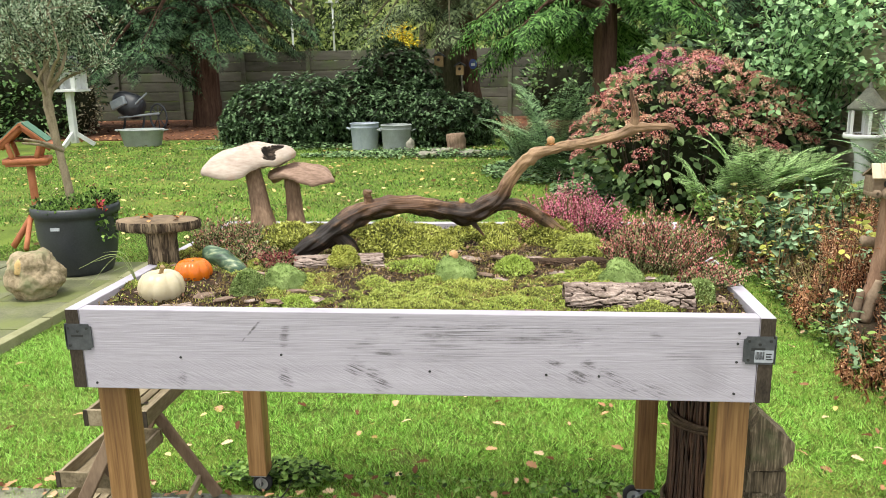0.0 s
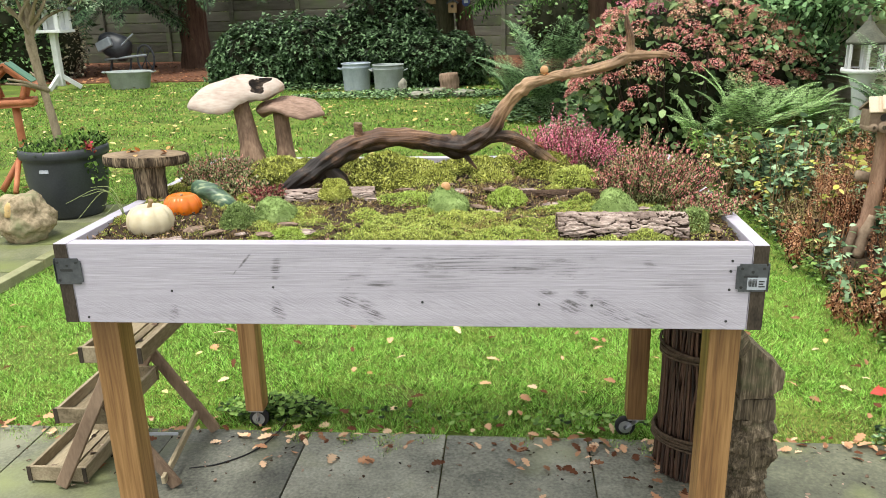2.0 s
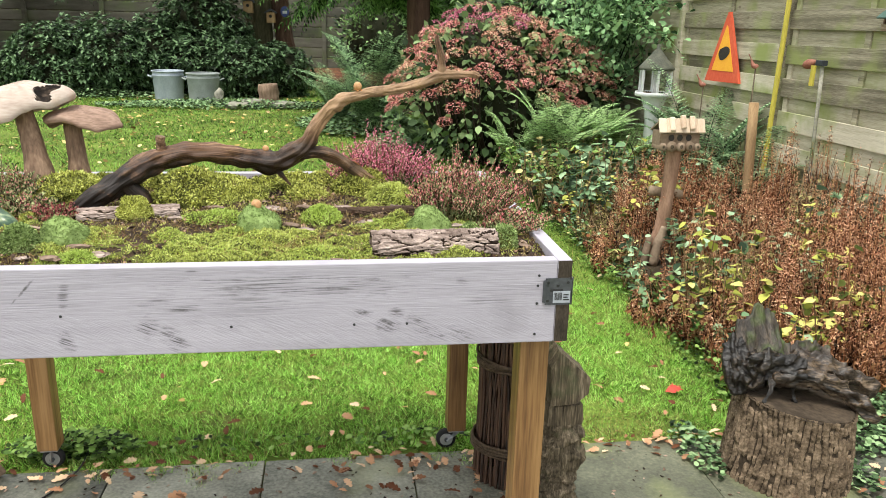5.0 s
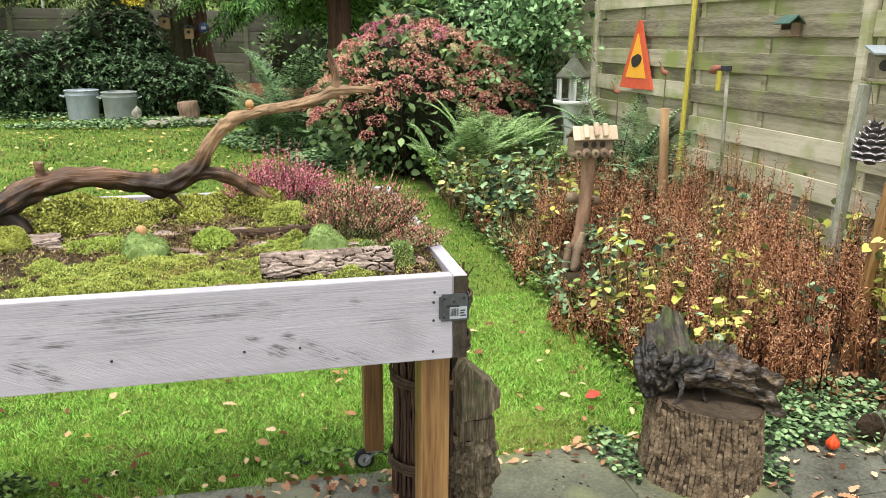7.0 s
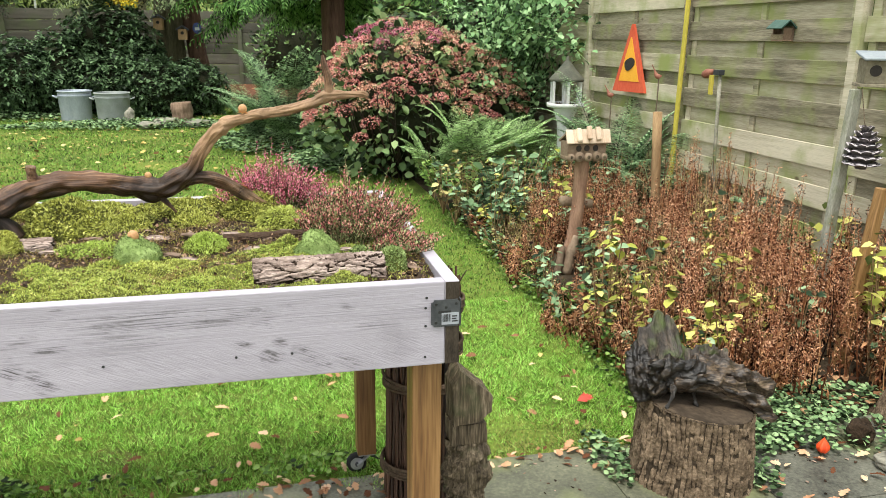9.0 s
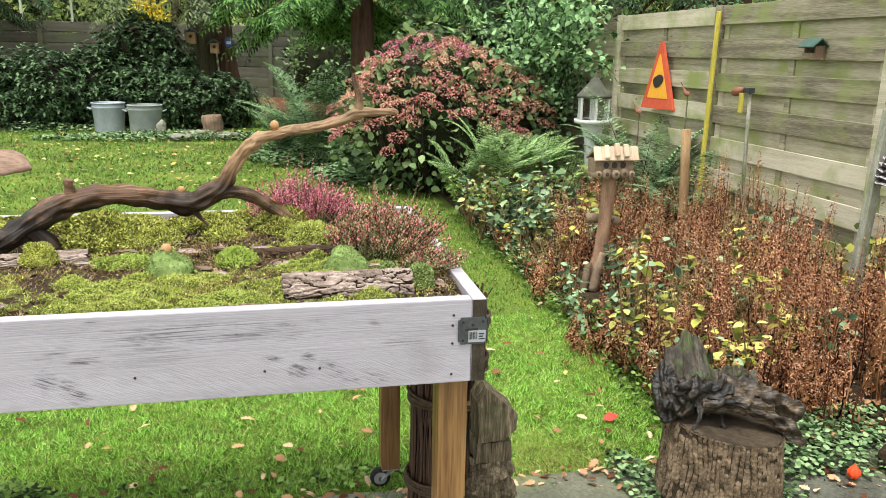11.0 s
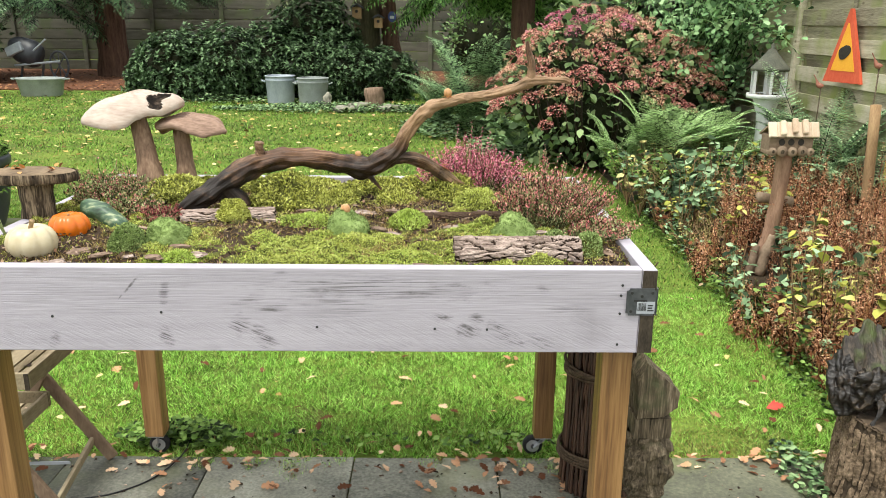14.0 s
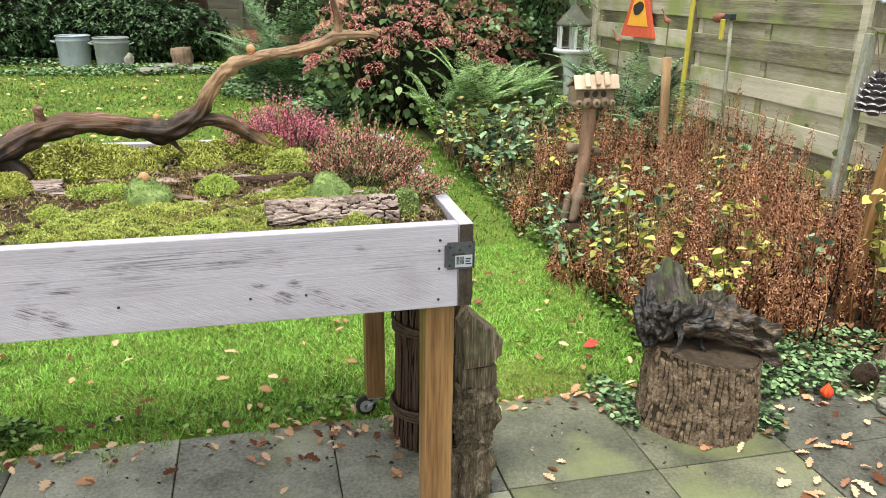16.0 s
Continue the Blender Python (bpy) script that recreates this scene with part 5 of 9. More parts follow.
# ---- things round the planter ----
M_TWIG = material("brown_willow_twigs", (0.012, 0.006, 0.004), (0.1, 0.05, 0.03), scale=10, fine=80, rough=0.6, bump=0.4, vary=0.55)
M_ROPE = material("willow_binding", (0.03, 0.02, 0.013), (0.13, 0.09, 0.06), scale=30, fine=120, rough=0.85, bump=0.6)
M_GREYWOOD = material("grey_weathered_post", (0.016, 0.012, 0.008), (0.27, 0.215, 0.15), mid=(0.1, 0.078, 0.052), scale=9, fine=36, stretch=(6, 6, 0.5), rough=0.9, bump=1.0, dist=0.008, wear=(0.065, 0.07, 0.035), wear_scale=9, wear_at=(0.56, 0.7))
M_CRATE = material("old_crate_wood", (0.11, 0.085, 0.05), (0.4, 0.335, 0.225), mid=(0.25, 0.2, 0.13), scale=6, fine=45, stretch=(3, 0.8, 3), rough=0.85, bump=0.4, vary=0.25)
M_CRATE_DARK = material("brown_crate_leg", (0.1, 0.065, 0.045), (0.27, 0.19, 0.13), scale=6, fine=45, stretch=(3, 3, 0.8), rough=0.85, bump=0.4, vary=0.2)
M_STUMP = material("oak_stump_bark", (0.055, 0.038, 0.025), (0.3, 0.22, 0.15), mid=(0.15, 0.108, 0.072), scale=14, fine=80, stretch=(1.5, 1.5, 1.5), rough=0.95, bump=1.0, dist=0.012, contrast=(0.34, 0.66))
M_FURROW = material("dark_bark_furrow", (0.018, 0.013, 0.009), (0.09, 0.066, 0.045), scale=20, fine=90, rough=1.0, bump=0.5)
M_STUMPTOP = material("stump_sawn_top", (0.02, 0.015, 0.01), (0.11, 0.08, 0.055), scale=9, fine=60, rough=0.9, bump=0.6, wear=(0.03, 0.022, 0.015), wear_scale=6, wear_at=(0.55, 0.7))
M_ROOTPALE = material("worn_root_wood", (0.005, 0.0035, 0.0025), (0.19, 0.135, 0.09), mid=(0.03, 0.02, 0.0135), scale=9, fine=50, stretch=(0.8, 3, 3), rough=0.42, bump=1.0, dist=0.008, contrast=(0.32, 0.66))
M_PLATE = material("mossy_root_plate", (0.004, 0.003, 0.002), (0.13, 0.1, 0.075), mid=(0.03, 0.022, 0.016), scale=14, fine=80, stretch=(2.5, 1, 1), rough=0.6, bump=1.0, dist=0.01, wear=(0.06, 0.085, 0.02), wear_scale=12, wear_at=(0.46, 0.64))
M_ROOT = material("dark_bog_root", (0.003, 0.002, 0.002), (0.085, 0.06, 0.04), mid=(0.011, 0.0075, 0.005), scale=7, fine=40, stretch=(1, 3, 3), rough=0.46, bump=1.0, dist=0.01, contrast=(0.36, 0.72))
M_STONE = material("mossy_stone", (0.12, 0.115, 0.09), (0.4, 0.38, 0.31), scale=7, fine=60, rough=0.9, bump=0.6, wear=(0.12, 0.15, 0.05), wear_scale=5, wear_at=(0.5, 0.65))

def fluted(points, flutes, depth, twist, seed, sides=36, flat=1.0):
    """A twisted root strand with flutes running along it, some of them torn open."""
    line = smooth_line(points, 12)
    n = len(line)
    way = np.gradient(line[:, :3], axis=0)
    way /= np.linalg.norm(way, axis=1)[:, None] + 1e-9
    side = np.cross(way[0], (0.2, 0.9, 0.3))
    verts = []
    for i in range(n):
        side = side - way[i] * np.dot(side, way[i])
        side /= np.linalg.norm(side)
        other = np.cross(way[i], side)
        for k in range(sides):
            a = 2 * math.pi * k / sides
            w = flutes * a + twist * i / n + 2.2 * noise.noise(Vector((math.cos(a) * 1.3 + seed, math.sin(a) * 1.3, i * 0.09)))
            r = line[i, 3] * (1 - depth * (0.5 + 0.5 * math.cos(w)) ** 2 + 0.4 * noise.noise(Vector((math.cos(a) * 1.6 + seed, math.sin(a) * 1.6, i * 0.16))))
            r *= 1 + 0.12 * noise.noise(Vector((math.cos(a) * 7 + seed, math.sin(a) * 7, i * 0.5)))
            verts.append(line[i, :3] + (side * math.cos(a) + other * math.sin(a) * flat) * r)
    faces = [(i * sides + k, i * sides + (k + 1) % sides, (i + 1) * sides + (k + 1) % sides, (i + 1) * sides + k) for i in range(n - 1) for k in range(sides)]
    return np.array(verts), np.array(faces)


bundle = thing("twig_bundle", "upright bundle of brown willow twigs bound with rope", "twig bundle", (0.903, 2.56, 0.014))
for i in range(210):
    a, q = rnd(0, 6.283), rnd(0.86, 1.02) if i < 170 else math.sqrt(rnd(0, 0.7))
    r0, r1, r2 = 0.132 * q, 0.12 * q * rnd(0.97, 1.05), 0.128 * q
    a1, a2 = a + rnd(-0.16, 0.16), a + rnd(-0.2, 0.2)
    h = rnd(0.74, 0.85)
    v, f = limb([(r0 * math.cos(a), r0 * math.sin(a), 0, 0.0055), (r1 * math.cos(a1), r1 * math.sin(a1), h * 0.35, 0.005), (r1 * math.cos(a2), r1 * math.sin(a2), h * 0.68, 0.0048), (r2 * math.cos(a), r2 * math.sin(a), h, rnd(0.002, 0.004))], 5, 3, 0.2, 30, caps=False, seed=i)
    part("twig", mesh_of("twig", v, f, M_TWIG, True), None, bundle)
for z, r in ((0.12, 0.142), (0.44, 0.133), (0.56, 0.133), (0.72, 0.138)):
    ring = []
    for k in range(4):
        ph = rnd(0, 6)
        ring.append(limb([((r + 0.004 * math.sin(3 * a + ph)) * math.cos(a), (r + 0.004 * math.sin(3 * a + ph)) * math.sin(a), z + 0.011 * k + 0.008 * math.sin(a + ph), 0.0055) for a in np.linspace(0, 6.3, 26)], 6, 2, 0.1, 60, caps=False))
    part("binding", mesh_of("binding", *joined(ring), M_ROPE, True), None, bundle, "wound willow binding")
v, f = limb([(0.09, -0.03, 0.72, 0.004), (0.11, -0.05, 0.8, 0.003), (0.135, -0.06, 0.85, 0.002)], 5, 5)
part("loose_twig", mesh_of("loose_twig", v, f, M_ROPE), None, bundle)

totem = thing("carved_post", "weathered grey wooden post with a carved angular head", "post", (0.962, 2.2, 0.014))


def carved(outline, depth, parent, name, label="", jitter=0.004):
    """A block cut to an outline (x, z), its faces hewn uneven and its edges worn."""
    bm = bmesh.new()
    face = bm.faces.new([bm.verts.new((x, -depth, z)) for x, z in outline])
    got = bmesh.ops.extrude_face_region(bm, geom=[face])
    bmesh.ops.translate(bm, verts=[g for g in got["geom"] if isinstance(g, bmesh.types.BMVert)], vec=(0, 2 * depth, 0))
    bmesh.ops.triangulate(bm, faces=[q for q in bm.faces if len(q.verts) > 4])
    bmesh.ops.subdivide_edges(bm, edges=bm.edges[:], cuts=5, use_grid_fill=True)
    for vert in bm.verts:
        p = vert.co
        vert.co += Vector((noise.noise(p * 30), noise.noise(p * 30 + Vector((5, 0, 0))), noise.noise(p * 14 + Vector((0, 5, 0))) * 0.6)) * jitter + Vector((noise.noise(Vector((p.x * 90, p.y * 90, p.z * 9))), 0, 0)) * jitter * 0.6
    part(name, bm, M_GREYWOOD, parent, label)


shaft = fluted([(-0.006, 0, 0, 0.064), (0.0, 0, 0.09, 0.066), (0.0, 0, 0.17, 0.063), (-0.004, 0, 0.195, 0.05), (-0.002, 0, 0.215, 0.054), (0.0, 0, 0.25, 0.062), (0.004, -0.002, 0.31, 0.066), (0.004, 0, 0.37, 0.062), (0.0, 0, 0.415, 0.052)], 7, 0.16, 0.6, 4.0, 56)
part("shaft", mesh_of("shaft", *shaft, M_GREYWOOD, True), None, totem)
carved([(-0.054, 0.41), (-0.054, 0.474), (0.05, 0.478), (0.052, 0.415)], 0.05, totem, "collar")
carved([(-0.05, 0.478), (-0.054, 0.6), (-0.03, 0.652), (0.064, 0.568), (0.064, 0.515), (0.02, 0.486)], 0.056, totem, "head", "wedge-shaped carved top")
carved([(0.02, 0.245), (0.03, 0.33), (0.058, 0.352), (0.066, 0.3), (0.05, 0.22)], 0.03, totem, "carved_flake", "pale split flake")

ladder = thing("plant_ladder", "folding wooden step rack with three empty plant trays", "plant rack", (-1.15, 2.48, 0.014))
for y in (-0.175, 0.195):
    part("leg", bar((-0.155, y, 0.008), (0.115, y, 0.5), 0.044, 0.018, (0, 1, 0), 0.003), M_CRATE_DARK, ladder)
    part("leg", bar((0.255, y + 0.02, 0.008), (0.03, y + 0.02, 0.35), 0.044, 0.018, (0, 1, 0), 0.003), M_CRATE_DARK, ladder)
part("stretcher", bar((0.225, -0.19, 0.05), (0.185, 0.24, 0.085), 0.014, 0.03, (0, 0, 1), 0.002), M_CRATE, ladder)
part("strip", bar((0.0, 0.02, 0.1), (0.19, 0.03, 0.1), 0.006, 0.01, (0, 0, 1)), M_PAPER, ladder, "pale strip between the legs")
for x, z in ((-0.287, 0.008), (-0.146, 0.24), (-0.018, 0.47)):
    t = part("tray", box(x + 0.012, x + 0.082, -0.138, 0.178, z + 0.004, z + 0.012, 0.002), M_CRATE, ladder, "narrow slatted wooden tray")
    for a, b in ((0.09, 0.122), (0.13, 0.196)):
        part("tray_slat", box(x + a, x + b, -0.138, 0.178, z + 0.004, z + 0.012, 0.002), M_CRATE, t)
    for a in (0.0, 0.198):
        part("tray_side", box(x + a, x + a + 0.012, -0.138, 0.178, z, z + 0.054, 0.002), M_CRATE, t)
    for y in (-0.15, 0.178):
        part("tray_end", box(x - 0.003, x + 0.213, y, y + 0.012, z, z + 0.056, 0.002), M_CRATE, t)
    for a in (-0.0045, 0.2):
        part("corner_cap", box(x + a, x + a + 0.0145, -0.1525, -0.1495, z, z + 0.056), M_ENDGRAIN, t, "dark end of the tray's side")
    n = 8
    v, f = scattered(BROAD, np.stack((rnd(x + 0.03, x + 0.17, n), rnd(-0.12, 0.15, n), np.full(n, z + 0.017)), 1), any_way(n, 0.05), rnd(0.02, 0.036, n), rnd(-0.5, 0.5, n))
    sc = part("dry_leaves", mesh_of("dry_leaves", v, f, M_CHIP))
    sc.location = (-1.15, 2.48, 0.014)
    tagged(sc, "dry leaf scraps lying in the plant tray", "leaves", kind="stuff")
cord = thing("cord", "thin black cord lying on the paving", "cord", (-0.9, 2.5, 0.016))
v, f = limb([(0.0, -0.06, 0.0, 0.003), (0.1, -0.03, 0.003, 0.003), (0.2, 0.06, 0.003, 0.003), (0.26, 0.2, 0.01, 0.003), (0.27, 0.3, 0.03, 0.002)], 5, 8)
part("strand", mesh_of("strand", v, f, M_RUBBER, True), None, cord)

stump = thing("tree_stump", "sawn tree stump with furrowed grey-brown bark", "stump", (1.93, 2.475, 0.012))
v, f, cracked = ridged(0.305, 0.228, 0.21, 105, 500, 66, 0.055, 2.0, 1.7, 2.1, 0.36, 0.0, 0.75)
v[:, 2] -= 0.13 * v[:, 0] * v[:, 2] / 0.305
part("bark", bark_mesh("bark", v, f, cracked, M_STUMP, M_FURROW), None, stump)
v, f = spin([(0.206, 0.298), (0.194, 0.305), (0.1, 0.306), (0.001, 0.305)], 48)
v[:, 2] -= 0.13 * v[:, 0]
part("sawn_top", mesh_of("sawn_top", v, f, M_STUMPTOP), None, stump, "grey sawn top")

root = thing("root_wood", "dark gnarled root wood with a mossy hollow on the stump", "driftwood", (1.925, 2.49, 0.323))
root.rotation_euler = (0, 0.1, 0)
def torn_sheet(low, high, thick, seed, jag=0.2, nu=48, nv=22):
    """A wavy sheet of wood between two lines, its upper edge torn."""
    a, b = smooth_line(low, 12), smooth_line(high, 12)
    u = np.linspace(0, 1, nu)
    a = np.stack([np.interp(u, np.linspace(0, 1, len(a)), a[:, k]) for k in range(3)], 1)
    b = np.stack([np.interp(u, np.linspace(0, 1, len(b)), b[:, k]) for k in range(3)], 1)
    verts = []
    for face in (1, -1):
        for j in range(nv):
            q = j / (nv - 1)
            for i in range(nu):
                edge = 1 + jag * noise.noise(Vector((u[i] * 9 + seed, 0, 0))) + 0.6 * jag * noise.noise(Vector((u[i] * 27 + seed, 4, 0)))
                p = a[i] + (b[i] - a[i]) * q * edge
                fold = noise.noise(Vector((u[i] * 7 + seed, q * 1.5, 0))) * 0.022 + noise.noise(Vector((u[i] * 22 + seed, q * 3, 5))) * 0.008
                t = thick * (1 - 0.8 * q * q) * (1 + 0.5 * noise.noise(Vector((u[i] * 14, q * 5, seed + face))))
                verts.append(p + np.array((0.15, -1.0, 0.25)) * (fold + face * t))
    faces = []
    for s in range(2):
        o = s * nu * nv
        for j in range(nv - 1):
            for i in range(nu - 1):
                f = (o + j * nu + i, o + j * nu + i + 1, o + (j + 1) * nu + i + 1, o + (j + 1) * nu + i)
                faces.append(f if s == 0 else f[::-1])
    o, t = nu * nv, (nv - 1) * nu
    for i in range(nu - 1):
        faces.append((t + i, t + i + 1, o + t + i + 1, o + t + i))
    for j in range(nv - 1):
        for e in (0, nu - 1):
            faces.append((j * nu + e, (j + 1) * nu + e, o + (j + 1) * nu + e, o + j * nu + e))
    return np.array(verts), np.array(faces)


# the tall root plate, its mossy face, the torn crest and the limbs
plate_up = torn_sheet([(-0.235, 0.0, 0.015), (-0.17, 0.01, 0.06), (-0.11, 0.02, 0.09), (-0.05, 0.04, 0.1)], [(-0.26, 0.02, 0.1), (-0.235, 0.06, 0.18), (-0.18, 0.1, 0.262), (-0.1, 0.12, 0.28), (-0.05, 0.1, 0.22), (-0.02, 0.06, 0.12)], 0.024, 1.0, 0.25)
part("root_plate", mesh_of("root_plate", *plate_up, M_PLATE, True), None, root, "upright torn root plate")
crest = torn_sheet([(-0.06, 0.05, 0.06), (0.02, 0.03, 0.06), (0.1, 0.02, 0.06), (0.17, 0.0, 0.06)], [(-0.03, 0.07, 0.15), (0.04, 0.06, 0.175), (0.12, 0.05, 0.165), (0.19, 0.01, 0.1)], 0.016, 5.0, 0.35)
part("crest", mesh_of("crest", *crest, M_PLATE, True), None, root, "jagged torn crest")
strands = {False: [], True: []}
for k, (points, flutes, depth, twist, flat) in enumerate((
        ([(-0.21, -0.01, -0.005, 0.03), (-0.22, -0.01, 0.06, 0.034), (-0.215, 0.01, 0.12, 0.026), (-0.22, 0.03, 0.16, 0.016), (-0.215, 0.05, 0.19, 0.006)], 4, 0.5, 2.0, 0.8),
        ([(-0.2, -0.03, 0.03, 0.028), (-0.17, -0.05, 0.1, 0.036), (-0.13, -0.04, 0.13, 0.034), (-0.09, -0.01, 0.12, 0.026), (-0.05, 0.02, 0.12, 0.014)], 5, 0.6, 4.0, 0.9),
        ([(-0.14, -0.05, 0.08, 0.03), (-0.08, -0.06, 0.085, 0.032), (0.0, -0.055, 0.09, 0.034), (0.08, -0.07, 0.075, 0.034), (0.16, -0.1, 0.04, 0.03), (0.215, -0.13, 0.005, 0.026), (0.25, -0.15, -0.03, 0.014)], 3, 0.35, 2.0, 0.9),
        ([(-0.04, 0.02, 0.09, 0.04), (0.04, 0.015, 0.105, 0.048), (0.12, 0.0, 0.1, 0.046), (0.2, -0.02, 0.07, 0.044), (0.265, -0.04, 0.05, 0.04), (0.3, -0.05, 0.04, 0.014)], 3, 0.3, 1.5, 0.75),
        ([(0.02, 0.05, 0.15, 0.012), (0.06, 0.03, 0.13, 0.018), (0.1, 0.0, 0.1, 0.02), (0.17, -0.03, 0.075, 0.016), (0.25, -0.06, 0.05, 0.006)], 3, 0.4, 2.0, 0.8),
        ([(-0.14, -0.07, 0.08, 0.014), (-0.15, -0.09, 0.04, 0.012), (-0.165, -0.1, 0.0, 0.011), (-0.17, -0.1, -0.008, 0.008)], 3, 0.4, 1.0, 1.0),
        ([(-0.05, -0.06, 0.07, 0.012), (-0.045, -0.07, 0.03, 0.009), (-0.03, -0.08, -0.006, 0.007)], 3, 0.4, 1.0, 1.0),
        ([(-0.12, -0.07, 0.11, 0.012), (-0.06, -0.085, 0.1, 0.015), (0.0, -0.085, 0.095, 0.012), (0.06, -0.09, 0.075, 0.01), (0.12, -0.11, 0.05, 0.005)], 3, 0.5, 5.0, 0.9),
        ([(-0.1, -0.03, 0.15, 0.01), (-0.05, -0.05, 0.135, 0.014), (-0.02, -0.06, 0.12, 0.012), (-0.04, -0.075, 0.105, 0.008)], 3, 0.5, 4.0, 1.0),
        ([(-0.235, -0.02, -0.01, 0.02), (-0.25, 0.0, 0.07, 0.03), (-0.25, 0.03, 0.12, 0.026), (-0.245, 0.06, 0.16, 0.018), (-0.235, 0.08, 0.19, 0.006)], 5, 0.5, 3.0, 0.9),
        ([(-0.19, -0.02, 0.1, 0.03), (-0.185, -0.045, 0.13, 0.042), (-0.17, -0.05, 0.15, 0.03), (-0.16, -0.03, 0.17, 0.012)], 5, 0.55, 5.0, 1.0),
        ([(-0.1, -0.05, 0.12, 0.024), (-0.06, -0.05, 0.13, 0.03), (-0.03, -0.03, 0.14, 0.024), (0.0, 0.0, 0.13, 0.014)], 5, 0.6, 6.0, 1.0),
        ([(-0.19, 0.05, 0.0, 0.03), (-0.1, 0.06, 0.02, 0.03), (0.0, 0.05, 0.03, 0.03), (0.1, 0.03, 0.03, 0.02)], 4, 0.5, 2.0, 0.8))):
    sv, sf = fluted([(x, y, z, r * 1.18) for x, y, z, r in points], flutes, depth, twist, k * 3.7, 36, flat)
    ends = []
    for end in (0, len(sv) - 36):
        ends += [(len(sv) + (end > 0), end + q, end + q + 1, end + (q + 2) % 36) for q in range(0, 36, 2)]
    strands[k in (2, 3, 4)].append((np.concatenate((sv, [sv[:36].mean(axis=0), sv[-36:].mean(axis=0)])), np.concatenate((sf, ends))))
knots = bpy.data.textures.new("root_knots", "MUSGRAVE")
knots.musgrave_type, knots.noise_scale, knots.octaves, knots.noise_intensity = "RIDGED_MULTIFRACTAL", 0.06, 3.0, 0.6
for pale, name, mat, label in ((False, "root_mass", M_ROOT, "dark knotted root mass"), (True, "root_limb", M_ROOTPALE, "worn paler root limb")):
    ob = part(name, mesh_of(name, *joined(strands[pale]), mat, True), None, root, label)
    grown = ob.modifiers.new("grown", "REMESH")
    grown.mode, grown.voxel_size, grown.use_smooth_shade = "VOXEL", 0.0045, True
    rough = ob.modifiers.new("rough", "DISPLACE")
    rough.texture, rough.strength, rough.mid_level, rough.texture_coords = knots, 0.016, 0.5, "LOCAL"

M_PHYSALIS = material("orange_red_lantern", (0.7, 0.05, 0.01), (0.85, 0.12, 0.03), scale=20, fine=90, rough=0.5, bump=0.2)
lantern = thing("physalis", "bright orange-red physalis lantern on the paving", "physalis", (2.52, 2.47, 0.02))
v, f = spin([(0.001, 0.07), (0.004, 0.062), (0.014, 0.05), (0.025, 0.034), (0.026, 0.02), (0.018, 0.007), (0.006, 0.001), (0.001, 0)], 36, 6, 0.3)
part("husk", mesh_of("husk", v, f, M_PHYSALIS, True), None, lantern)

piece = thing("tree_stump", "rough bark log stub at the edge of the paving", "stump", (3.04, 2.6, 0.01))
v, f, cracked = furrowed(0.33, 0.13, 0.1, 70, 260, 6.0, 0.15, 0.12, 9.0, 0.08, 4.5, 0.34, 0.4)
v[:, 0] += 0.25 * v[:, 2]
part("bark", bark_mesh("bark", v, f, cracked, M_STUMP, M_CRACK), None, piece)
v, f = spin([(0.098, 0.325), (0.05, 0.33), (0.001, 0.33)], 30)
v[:, 0] += 0.25 * v[:, 2]
part("broken_top", mesh_of("broken_top", v, f, M_STUMPTOP), None, piece)
v, f = limb([(-0.02, -0.05, 0.16, 0.03), (-0.1, -0.1, 0.17, 0.026), (-0.17, -0.14, 0.17, 0.022)], 14, 5, 0.2, 20, 0.2)
part("side_stub", mesh_of("side_stub", v, f, M_STUMP, True), None, piece, "broken side branch")


def stone(x, y, z, a, b, c, seed, name="stone", label="rounded grey mossy stone", mat=None, group="stones"):
    s = thing(name, label, "stone", (x, y, z), group)
    bm = bmesh.new()
    bmesh.ops.create_icosphere(bm, subdivisions=5 if group == "" else 4, radius=1)
    for vert in bm.verts:
        k = 1 + 0.26 * noise.noise(vert.co * 1.5 + Vector((seed, 0, 0))) + 0.09 * noise.noise(vert.co * 3.6 + Vector((seed, 0, 0))) + 0.05 * noise.noise(vert.co * 11 + Vector((seed, 0, 0))) + 0.025 * noise.noise(vert.co * 26)
        vert.co = Vector((vert.co.x * a * k, vert.co.y * b * k, (vert.co.z * k + 0.86) * c))
    part("body", bm, mat or M_STONE, s, smooth=True)
    return s


stone(2.72, 2.32, 0.014, 0.075, 0.06, 0.03, 1)
stone(2.75, 2.3, 0.065, 0.07, 0.06, 0.026, 2)
stone(2.74, 2.31, 0.108, 0.06, 0.05, 0.026, 3)
stone(2.8, 2.2, 0.014, 0.08, 0.07, 0.04, 4)
stone(2.74, 2.52, 0.014, 0.05, 0.05, 0.055, 7, "stone", "dark rounded stone beside the paving", M_PEAT)

# ---- terrace: pot with olive tree, stone, feeder ----
M_POT = material("anthracite_glazed_pot", (0.02, 0.023, 0.028), (0.045, 0.05, 0.058), scale=5, fine=80, rough=0.42, bump=0.06)
M_OLIVEBARK = material("olive_bark", (0.14, 0.11, 0.07), (0.4, 0.32, 0.22), scale=8, fine=60, stretch=(3, 3, 1), rough=0.9, bump=0.6)
M_OLIVELEAF = leaves("olive_leaves", (0.068, 0.121, 0.061), (0.203, 0.284, 0.162), (0.540, 0.621, 0.459), rough=0.5, leafy=0.2)
M_POTGREEN = leaves("pot_greens", (0.05, 0.1, 0.02), (0.13, 0.24, 0.05), (0.25, 0.38, 0.1), rough=0.6)
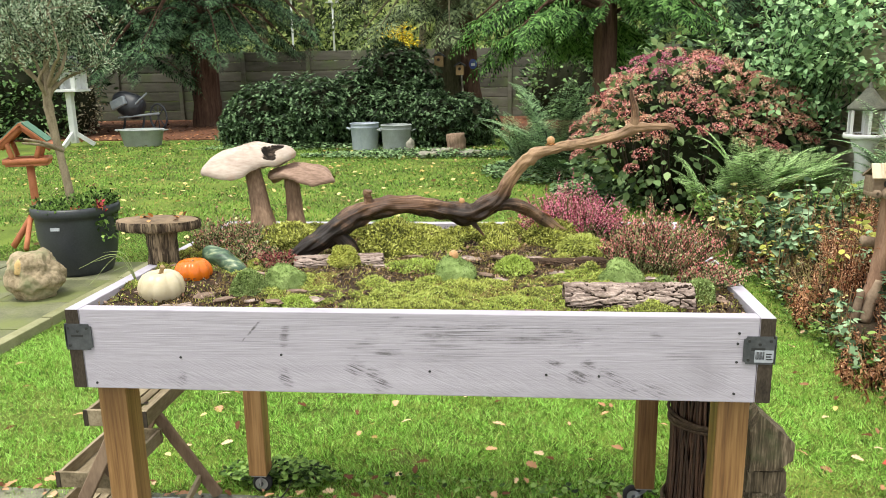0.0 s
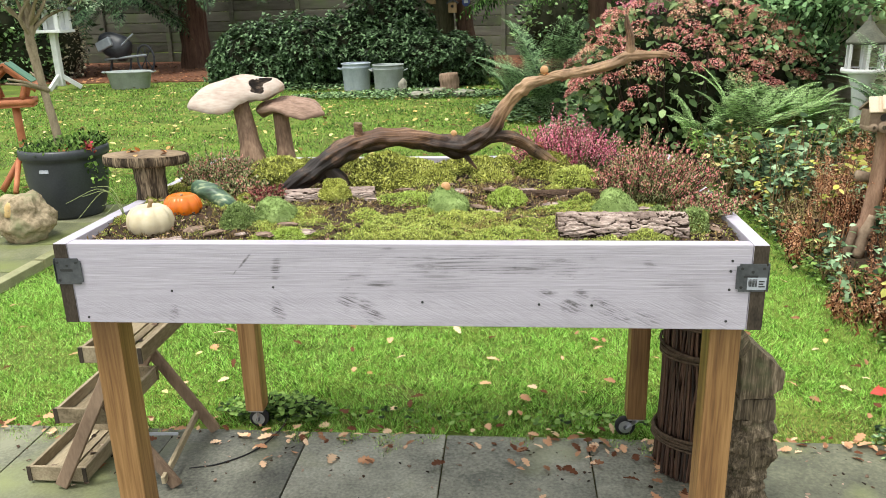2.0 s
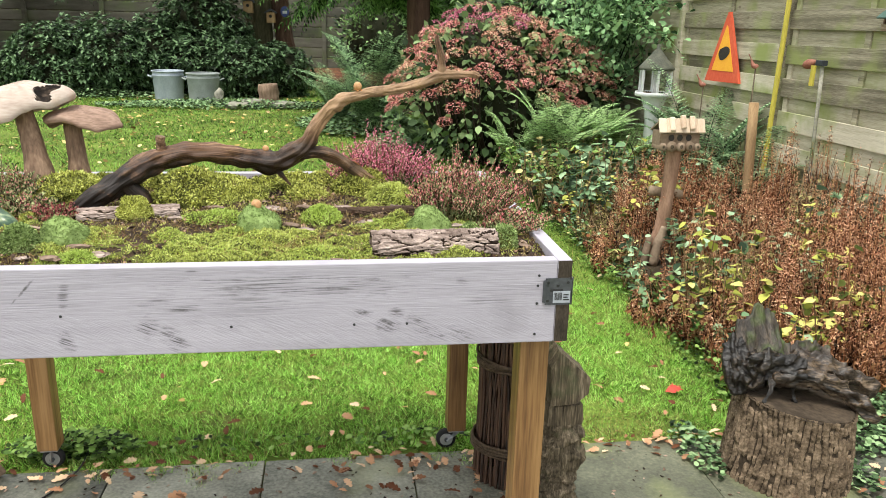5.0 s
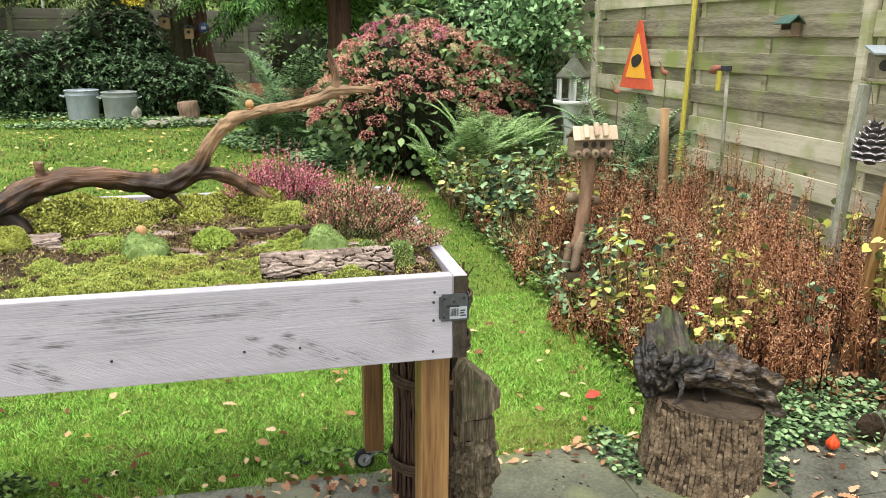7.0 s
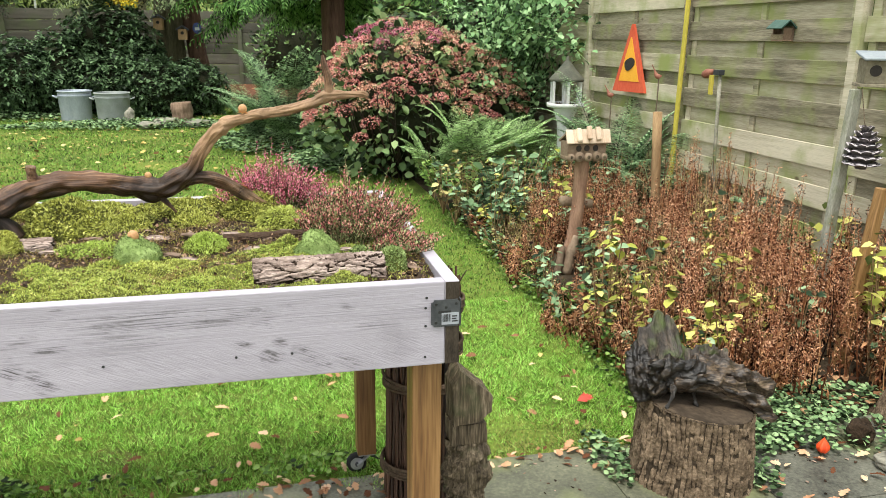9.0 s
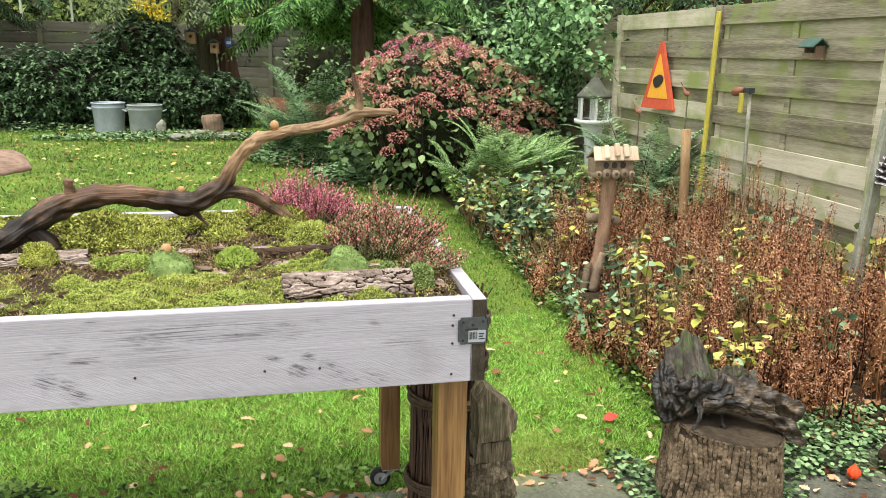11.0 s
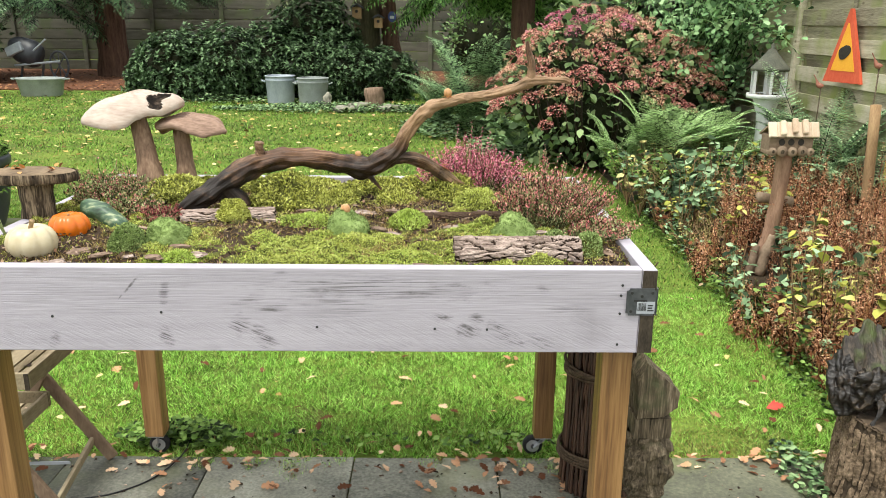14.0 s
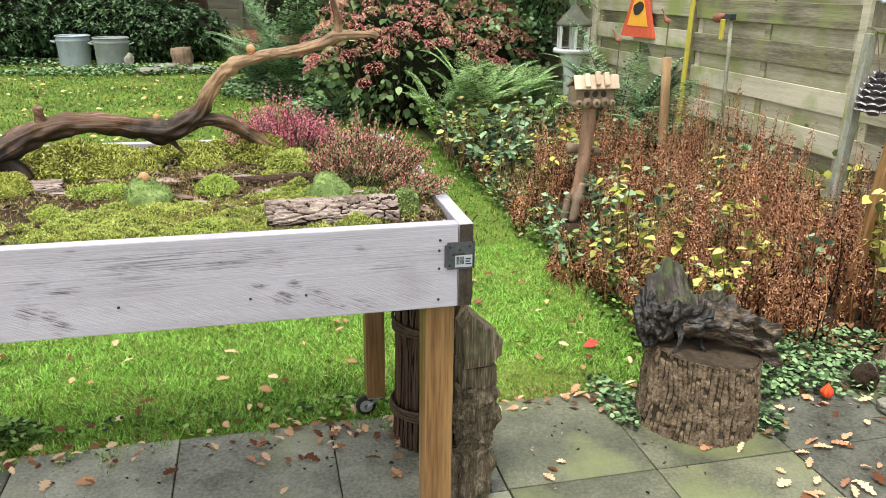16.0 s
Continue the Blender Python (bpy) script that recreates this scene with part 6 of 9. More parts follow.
M_POTRED = leaves("pot_red_flowers", (0.5, 0.03, 0.08), (0.65, 0.07, 0.14), (0.6, 0.25, 0.1), rough=0.6)
PX, PY, PZ = -3.36, 6.02, 0.035
pot = thing("plant_pot", "large round anthracite plant pot on the terrace", "pot", (PX, PY, PZ))
v, f = spin([(0.001, 0.0), (0.27, 0.0), (0.285, 0.02), (0.335, 0.15), (0.365, 0.3), (0.37, 0.42), (0.372, 0.45), (0.392, 0.455), (0.4, 0.475), (0.4, 0.505), (0.39, 0.525), (0.365, 0.525), (0.35, 0.5), (0.345, 0.44), (0.001, 0.44)], 56)
v[:, :2] *= 0.85
v[:, 2] *= 1.07
part("vessel", mesh_of("vessel", v, f, M_POT, True), None, pot)
bm = box(-0.036, 0.036, -0.004, 0.0, -0.013, 0.013)
st = part("sticker", bm, M_PAPER, pot, "small white label")
st.matrix_local = pose(-0.0, -0.318, 0.41, -6, 0, 4)
v, f = spin([(0.001, 0.49), (0.292, 0.485)], 30)
part("compost", mesh_of("compost", v, f, M_PEAT), None, pot)

greens = thing("underplanting", "green trailing plants with red flowers in the pot", "plants", (PX, PY, PZ + 0.485))
n = 2600
a, q = rnd(0, 6.28, n), np.sqrt(rnd(0, 1, n)) * 0.33
spots = np.stack((np.cos(a) * q, np.sin(a) * q, 0.02 + np.abs(RNG.normal(0, 0.04, n)) + 0.08 * (np.cos(a) > 0.3) * rnd(0, 1, n)), 1)
v, f = scattered(LEAF, spots, any_way(n, 0.8), rnd(0.018, 0.045, n), rnd(0, 6.28, n))
part("foliage", mesh_of("foliage", v, f, M_POTGREEN), None, greens)
n = 90
spots = np.stack((rnd(0.27, 0.34, n), rnd(-0.2, 0.1, n), -rnd(0.0, 0.18, n)), 1)
v, f = scattered(LEAF, spots, any_way(n, -0.3), rnd(0.03, 0.06, n), rnd(0, 6.28, n))
part("trailing_shoot", mesh_of("trailing_shoot", v, f, M_POTGREEN), None, greens)
n = 70
spots = np.concatenate((RNG.normal((0.3, -0.14, 0.08), 0.02, (50, 3)), RNG.normal((0.12, -0.2, 0.07), 0.02, (20, 3))))
v, f = scattered(LEAF, spots, any_way(n, 0.4), rnd(0.02, 0.035, n), rnd(0, 6.28, n), 1.6)
part("blossom", mesh_of("blossom", v, f, M_POTRED), None, greens, "small red flowers")

olive = thing("olive_tree", "small olive tree with a pale trunk growing in the pot", "tree", (PX, PY, PZ + 0.45))
pieces = [limb([(-0.02, 0, 0, 0.036), (-0.04, 0, 0.25, 0.032), (-0.085, 0, 0.58, 0.031), (-0.115, 0.0, 0.82, 0.035), (-0.12, 0.0, 0.98, 0.036), (-0.1, 0, 1.12, 0.027), (-0.08, 0, 1.5, 0.014)], 14, 6, 0.18, 14, 0.12)]
tips = []
for i in range(9):
    a = 2 * math.pi * i / 9 + rnd(-0.3, 0.3)
    r, z0 = rnd(0.22, 0.45), rnd(0.86, 1.1)
    p0 = np.array((-0.115, 0, z0 - 0.02))
    p2 = np.array((-0.055 + r * math.cos(a), r * math.sin(a), z0 + rnd(0.3, 0.85)))
    p1 = p0 + (p2 - p0) * np.array((0.45, 0.45, 0.3))
    pieces.append(limb([(*p0, 0.018), (*(p1 + RNG.normal(0, 0.03, 3)), 0.013), (*(0.5 * p1 + 0.5 * p2 + RNG.normal(0, 0.06, 3)), 0.009), (*p2, 0.004)], 7, 5, 0.15, 14, seed=i))
    for k in range(15):
        u = rnd(0.15, 1.0)
        b = p1 * (1 - u) + p2 * u
        e = b + np.array((rnd(-0.25, 0.25), rnd(-0.25, 0.25), rnd(-0.08, 0.35)))
        pieces.append(limb([(*b, 0.006), (*((b + e) / 2), 0.004), (*e, 0.002)], 4, 3, caps=False))
        tips.append((b, e))
for k in range(4):
    a = rnd(2.4, 4.2)
    p2 = np.array((-0.055 + 0.28 * math.cos(a), 0.28 * math.sin(a), 0.62 + rnd(0, 0.1)))
    pieces.append(limb([(-0.045, 0, 0.55, 0.018), (*(p2 * 0.5 + np.array((-0.025, 0, 0.29))), 0.013), (*p2, 0.007)], 7, 4, 0.15, 14, seed=k + 20))
part("trunk", mesh_of("trunk", *joined(pieces), M_OLIVEBARK, True), None, olive)
spots, ways = [], []
for b, e in tips:
    m = 95
    u = rnd(0.1, 1.1, m)[:, None]
    spots.append(b * (1 - u) + e * u + RNG.normal(0, 0.035, (m, 3)))
    ways.append((e - b)[None] * 2 + RNG.normal(0, 0.5, (m, 3)))
s, w = np.concatenate(spots), np.concatenate(ways)
v, f = scattered(LEAF, s, w, rnd(0.022, 0.046, len(s)), rnd(0, 6.28, len(s)), 0.6)
part("crown", mesh_of("crown", v, f, M_OLIVELEAF), None, olive)

M_GOOSE = material("lichened_boulder", (0.13, 0.098, 0.055), (0.5, 0.4, 0.27), scale=6, fine=50, rough=0.95, bump=1.0, dist=0.01, wear=(0.2, 0.2, 0.11), wear_scale=7, wear_at=(0.5, 0.66))
rock = stone(-3.29, 5.26, 0.035, 0.205, 0.19, 0.185, 12.3, "boulder", "round yellowish-grey boulder with lichen on the terrace", M_GOOSE, "")
M_OCHRE = material("ochre_knob", (0.34, 0.22, 0.08), (0.54, 0.39, 0.19), scale=14, fine=70, rough=0.9, bump=0.5)
v, f = limb([(0.0, -0.1, 0.285, 0.04), (-0.005, -0.13, 0.25, 0.045), (-0.008, -0.15, 0.2, 0.03)], 14, 5, 0.25, 14)
part("knob", mesh_of("knob", v, f, M_OCHRE, True), None, rock, "ochre knob on top of the boulder")

M_REDWOOD = material("red_brown_stained_wood", (0.3, 0.09, 0.035), (0.55, 0.2, 0.09), scale=6, fine=40, stretch=(2, 2, 2), rough=0.6, bump=0.2, vary=0.15)
M_FELT = material("green_roof_felt", (0.07, 0.16, 0.11), (0.14, 0.25, 0.18), scale=20, fine=150, rough=0.9, bump=0.3)
feeder = thing("bird_feeder", "red-brown wooden bird feeder house with green roof on a post", "bird feeder", (-4.38, 7.0, 0.0), rz=24)
feeder.scale = (0.78, 0.78, 0.98)


def pole(name, a, b, r, mat, parent, label="", sides=12):
    v, f = limb([(*a, r), (*((np.array(a) + np.array(b)) / 2), r), (*b, r)], sides, 2)
    return part(name, mesh_of(name, v, f, mat, True), None, parent, label)


pole("post", (0.03, 0, 0.12), (0.02, 0, 0.82), 0.045, M_REDWOOD, feeder)
pole("foot", (-0.28, -0.05, 0.03), (0.05, 0, 0.42), 0.035, M_REDWOOD, feeder)
pole("foot", (0.12, -0.3, 0.03), (0.0, 0, 0.4), 0.035, M_REDWOOD, feeder)
pole("foot", (-0.05, -0.05, 0.3), (-0.1, -0.28, 0.03), 0.03, M_REDWOOD, feeder)
part("tray", box(-0.22, 0.24, -0.17, 0.17, 0.82, 0.845, 0.004), M_REDWOOD, feeder)
for y in (-0.175, 0.175):
    pole("tray_rail", (-0.24, y, 0.87), (0.25, y, 0.87), 0.028, M_REDWOOD, feeder)
for x in (-0.225, 0.235):
    pole("tray_rail", (x, -0.17, 0.875), (x, 0.17, 0.875), 0.022, M_REDWOOD, feeder)
for y in (-0.17, 0.17):
    pole("strut", (-0.13, y, 0.9), (-0.17, y, 1.04), 0.03, M_REDWOOD, feeder)
    pole("strut", (0.13, y, 0.9), (0.19, y, 1.04), 0.03, M_REDWOOD, feeder)
    pole("gable_bar", (0.0, y, 1.2), (-0.3, y, 0.98), 0.032, M_REDWOOD, feeder)
    pole("gable_bar", (0.0, y, 1.2), (0.3, y, 0.98), 0.032, M_REDWOOD, feeder)
for s in (-1, 1):
    roof = part("roof", bar((0, 0, 1.225), (s * 0.3, 0, 1.01), 0.46, 0.02, (0, 0, 1)), M_REDWOOD, feeder)
    part("roof_felt", bar((s * 0.02, 0, 1.232), (s * 0.27, 0, 1.052), 0.4, 0.012, (0, 0, 1)), M_FELT, roof, "green roofing felt")

# ---- far side of the lawn ----
M_ZINC = material("old_zinc", (0.24, 0.28, 0.33), (0.46, 0.51, 0.57), scale=5, fine=60, stretch=(1, 1, 0.5), rough=0.6, bump=0.15, metal=0.1)
M_ZINC_GREEN = material("algae_stained_zinc", (0.2, 0.22, 0.21), (0.36, 0.39, 0.38), scale=5, fine=60, rough=0.7, bump=0.2, metal=0.05)


def zinc_bin(x, y, r, h, mat, label):
    b = thing("zinc_bin", label, "bin", (x, y, 0), "zinc bins")
    v, f = spin([(0.001, 0.0), (r * 0.88, 0.0), (r * 0.9, 0.03), (r * 0.97, h * 0.82), (r * 1.0, h * 0.84), (r * 1.0, h * 0.87), (r * 0.97, h * 0.89), (r * 0.985, h * 0.98), (r * 1.02, h), (r * 0.96, h), (r * 0.94, h * 0.9), (r * 0.9, h * 0.4), (0.001, h * 0.4)], 40)
    part("barrel", mesh_of("barrel", v, f, mat, True), None, b)
    v, f = spin([(r * 1.005, h * 0.97), (r * 1.04, h * 0.985), (r * 1.04, h * 1.005), (r * 1.0, h * 1.015), (r * 0.95, h * 1.0)], 40)
    part("rim", mesh_of("rim", v, f, mat, True), None, b)
    for s in (-1, 1):
        v, f = limb([(s * r, -0.07, h * 0.78, 0.012), (s * (r + 0.07), -0.05, h * 0.83, 0.012), (s * (r + 0.07), 0.05, h * 0.83, 0.012), (s * r, 0.07, h * 0.78, 0.012)], 8, 5)
        part("handle", mesh_of("handle", v, f, mat, True), None, b)


zinc_bin(-2.94, 16.2, 0.3, 0.56, M_ZINC, "blue-grey zinc bin before the shrubs")
zinc_bin(-2.2, 15.75, 0.31, 0.55, M_ZINC_GREEN, "green-stained zinc bin with side handles")
far_stump = thing("tree_stump", "short bark-covered stump at the lawn's far edge", "stump", (-0.93, 15.3, 0))
v, f = limb([(0.02, 0, 0, 0.22), (0, 0, 0.1, 0.19), (-0.02, 0, 0.4, 0.18)], 24, 8, 0.12, 9, 0.25)
part("bark", mesh_of("bark", v, f, material("reddish_stump_bark", (0.12, 0.075, 0.05), (0.36, 0.25, 0.18), scale=8, fine=50, stretch=(3, 3, 0.7), rough=0.95, bump=1.0, dist=0.02), True), None, far_stump)
stone(-1.85, 15.25, 0, 0.09, 0.08, 0.16, 22, "garden_ornament", "small weathered stone garden ornament", M_STONE, "garden ornaments")
stone(-1.45, 14.6, 0, 0.2, 0.15, 0.07, 24)
stone(-1.2, 14.9, 0, 0.22, 0.15, 0.09, 25)
stone(-0.6, 14.8, 0, 0.25, 0.18, 0.07, 27)
tub = thing("zinc_tub", "oval grey zinc wash tub on the lawn", "tub", (-8.5, 17.5, 0))
v, f = spin([(0.001, 0.0), (0.44, 0.0), (0.46, 0.02), (0.54, 0.36), (0.565, 0.37), (0.57, 0.39), (0.55, 0.4), (0.52, 0.385), (0.5, 0.3), (0.001, 0.28)], 44)
v[:, :2] *= 0.95
v[:, 1] *= 0.7
part("basin", mesh_of("basin", v, f, M_ZINC_GREEN, True), None, tub)
for s in (-1, 1):
    v, f = limb([(s * 0.54, -0.08, 0.36, 0.014), (s * 0.62, -0.05, 0.38, 0.014), (s * 0.62, 0.05, 0.38, 0.014), (s * 0.54, 0.08, 0.36, 0.014)], 8, 5)
    part("handle", mesh_of("handle", v, f, M_ZINC_GREEN, True), None, tub)
M_BARROW = material("dark_barrow_paint", (0.012, 0.015, 0.02), (0.05, 0.055, 0.065), scale=6, fine=60, rough=0.45, bump=0.15)
M_PALE = material("pale_grey_lining", (0.2, 0.23, 0.26), (0.32, 0.36, 0.38), scale=6, fine=60, rough=0.6, bump=0.1)
barrow = thing("wheelbarrow", "dark wheelbarrow tipped against garden tools", "wheelbarrow", (-10.42, 21.2, 0.02))
barrow.scale = (0.8, 0.8, 0.9)
v, f = limb([(-0.85, 0, 0.95, 0.1), (-0.6, 0, 0.98, 0.34), (-0.1, 0, 0.82, 0.4), (0.15, 0, 0.72, 0.3)], 18, 6, 0.08, 3)
part("tub", mesh_of("tub", v, f, M_BARROW, True), None, barrow)
part("lining", bar((-0.75, -0.34, 0.86), (-0.2, -0.42, 1.06), 0.16, 0.28, (0, 0, 1), 0.03), M_PALE, barrow)
pole("handle", (-0.2, -0.3, 0.7), (0.55, -0.3, 1.25), 0.03, M_PALE, barrow, "pale long handle")
pole("shaft", (-0.6, -0.25, 0.5), (0.9, -0.25, 0.62), 0.035, M_PALE, barrow)
for x in (-0.6, 0.1):
    pole("prop", (x, 0, 0.0), (x + 0.15, 0, 0.6), 0.04, M_BARROW, barrow)
v, f = limb([(0.75 + 0.3 * math.cos(a), 0, 0.5 + 0.4 * math.sin(a), 0.035) for a in np.linspace(0, 6.28, 20)], 8, 2)
part("wheel", mesh_of("wheel", v, f, M_BARROW, True), None, barrow)
for x in (0.5, 0.75, 1.0):
    pole("spoke", (x, 0.0, 0.15), (1.5 - x, 0.0, 0.85), 0.02, M_BARROW, barrow)
M_WHITEPAINT = material("white_outdoor_paint", (0.5, 0.51, 0.5), (0.68, 0.69, 0.68), scale=5, fine=60, rough=0.55, bump=0.15, wear=(0.35, 0.38, 0.32), wear_scale=6, wear_at=(0.62, 0.75))
stand = thing("bird_table", "white wooden bird table on a splayed foot", "bird feeder", (-10.05, 17.3, 0), "white bird tables")
part("post", bar((0, 0, 0.1), (0, 0, 1.28), 0.14, 0.14, (0, 1, 0), 0.01), M_WHITEPAINT, stand)
for a in (0.4, 2.5, 4.6):
    part("foot", bar((0.42 * math.cos(a), 0.42 * math.sin(a), 0.05), (0, 0, 0.36), 0.07, 0.1, (0, 0, 1), 0.006), M_WHITEPAINT, stand)
part("tray", box(-0.36, 0.36, -0.3, 0.3, 1.28, 1.34, 0.01), M_WHITEPAINT, stand)
for x in (-0.27, 0.27):
    for y in (-0.22, 0.22):
        part("upright", box(x - 0.05, x + 0.05, y - 0.05, y + 0.05, 1.34, 1.78, 0.005), M_WHITEPAINT, stand)
part("back_panel", box(-0.2, 0.2, 0.19, 0.21, 1.34, 1.74), M_WHITEPAINT, stand)
for s in (-1, 1):
    part("roof", bar((0, 0, 2.08), (s * 0.42, 0, 1.76), 0.7, 0.03, (0, 0, 1)), M_BARROW, stand)

# ---- things along the side fence ----
M_ROOFGREY = material("lichened_roof_shingle", (0.05, 0.055, 0.045), (0.17, 0.17, 0.13), scale=9, fine=80, rough=0.9, bump=0.5)
table = thing("bird_table", "white octagonal bird table with grey roof on a tapered pedestal", "bird feeder", (3.53, 7.75, 0.03), "white bird tables")
table.scale = (0.88, 0.88, 0.96)
v, f = spin([(0.001, 0), (0.2, 0), (0.2, 0.04), (0.1, 0.1), (0.085, 0.3), (0.085, 0.66), (0.1, 0.78), (0.155, 0.92), (0.155, 0.93), (0.001, 0.93)], 8)
part("pedestal", mesh_of("pedestal", v, f, M_WHITEPAINT), None, table)
v, f = spin([(0.001, 0.93), (0.225, 0.93), (0.235, 0.945), (0.235, 0.975), (0.22, 0.975), (0.21, 0.955), (0.001, 0.955)], 8)
part("tray", mesh_of("tray", v, f, M_WHITEPAINT), None, table)
for k in range(6):
    a = math.pi / 3 * k + 0.3
    c, s = 0.18 * math.cos(a), 0.18 * math.sin(a)
    part("pillar", box(c - 0.013, c + 0.013, s - 0.013, s + 0.013, 0.955, 1.22, 0.004), M_WHITEPAINT, table)
part("feed_box", box(-0.03, 0.03, -0.03, 0.03, 0.955, 1.2, 0.004), M_WHITEPAINT, table)
v, f = spin([(0.001, 1.2), (0.2, 1.2), (0.22, 1.215), (0.215, 1.232), (0.11, 1.33), (0.04, 1.41), (0.02, 1.415), (0.02, 1.46), (0.001, 1.47)], 8)
part("roof", mesh_of("roof", v, f, M_ROOFGREY), None, table, "grey lichened conical roof")
n = 120
v, f = scattered(CHIP, np.stack((rnd(-0.15, 0.15, n), rnd(-0.15, 0.15, n), np.full(n, 0.96)), 1), any_way(n), rnd(0.01, 0.025, n))
part("seed", mesh_of("seed", v, f, M_CHIP), None, table)

M_SIGNRED = material("faded_red_paint", (0.5, 0.06, 0.025), (0.66, 0.13, 0.06), scale=5, fine=50, stretch=(1, 1, 0.5), rough=0.6, bump=0.15)
M_SIGNYELLOW = material("orange_yellow_paint", (0.72, 0.3, 0.02), (0.82, 0.42, 0.04), scale=6, fine=60, rough=0.6, bump=0.1)
# black of the sign's mark, and of flat discs painted as dark holes
M_MARKHOLE = material("black_mark_and_hole", (0.02, 0.02, 0.02), (0.06, 0.05, 0.04), rough=0.7)
sign = thing("warning_sign", "narrow triangular red wooden sign with a yellow field", "sign", (3.9, 7.1, 1.12), rz=-78)


def wedge(w, h, t, y):
    bm = bmesh.new()
    a = [bm.verts.new(p) for p in ((-w, y, 0), (w, y, 0), (w * 0.04, y, h), (-w * 0.04, y, h))]
    face = bm.faces.new(a)
    got = bmesh.ops.extrude_face_region(bm, geom=[face])
    bmesh.ops.translate(bm, verts=[g for g in got["geom"] if isinstance(g, bmesh.types.BMVert)], vec=(0, t, 0))
    return bm


part("board", wedge(0.24, 0.63, 0.03, 0.0), M_SIGNRED, sign)
part("field", moved(wedge(0.15, 0.41, 0.004, -0.004), 0, 0, 0.1), M_SIGNYELLOW, sign, "yellow field of the sign")
bm = bmesh.new()
ring = [(0.06 * (1 + 0.25 * math.sin(2 * a + 0.8) + 0.12 * math.sin(3 * a)) * math.cos(a), 0.068 * (1 + 0.2 * math.sin(2 * a + 0.8)) * math.sin(a)) for a in np.linspace(0, 6.2832, 25)[:-1]]
face = bm.faces.new([bm.verts.new((x, -0.009, z + 0.26)) for x, z in ring])
got = bmesh.ops.extrude_face_region(bm, geom=[face])
bmesh.ops.translate(bm, verts=[g for g in got["geom"] if isinstance(g, bmesh.types.BMVert)], vec=(0, 0.0045, 0))
part("mark", bm, M_MARKHOLE, sign, "black mark on the yellow field")
part("hanger", box(-0.02, 0.02, 0.03, 0.16, 0.3, 0.34), M_GREYWOOD, sign)
M_YELLOW = material("yellow_painted_lath", (0.3, 0.27, 0.05), (0.62, 0.5, 0.08), scale=7, fine=50, stretch=(3, 3, 0.5), rough=0.75, bump=0.3)
lath = thing("yellow_lath", "yellow painted lath leaning on the fence", "lath", (3.85, 6.12, 0.03))
part("lath", bar((-0.0, -0.02, 0), (0.085, 0.08, 1.95), 0.05, 0.022, (1, 0, 0), 0.004), M_YELLOW, lath)
stake = thing("wooden_stake", "round brown wooden stake in the bed", "stake", (3.44, 5.6, 0))
pole("stake", (0.03, 0, 0), (-0.035, 0, 1.07), 0.036, material("brown_stake_wood", (0.2, 0.12, 0.06), (0.42, 0.28, 0.15), scale=6, fine=40, stretch=(5, 5, 0.7), rough=0.8, bump=0.4), stake)
M_BIRDRED = material("rust_red_ornament", (0.16, 0.045, 0.03), (0.36, 0.15, 0.095), scale=12, fine=60, rough=0.6)


def ornament(x, y, z, foot_z, r, turn):
    """A plain egg-shaped garden ornament on a rod."""
    o = thing("garden_ornament", "small rust-red garden ornament on a thin rod", "ornament", (x, y, 0.03), "garden ornaments")
    pole("rod", (0, 0, foot_z), (0, 0, z), 0.006, M_GREYWOOD, o)
    c, s = math.cos(turn), math.sin(turn)
    v, f = limb([(-0.5 * r * c, -0.5 * r * s, z, 0.02), (0, 0, z + 0.01, r), (r * c, r * s, z + 0.02, r * 0.9), (2 * r * c, 2 * r * s, z + 0.07, r * 0.25), (3 * r * c, 3 * r * s, z + 0.11, r * 0.2)], 12, 5)
    part("body", mesh_of("body", v, f, M_BIRDRED, True), None, o)


ornament(3.78, 7.2, 1.04, 0, 0.024, 2.6)
ornament(3.8, 6.34, 1.26, 0, 0.022, 2.6)
pl = thing("metal_rod", "pale metal rod with a hook and yellow tag", "rod", (3.88, 5.5, 0.0))
pole("rod", (-0.04, -0.1, 0), (0.0, 0.05, 1.36), 0.014, M_STONE, pl)
part("hook", box(-0.03, 0.02, 0.02, 0.1, 1.35, 1.39, 0.004), M_BARROW, pl)
part("tag", box(-0.05, -0.04, 0.06, 0.115, 1.2, 1.35, 0.003), M_YELLOW, pl, "yellow-green tag")
v, f = limb([(-0.02, 0.1, 1.38, 0.012), (-0.03, 0.16, 1.36, 0.036), (-0.03, 0.21, 1.35, 0.03), (-0.02, 0.24, 1.35, 0.008)], 12, 5)
part("knob", mesh_of("knob", v, f, M_BIRDRED, True), None, pl)

house = thing("nest_box", "small wooden nest box with green roof on the fence", "nest box", (3.965, 4.93, 1.585))
M_GREENROOF = material("dark_green_roof", (0.02, 0.06, 0.045), (0.06, 0.12, 0.095), scale=8, fine=60, rough=0.6, bump=0.2)
house.scale = (0.68, 0.68, 0.74)
part("back", box(-0.015, 0.008, -0.09, 0.09, 0.03, 0.2, 0.003), M_CRATE_DARK, house)
part("floor", box(-0.12, -0.016, -0.09, 0.09, 0.03, 0.045, 0.003), M_CRATE_DARK, house)
part("front_rail", box(-0.125, -0.112, -0.09, 0.09, 0.046, 0.09, 0.003), M_CRATE, house)
for y in (-0.08, 0.08):
    part("side", box(-0.11, -0.016, y - 0.008, y + 0.008, 0.046, 0.15, 0.002), M_CRATE_DARK, house)
for s in (-1, 1):
    part("roof", bar((-0.07, 0, 0.215), (-0.07 + s * 0.095, 0, 0.14), 0.24, 0.012, (0, 0, 1)), M_GREENROOF, house, "dark green pitched roof")
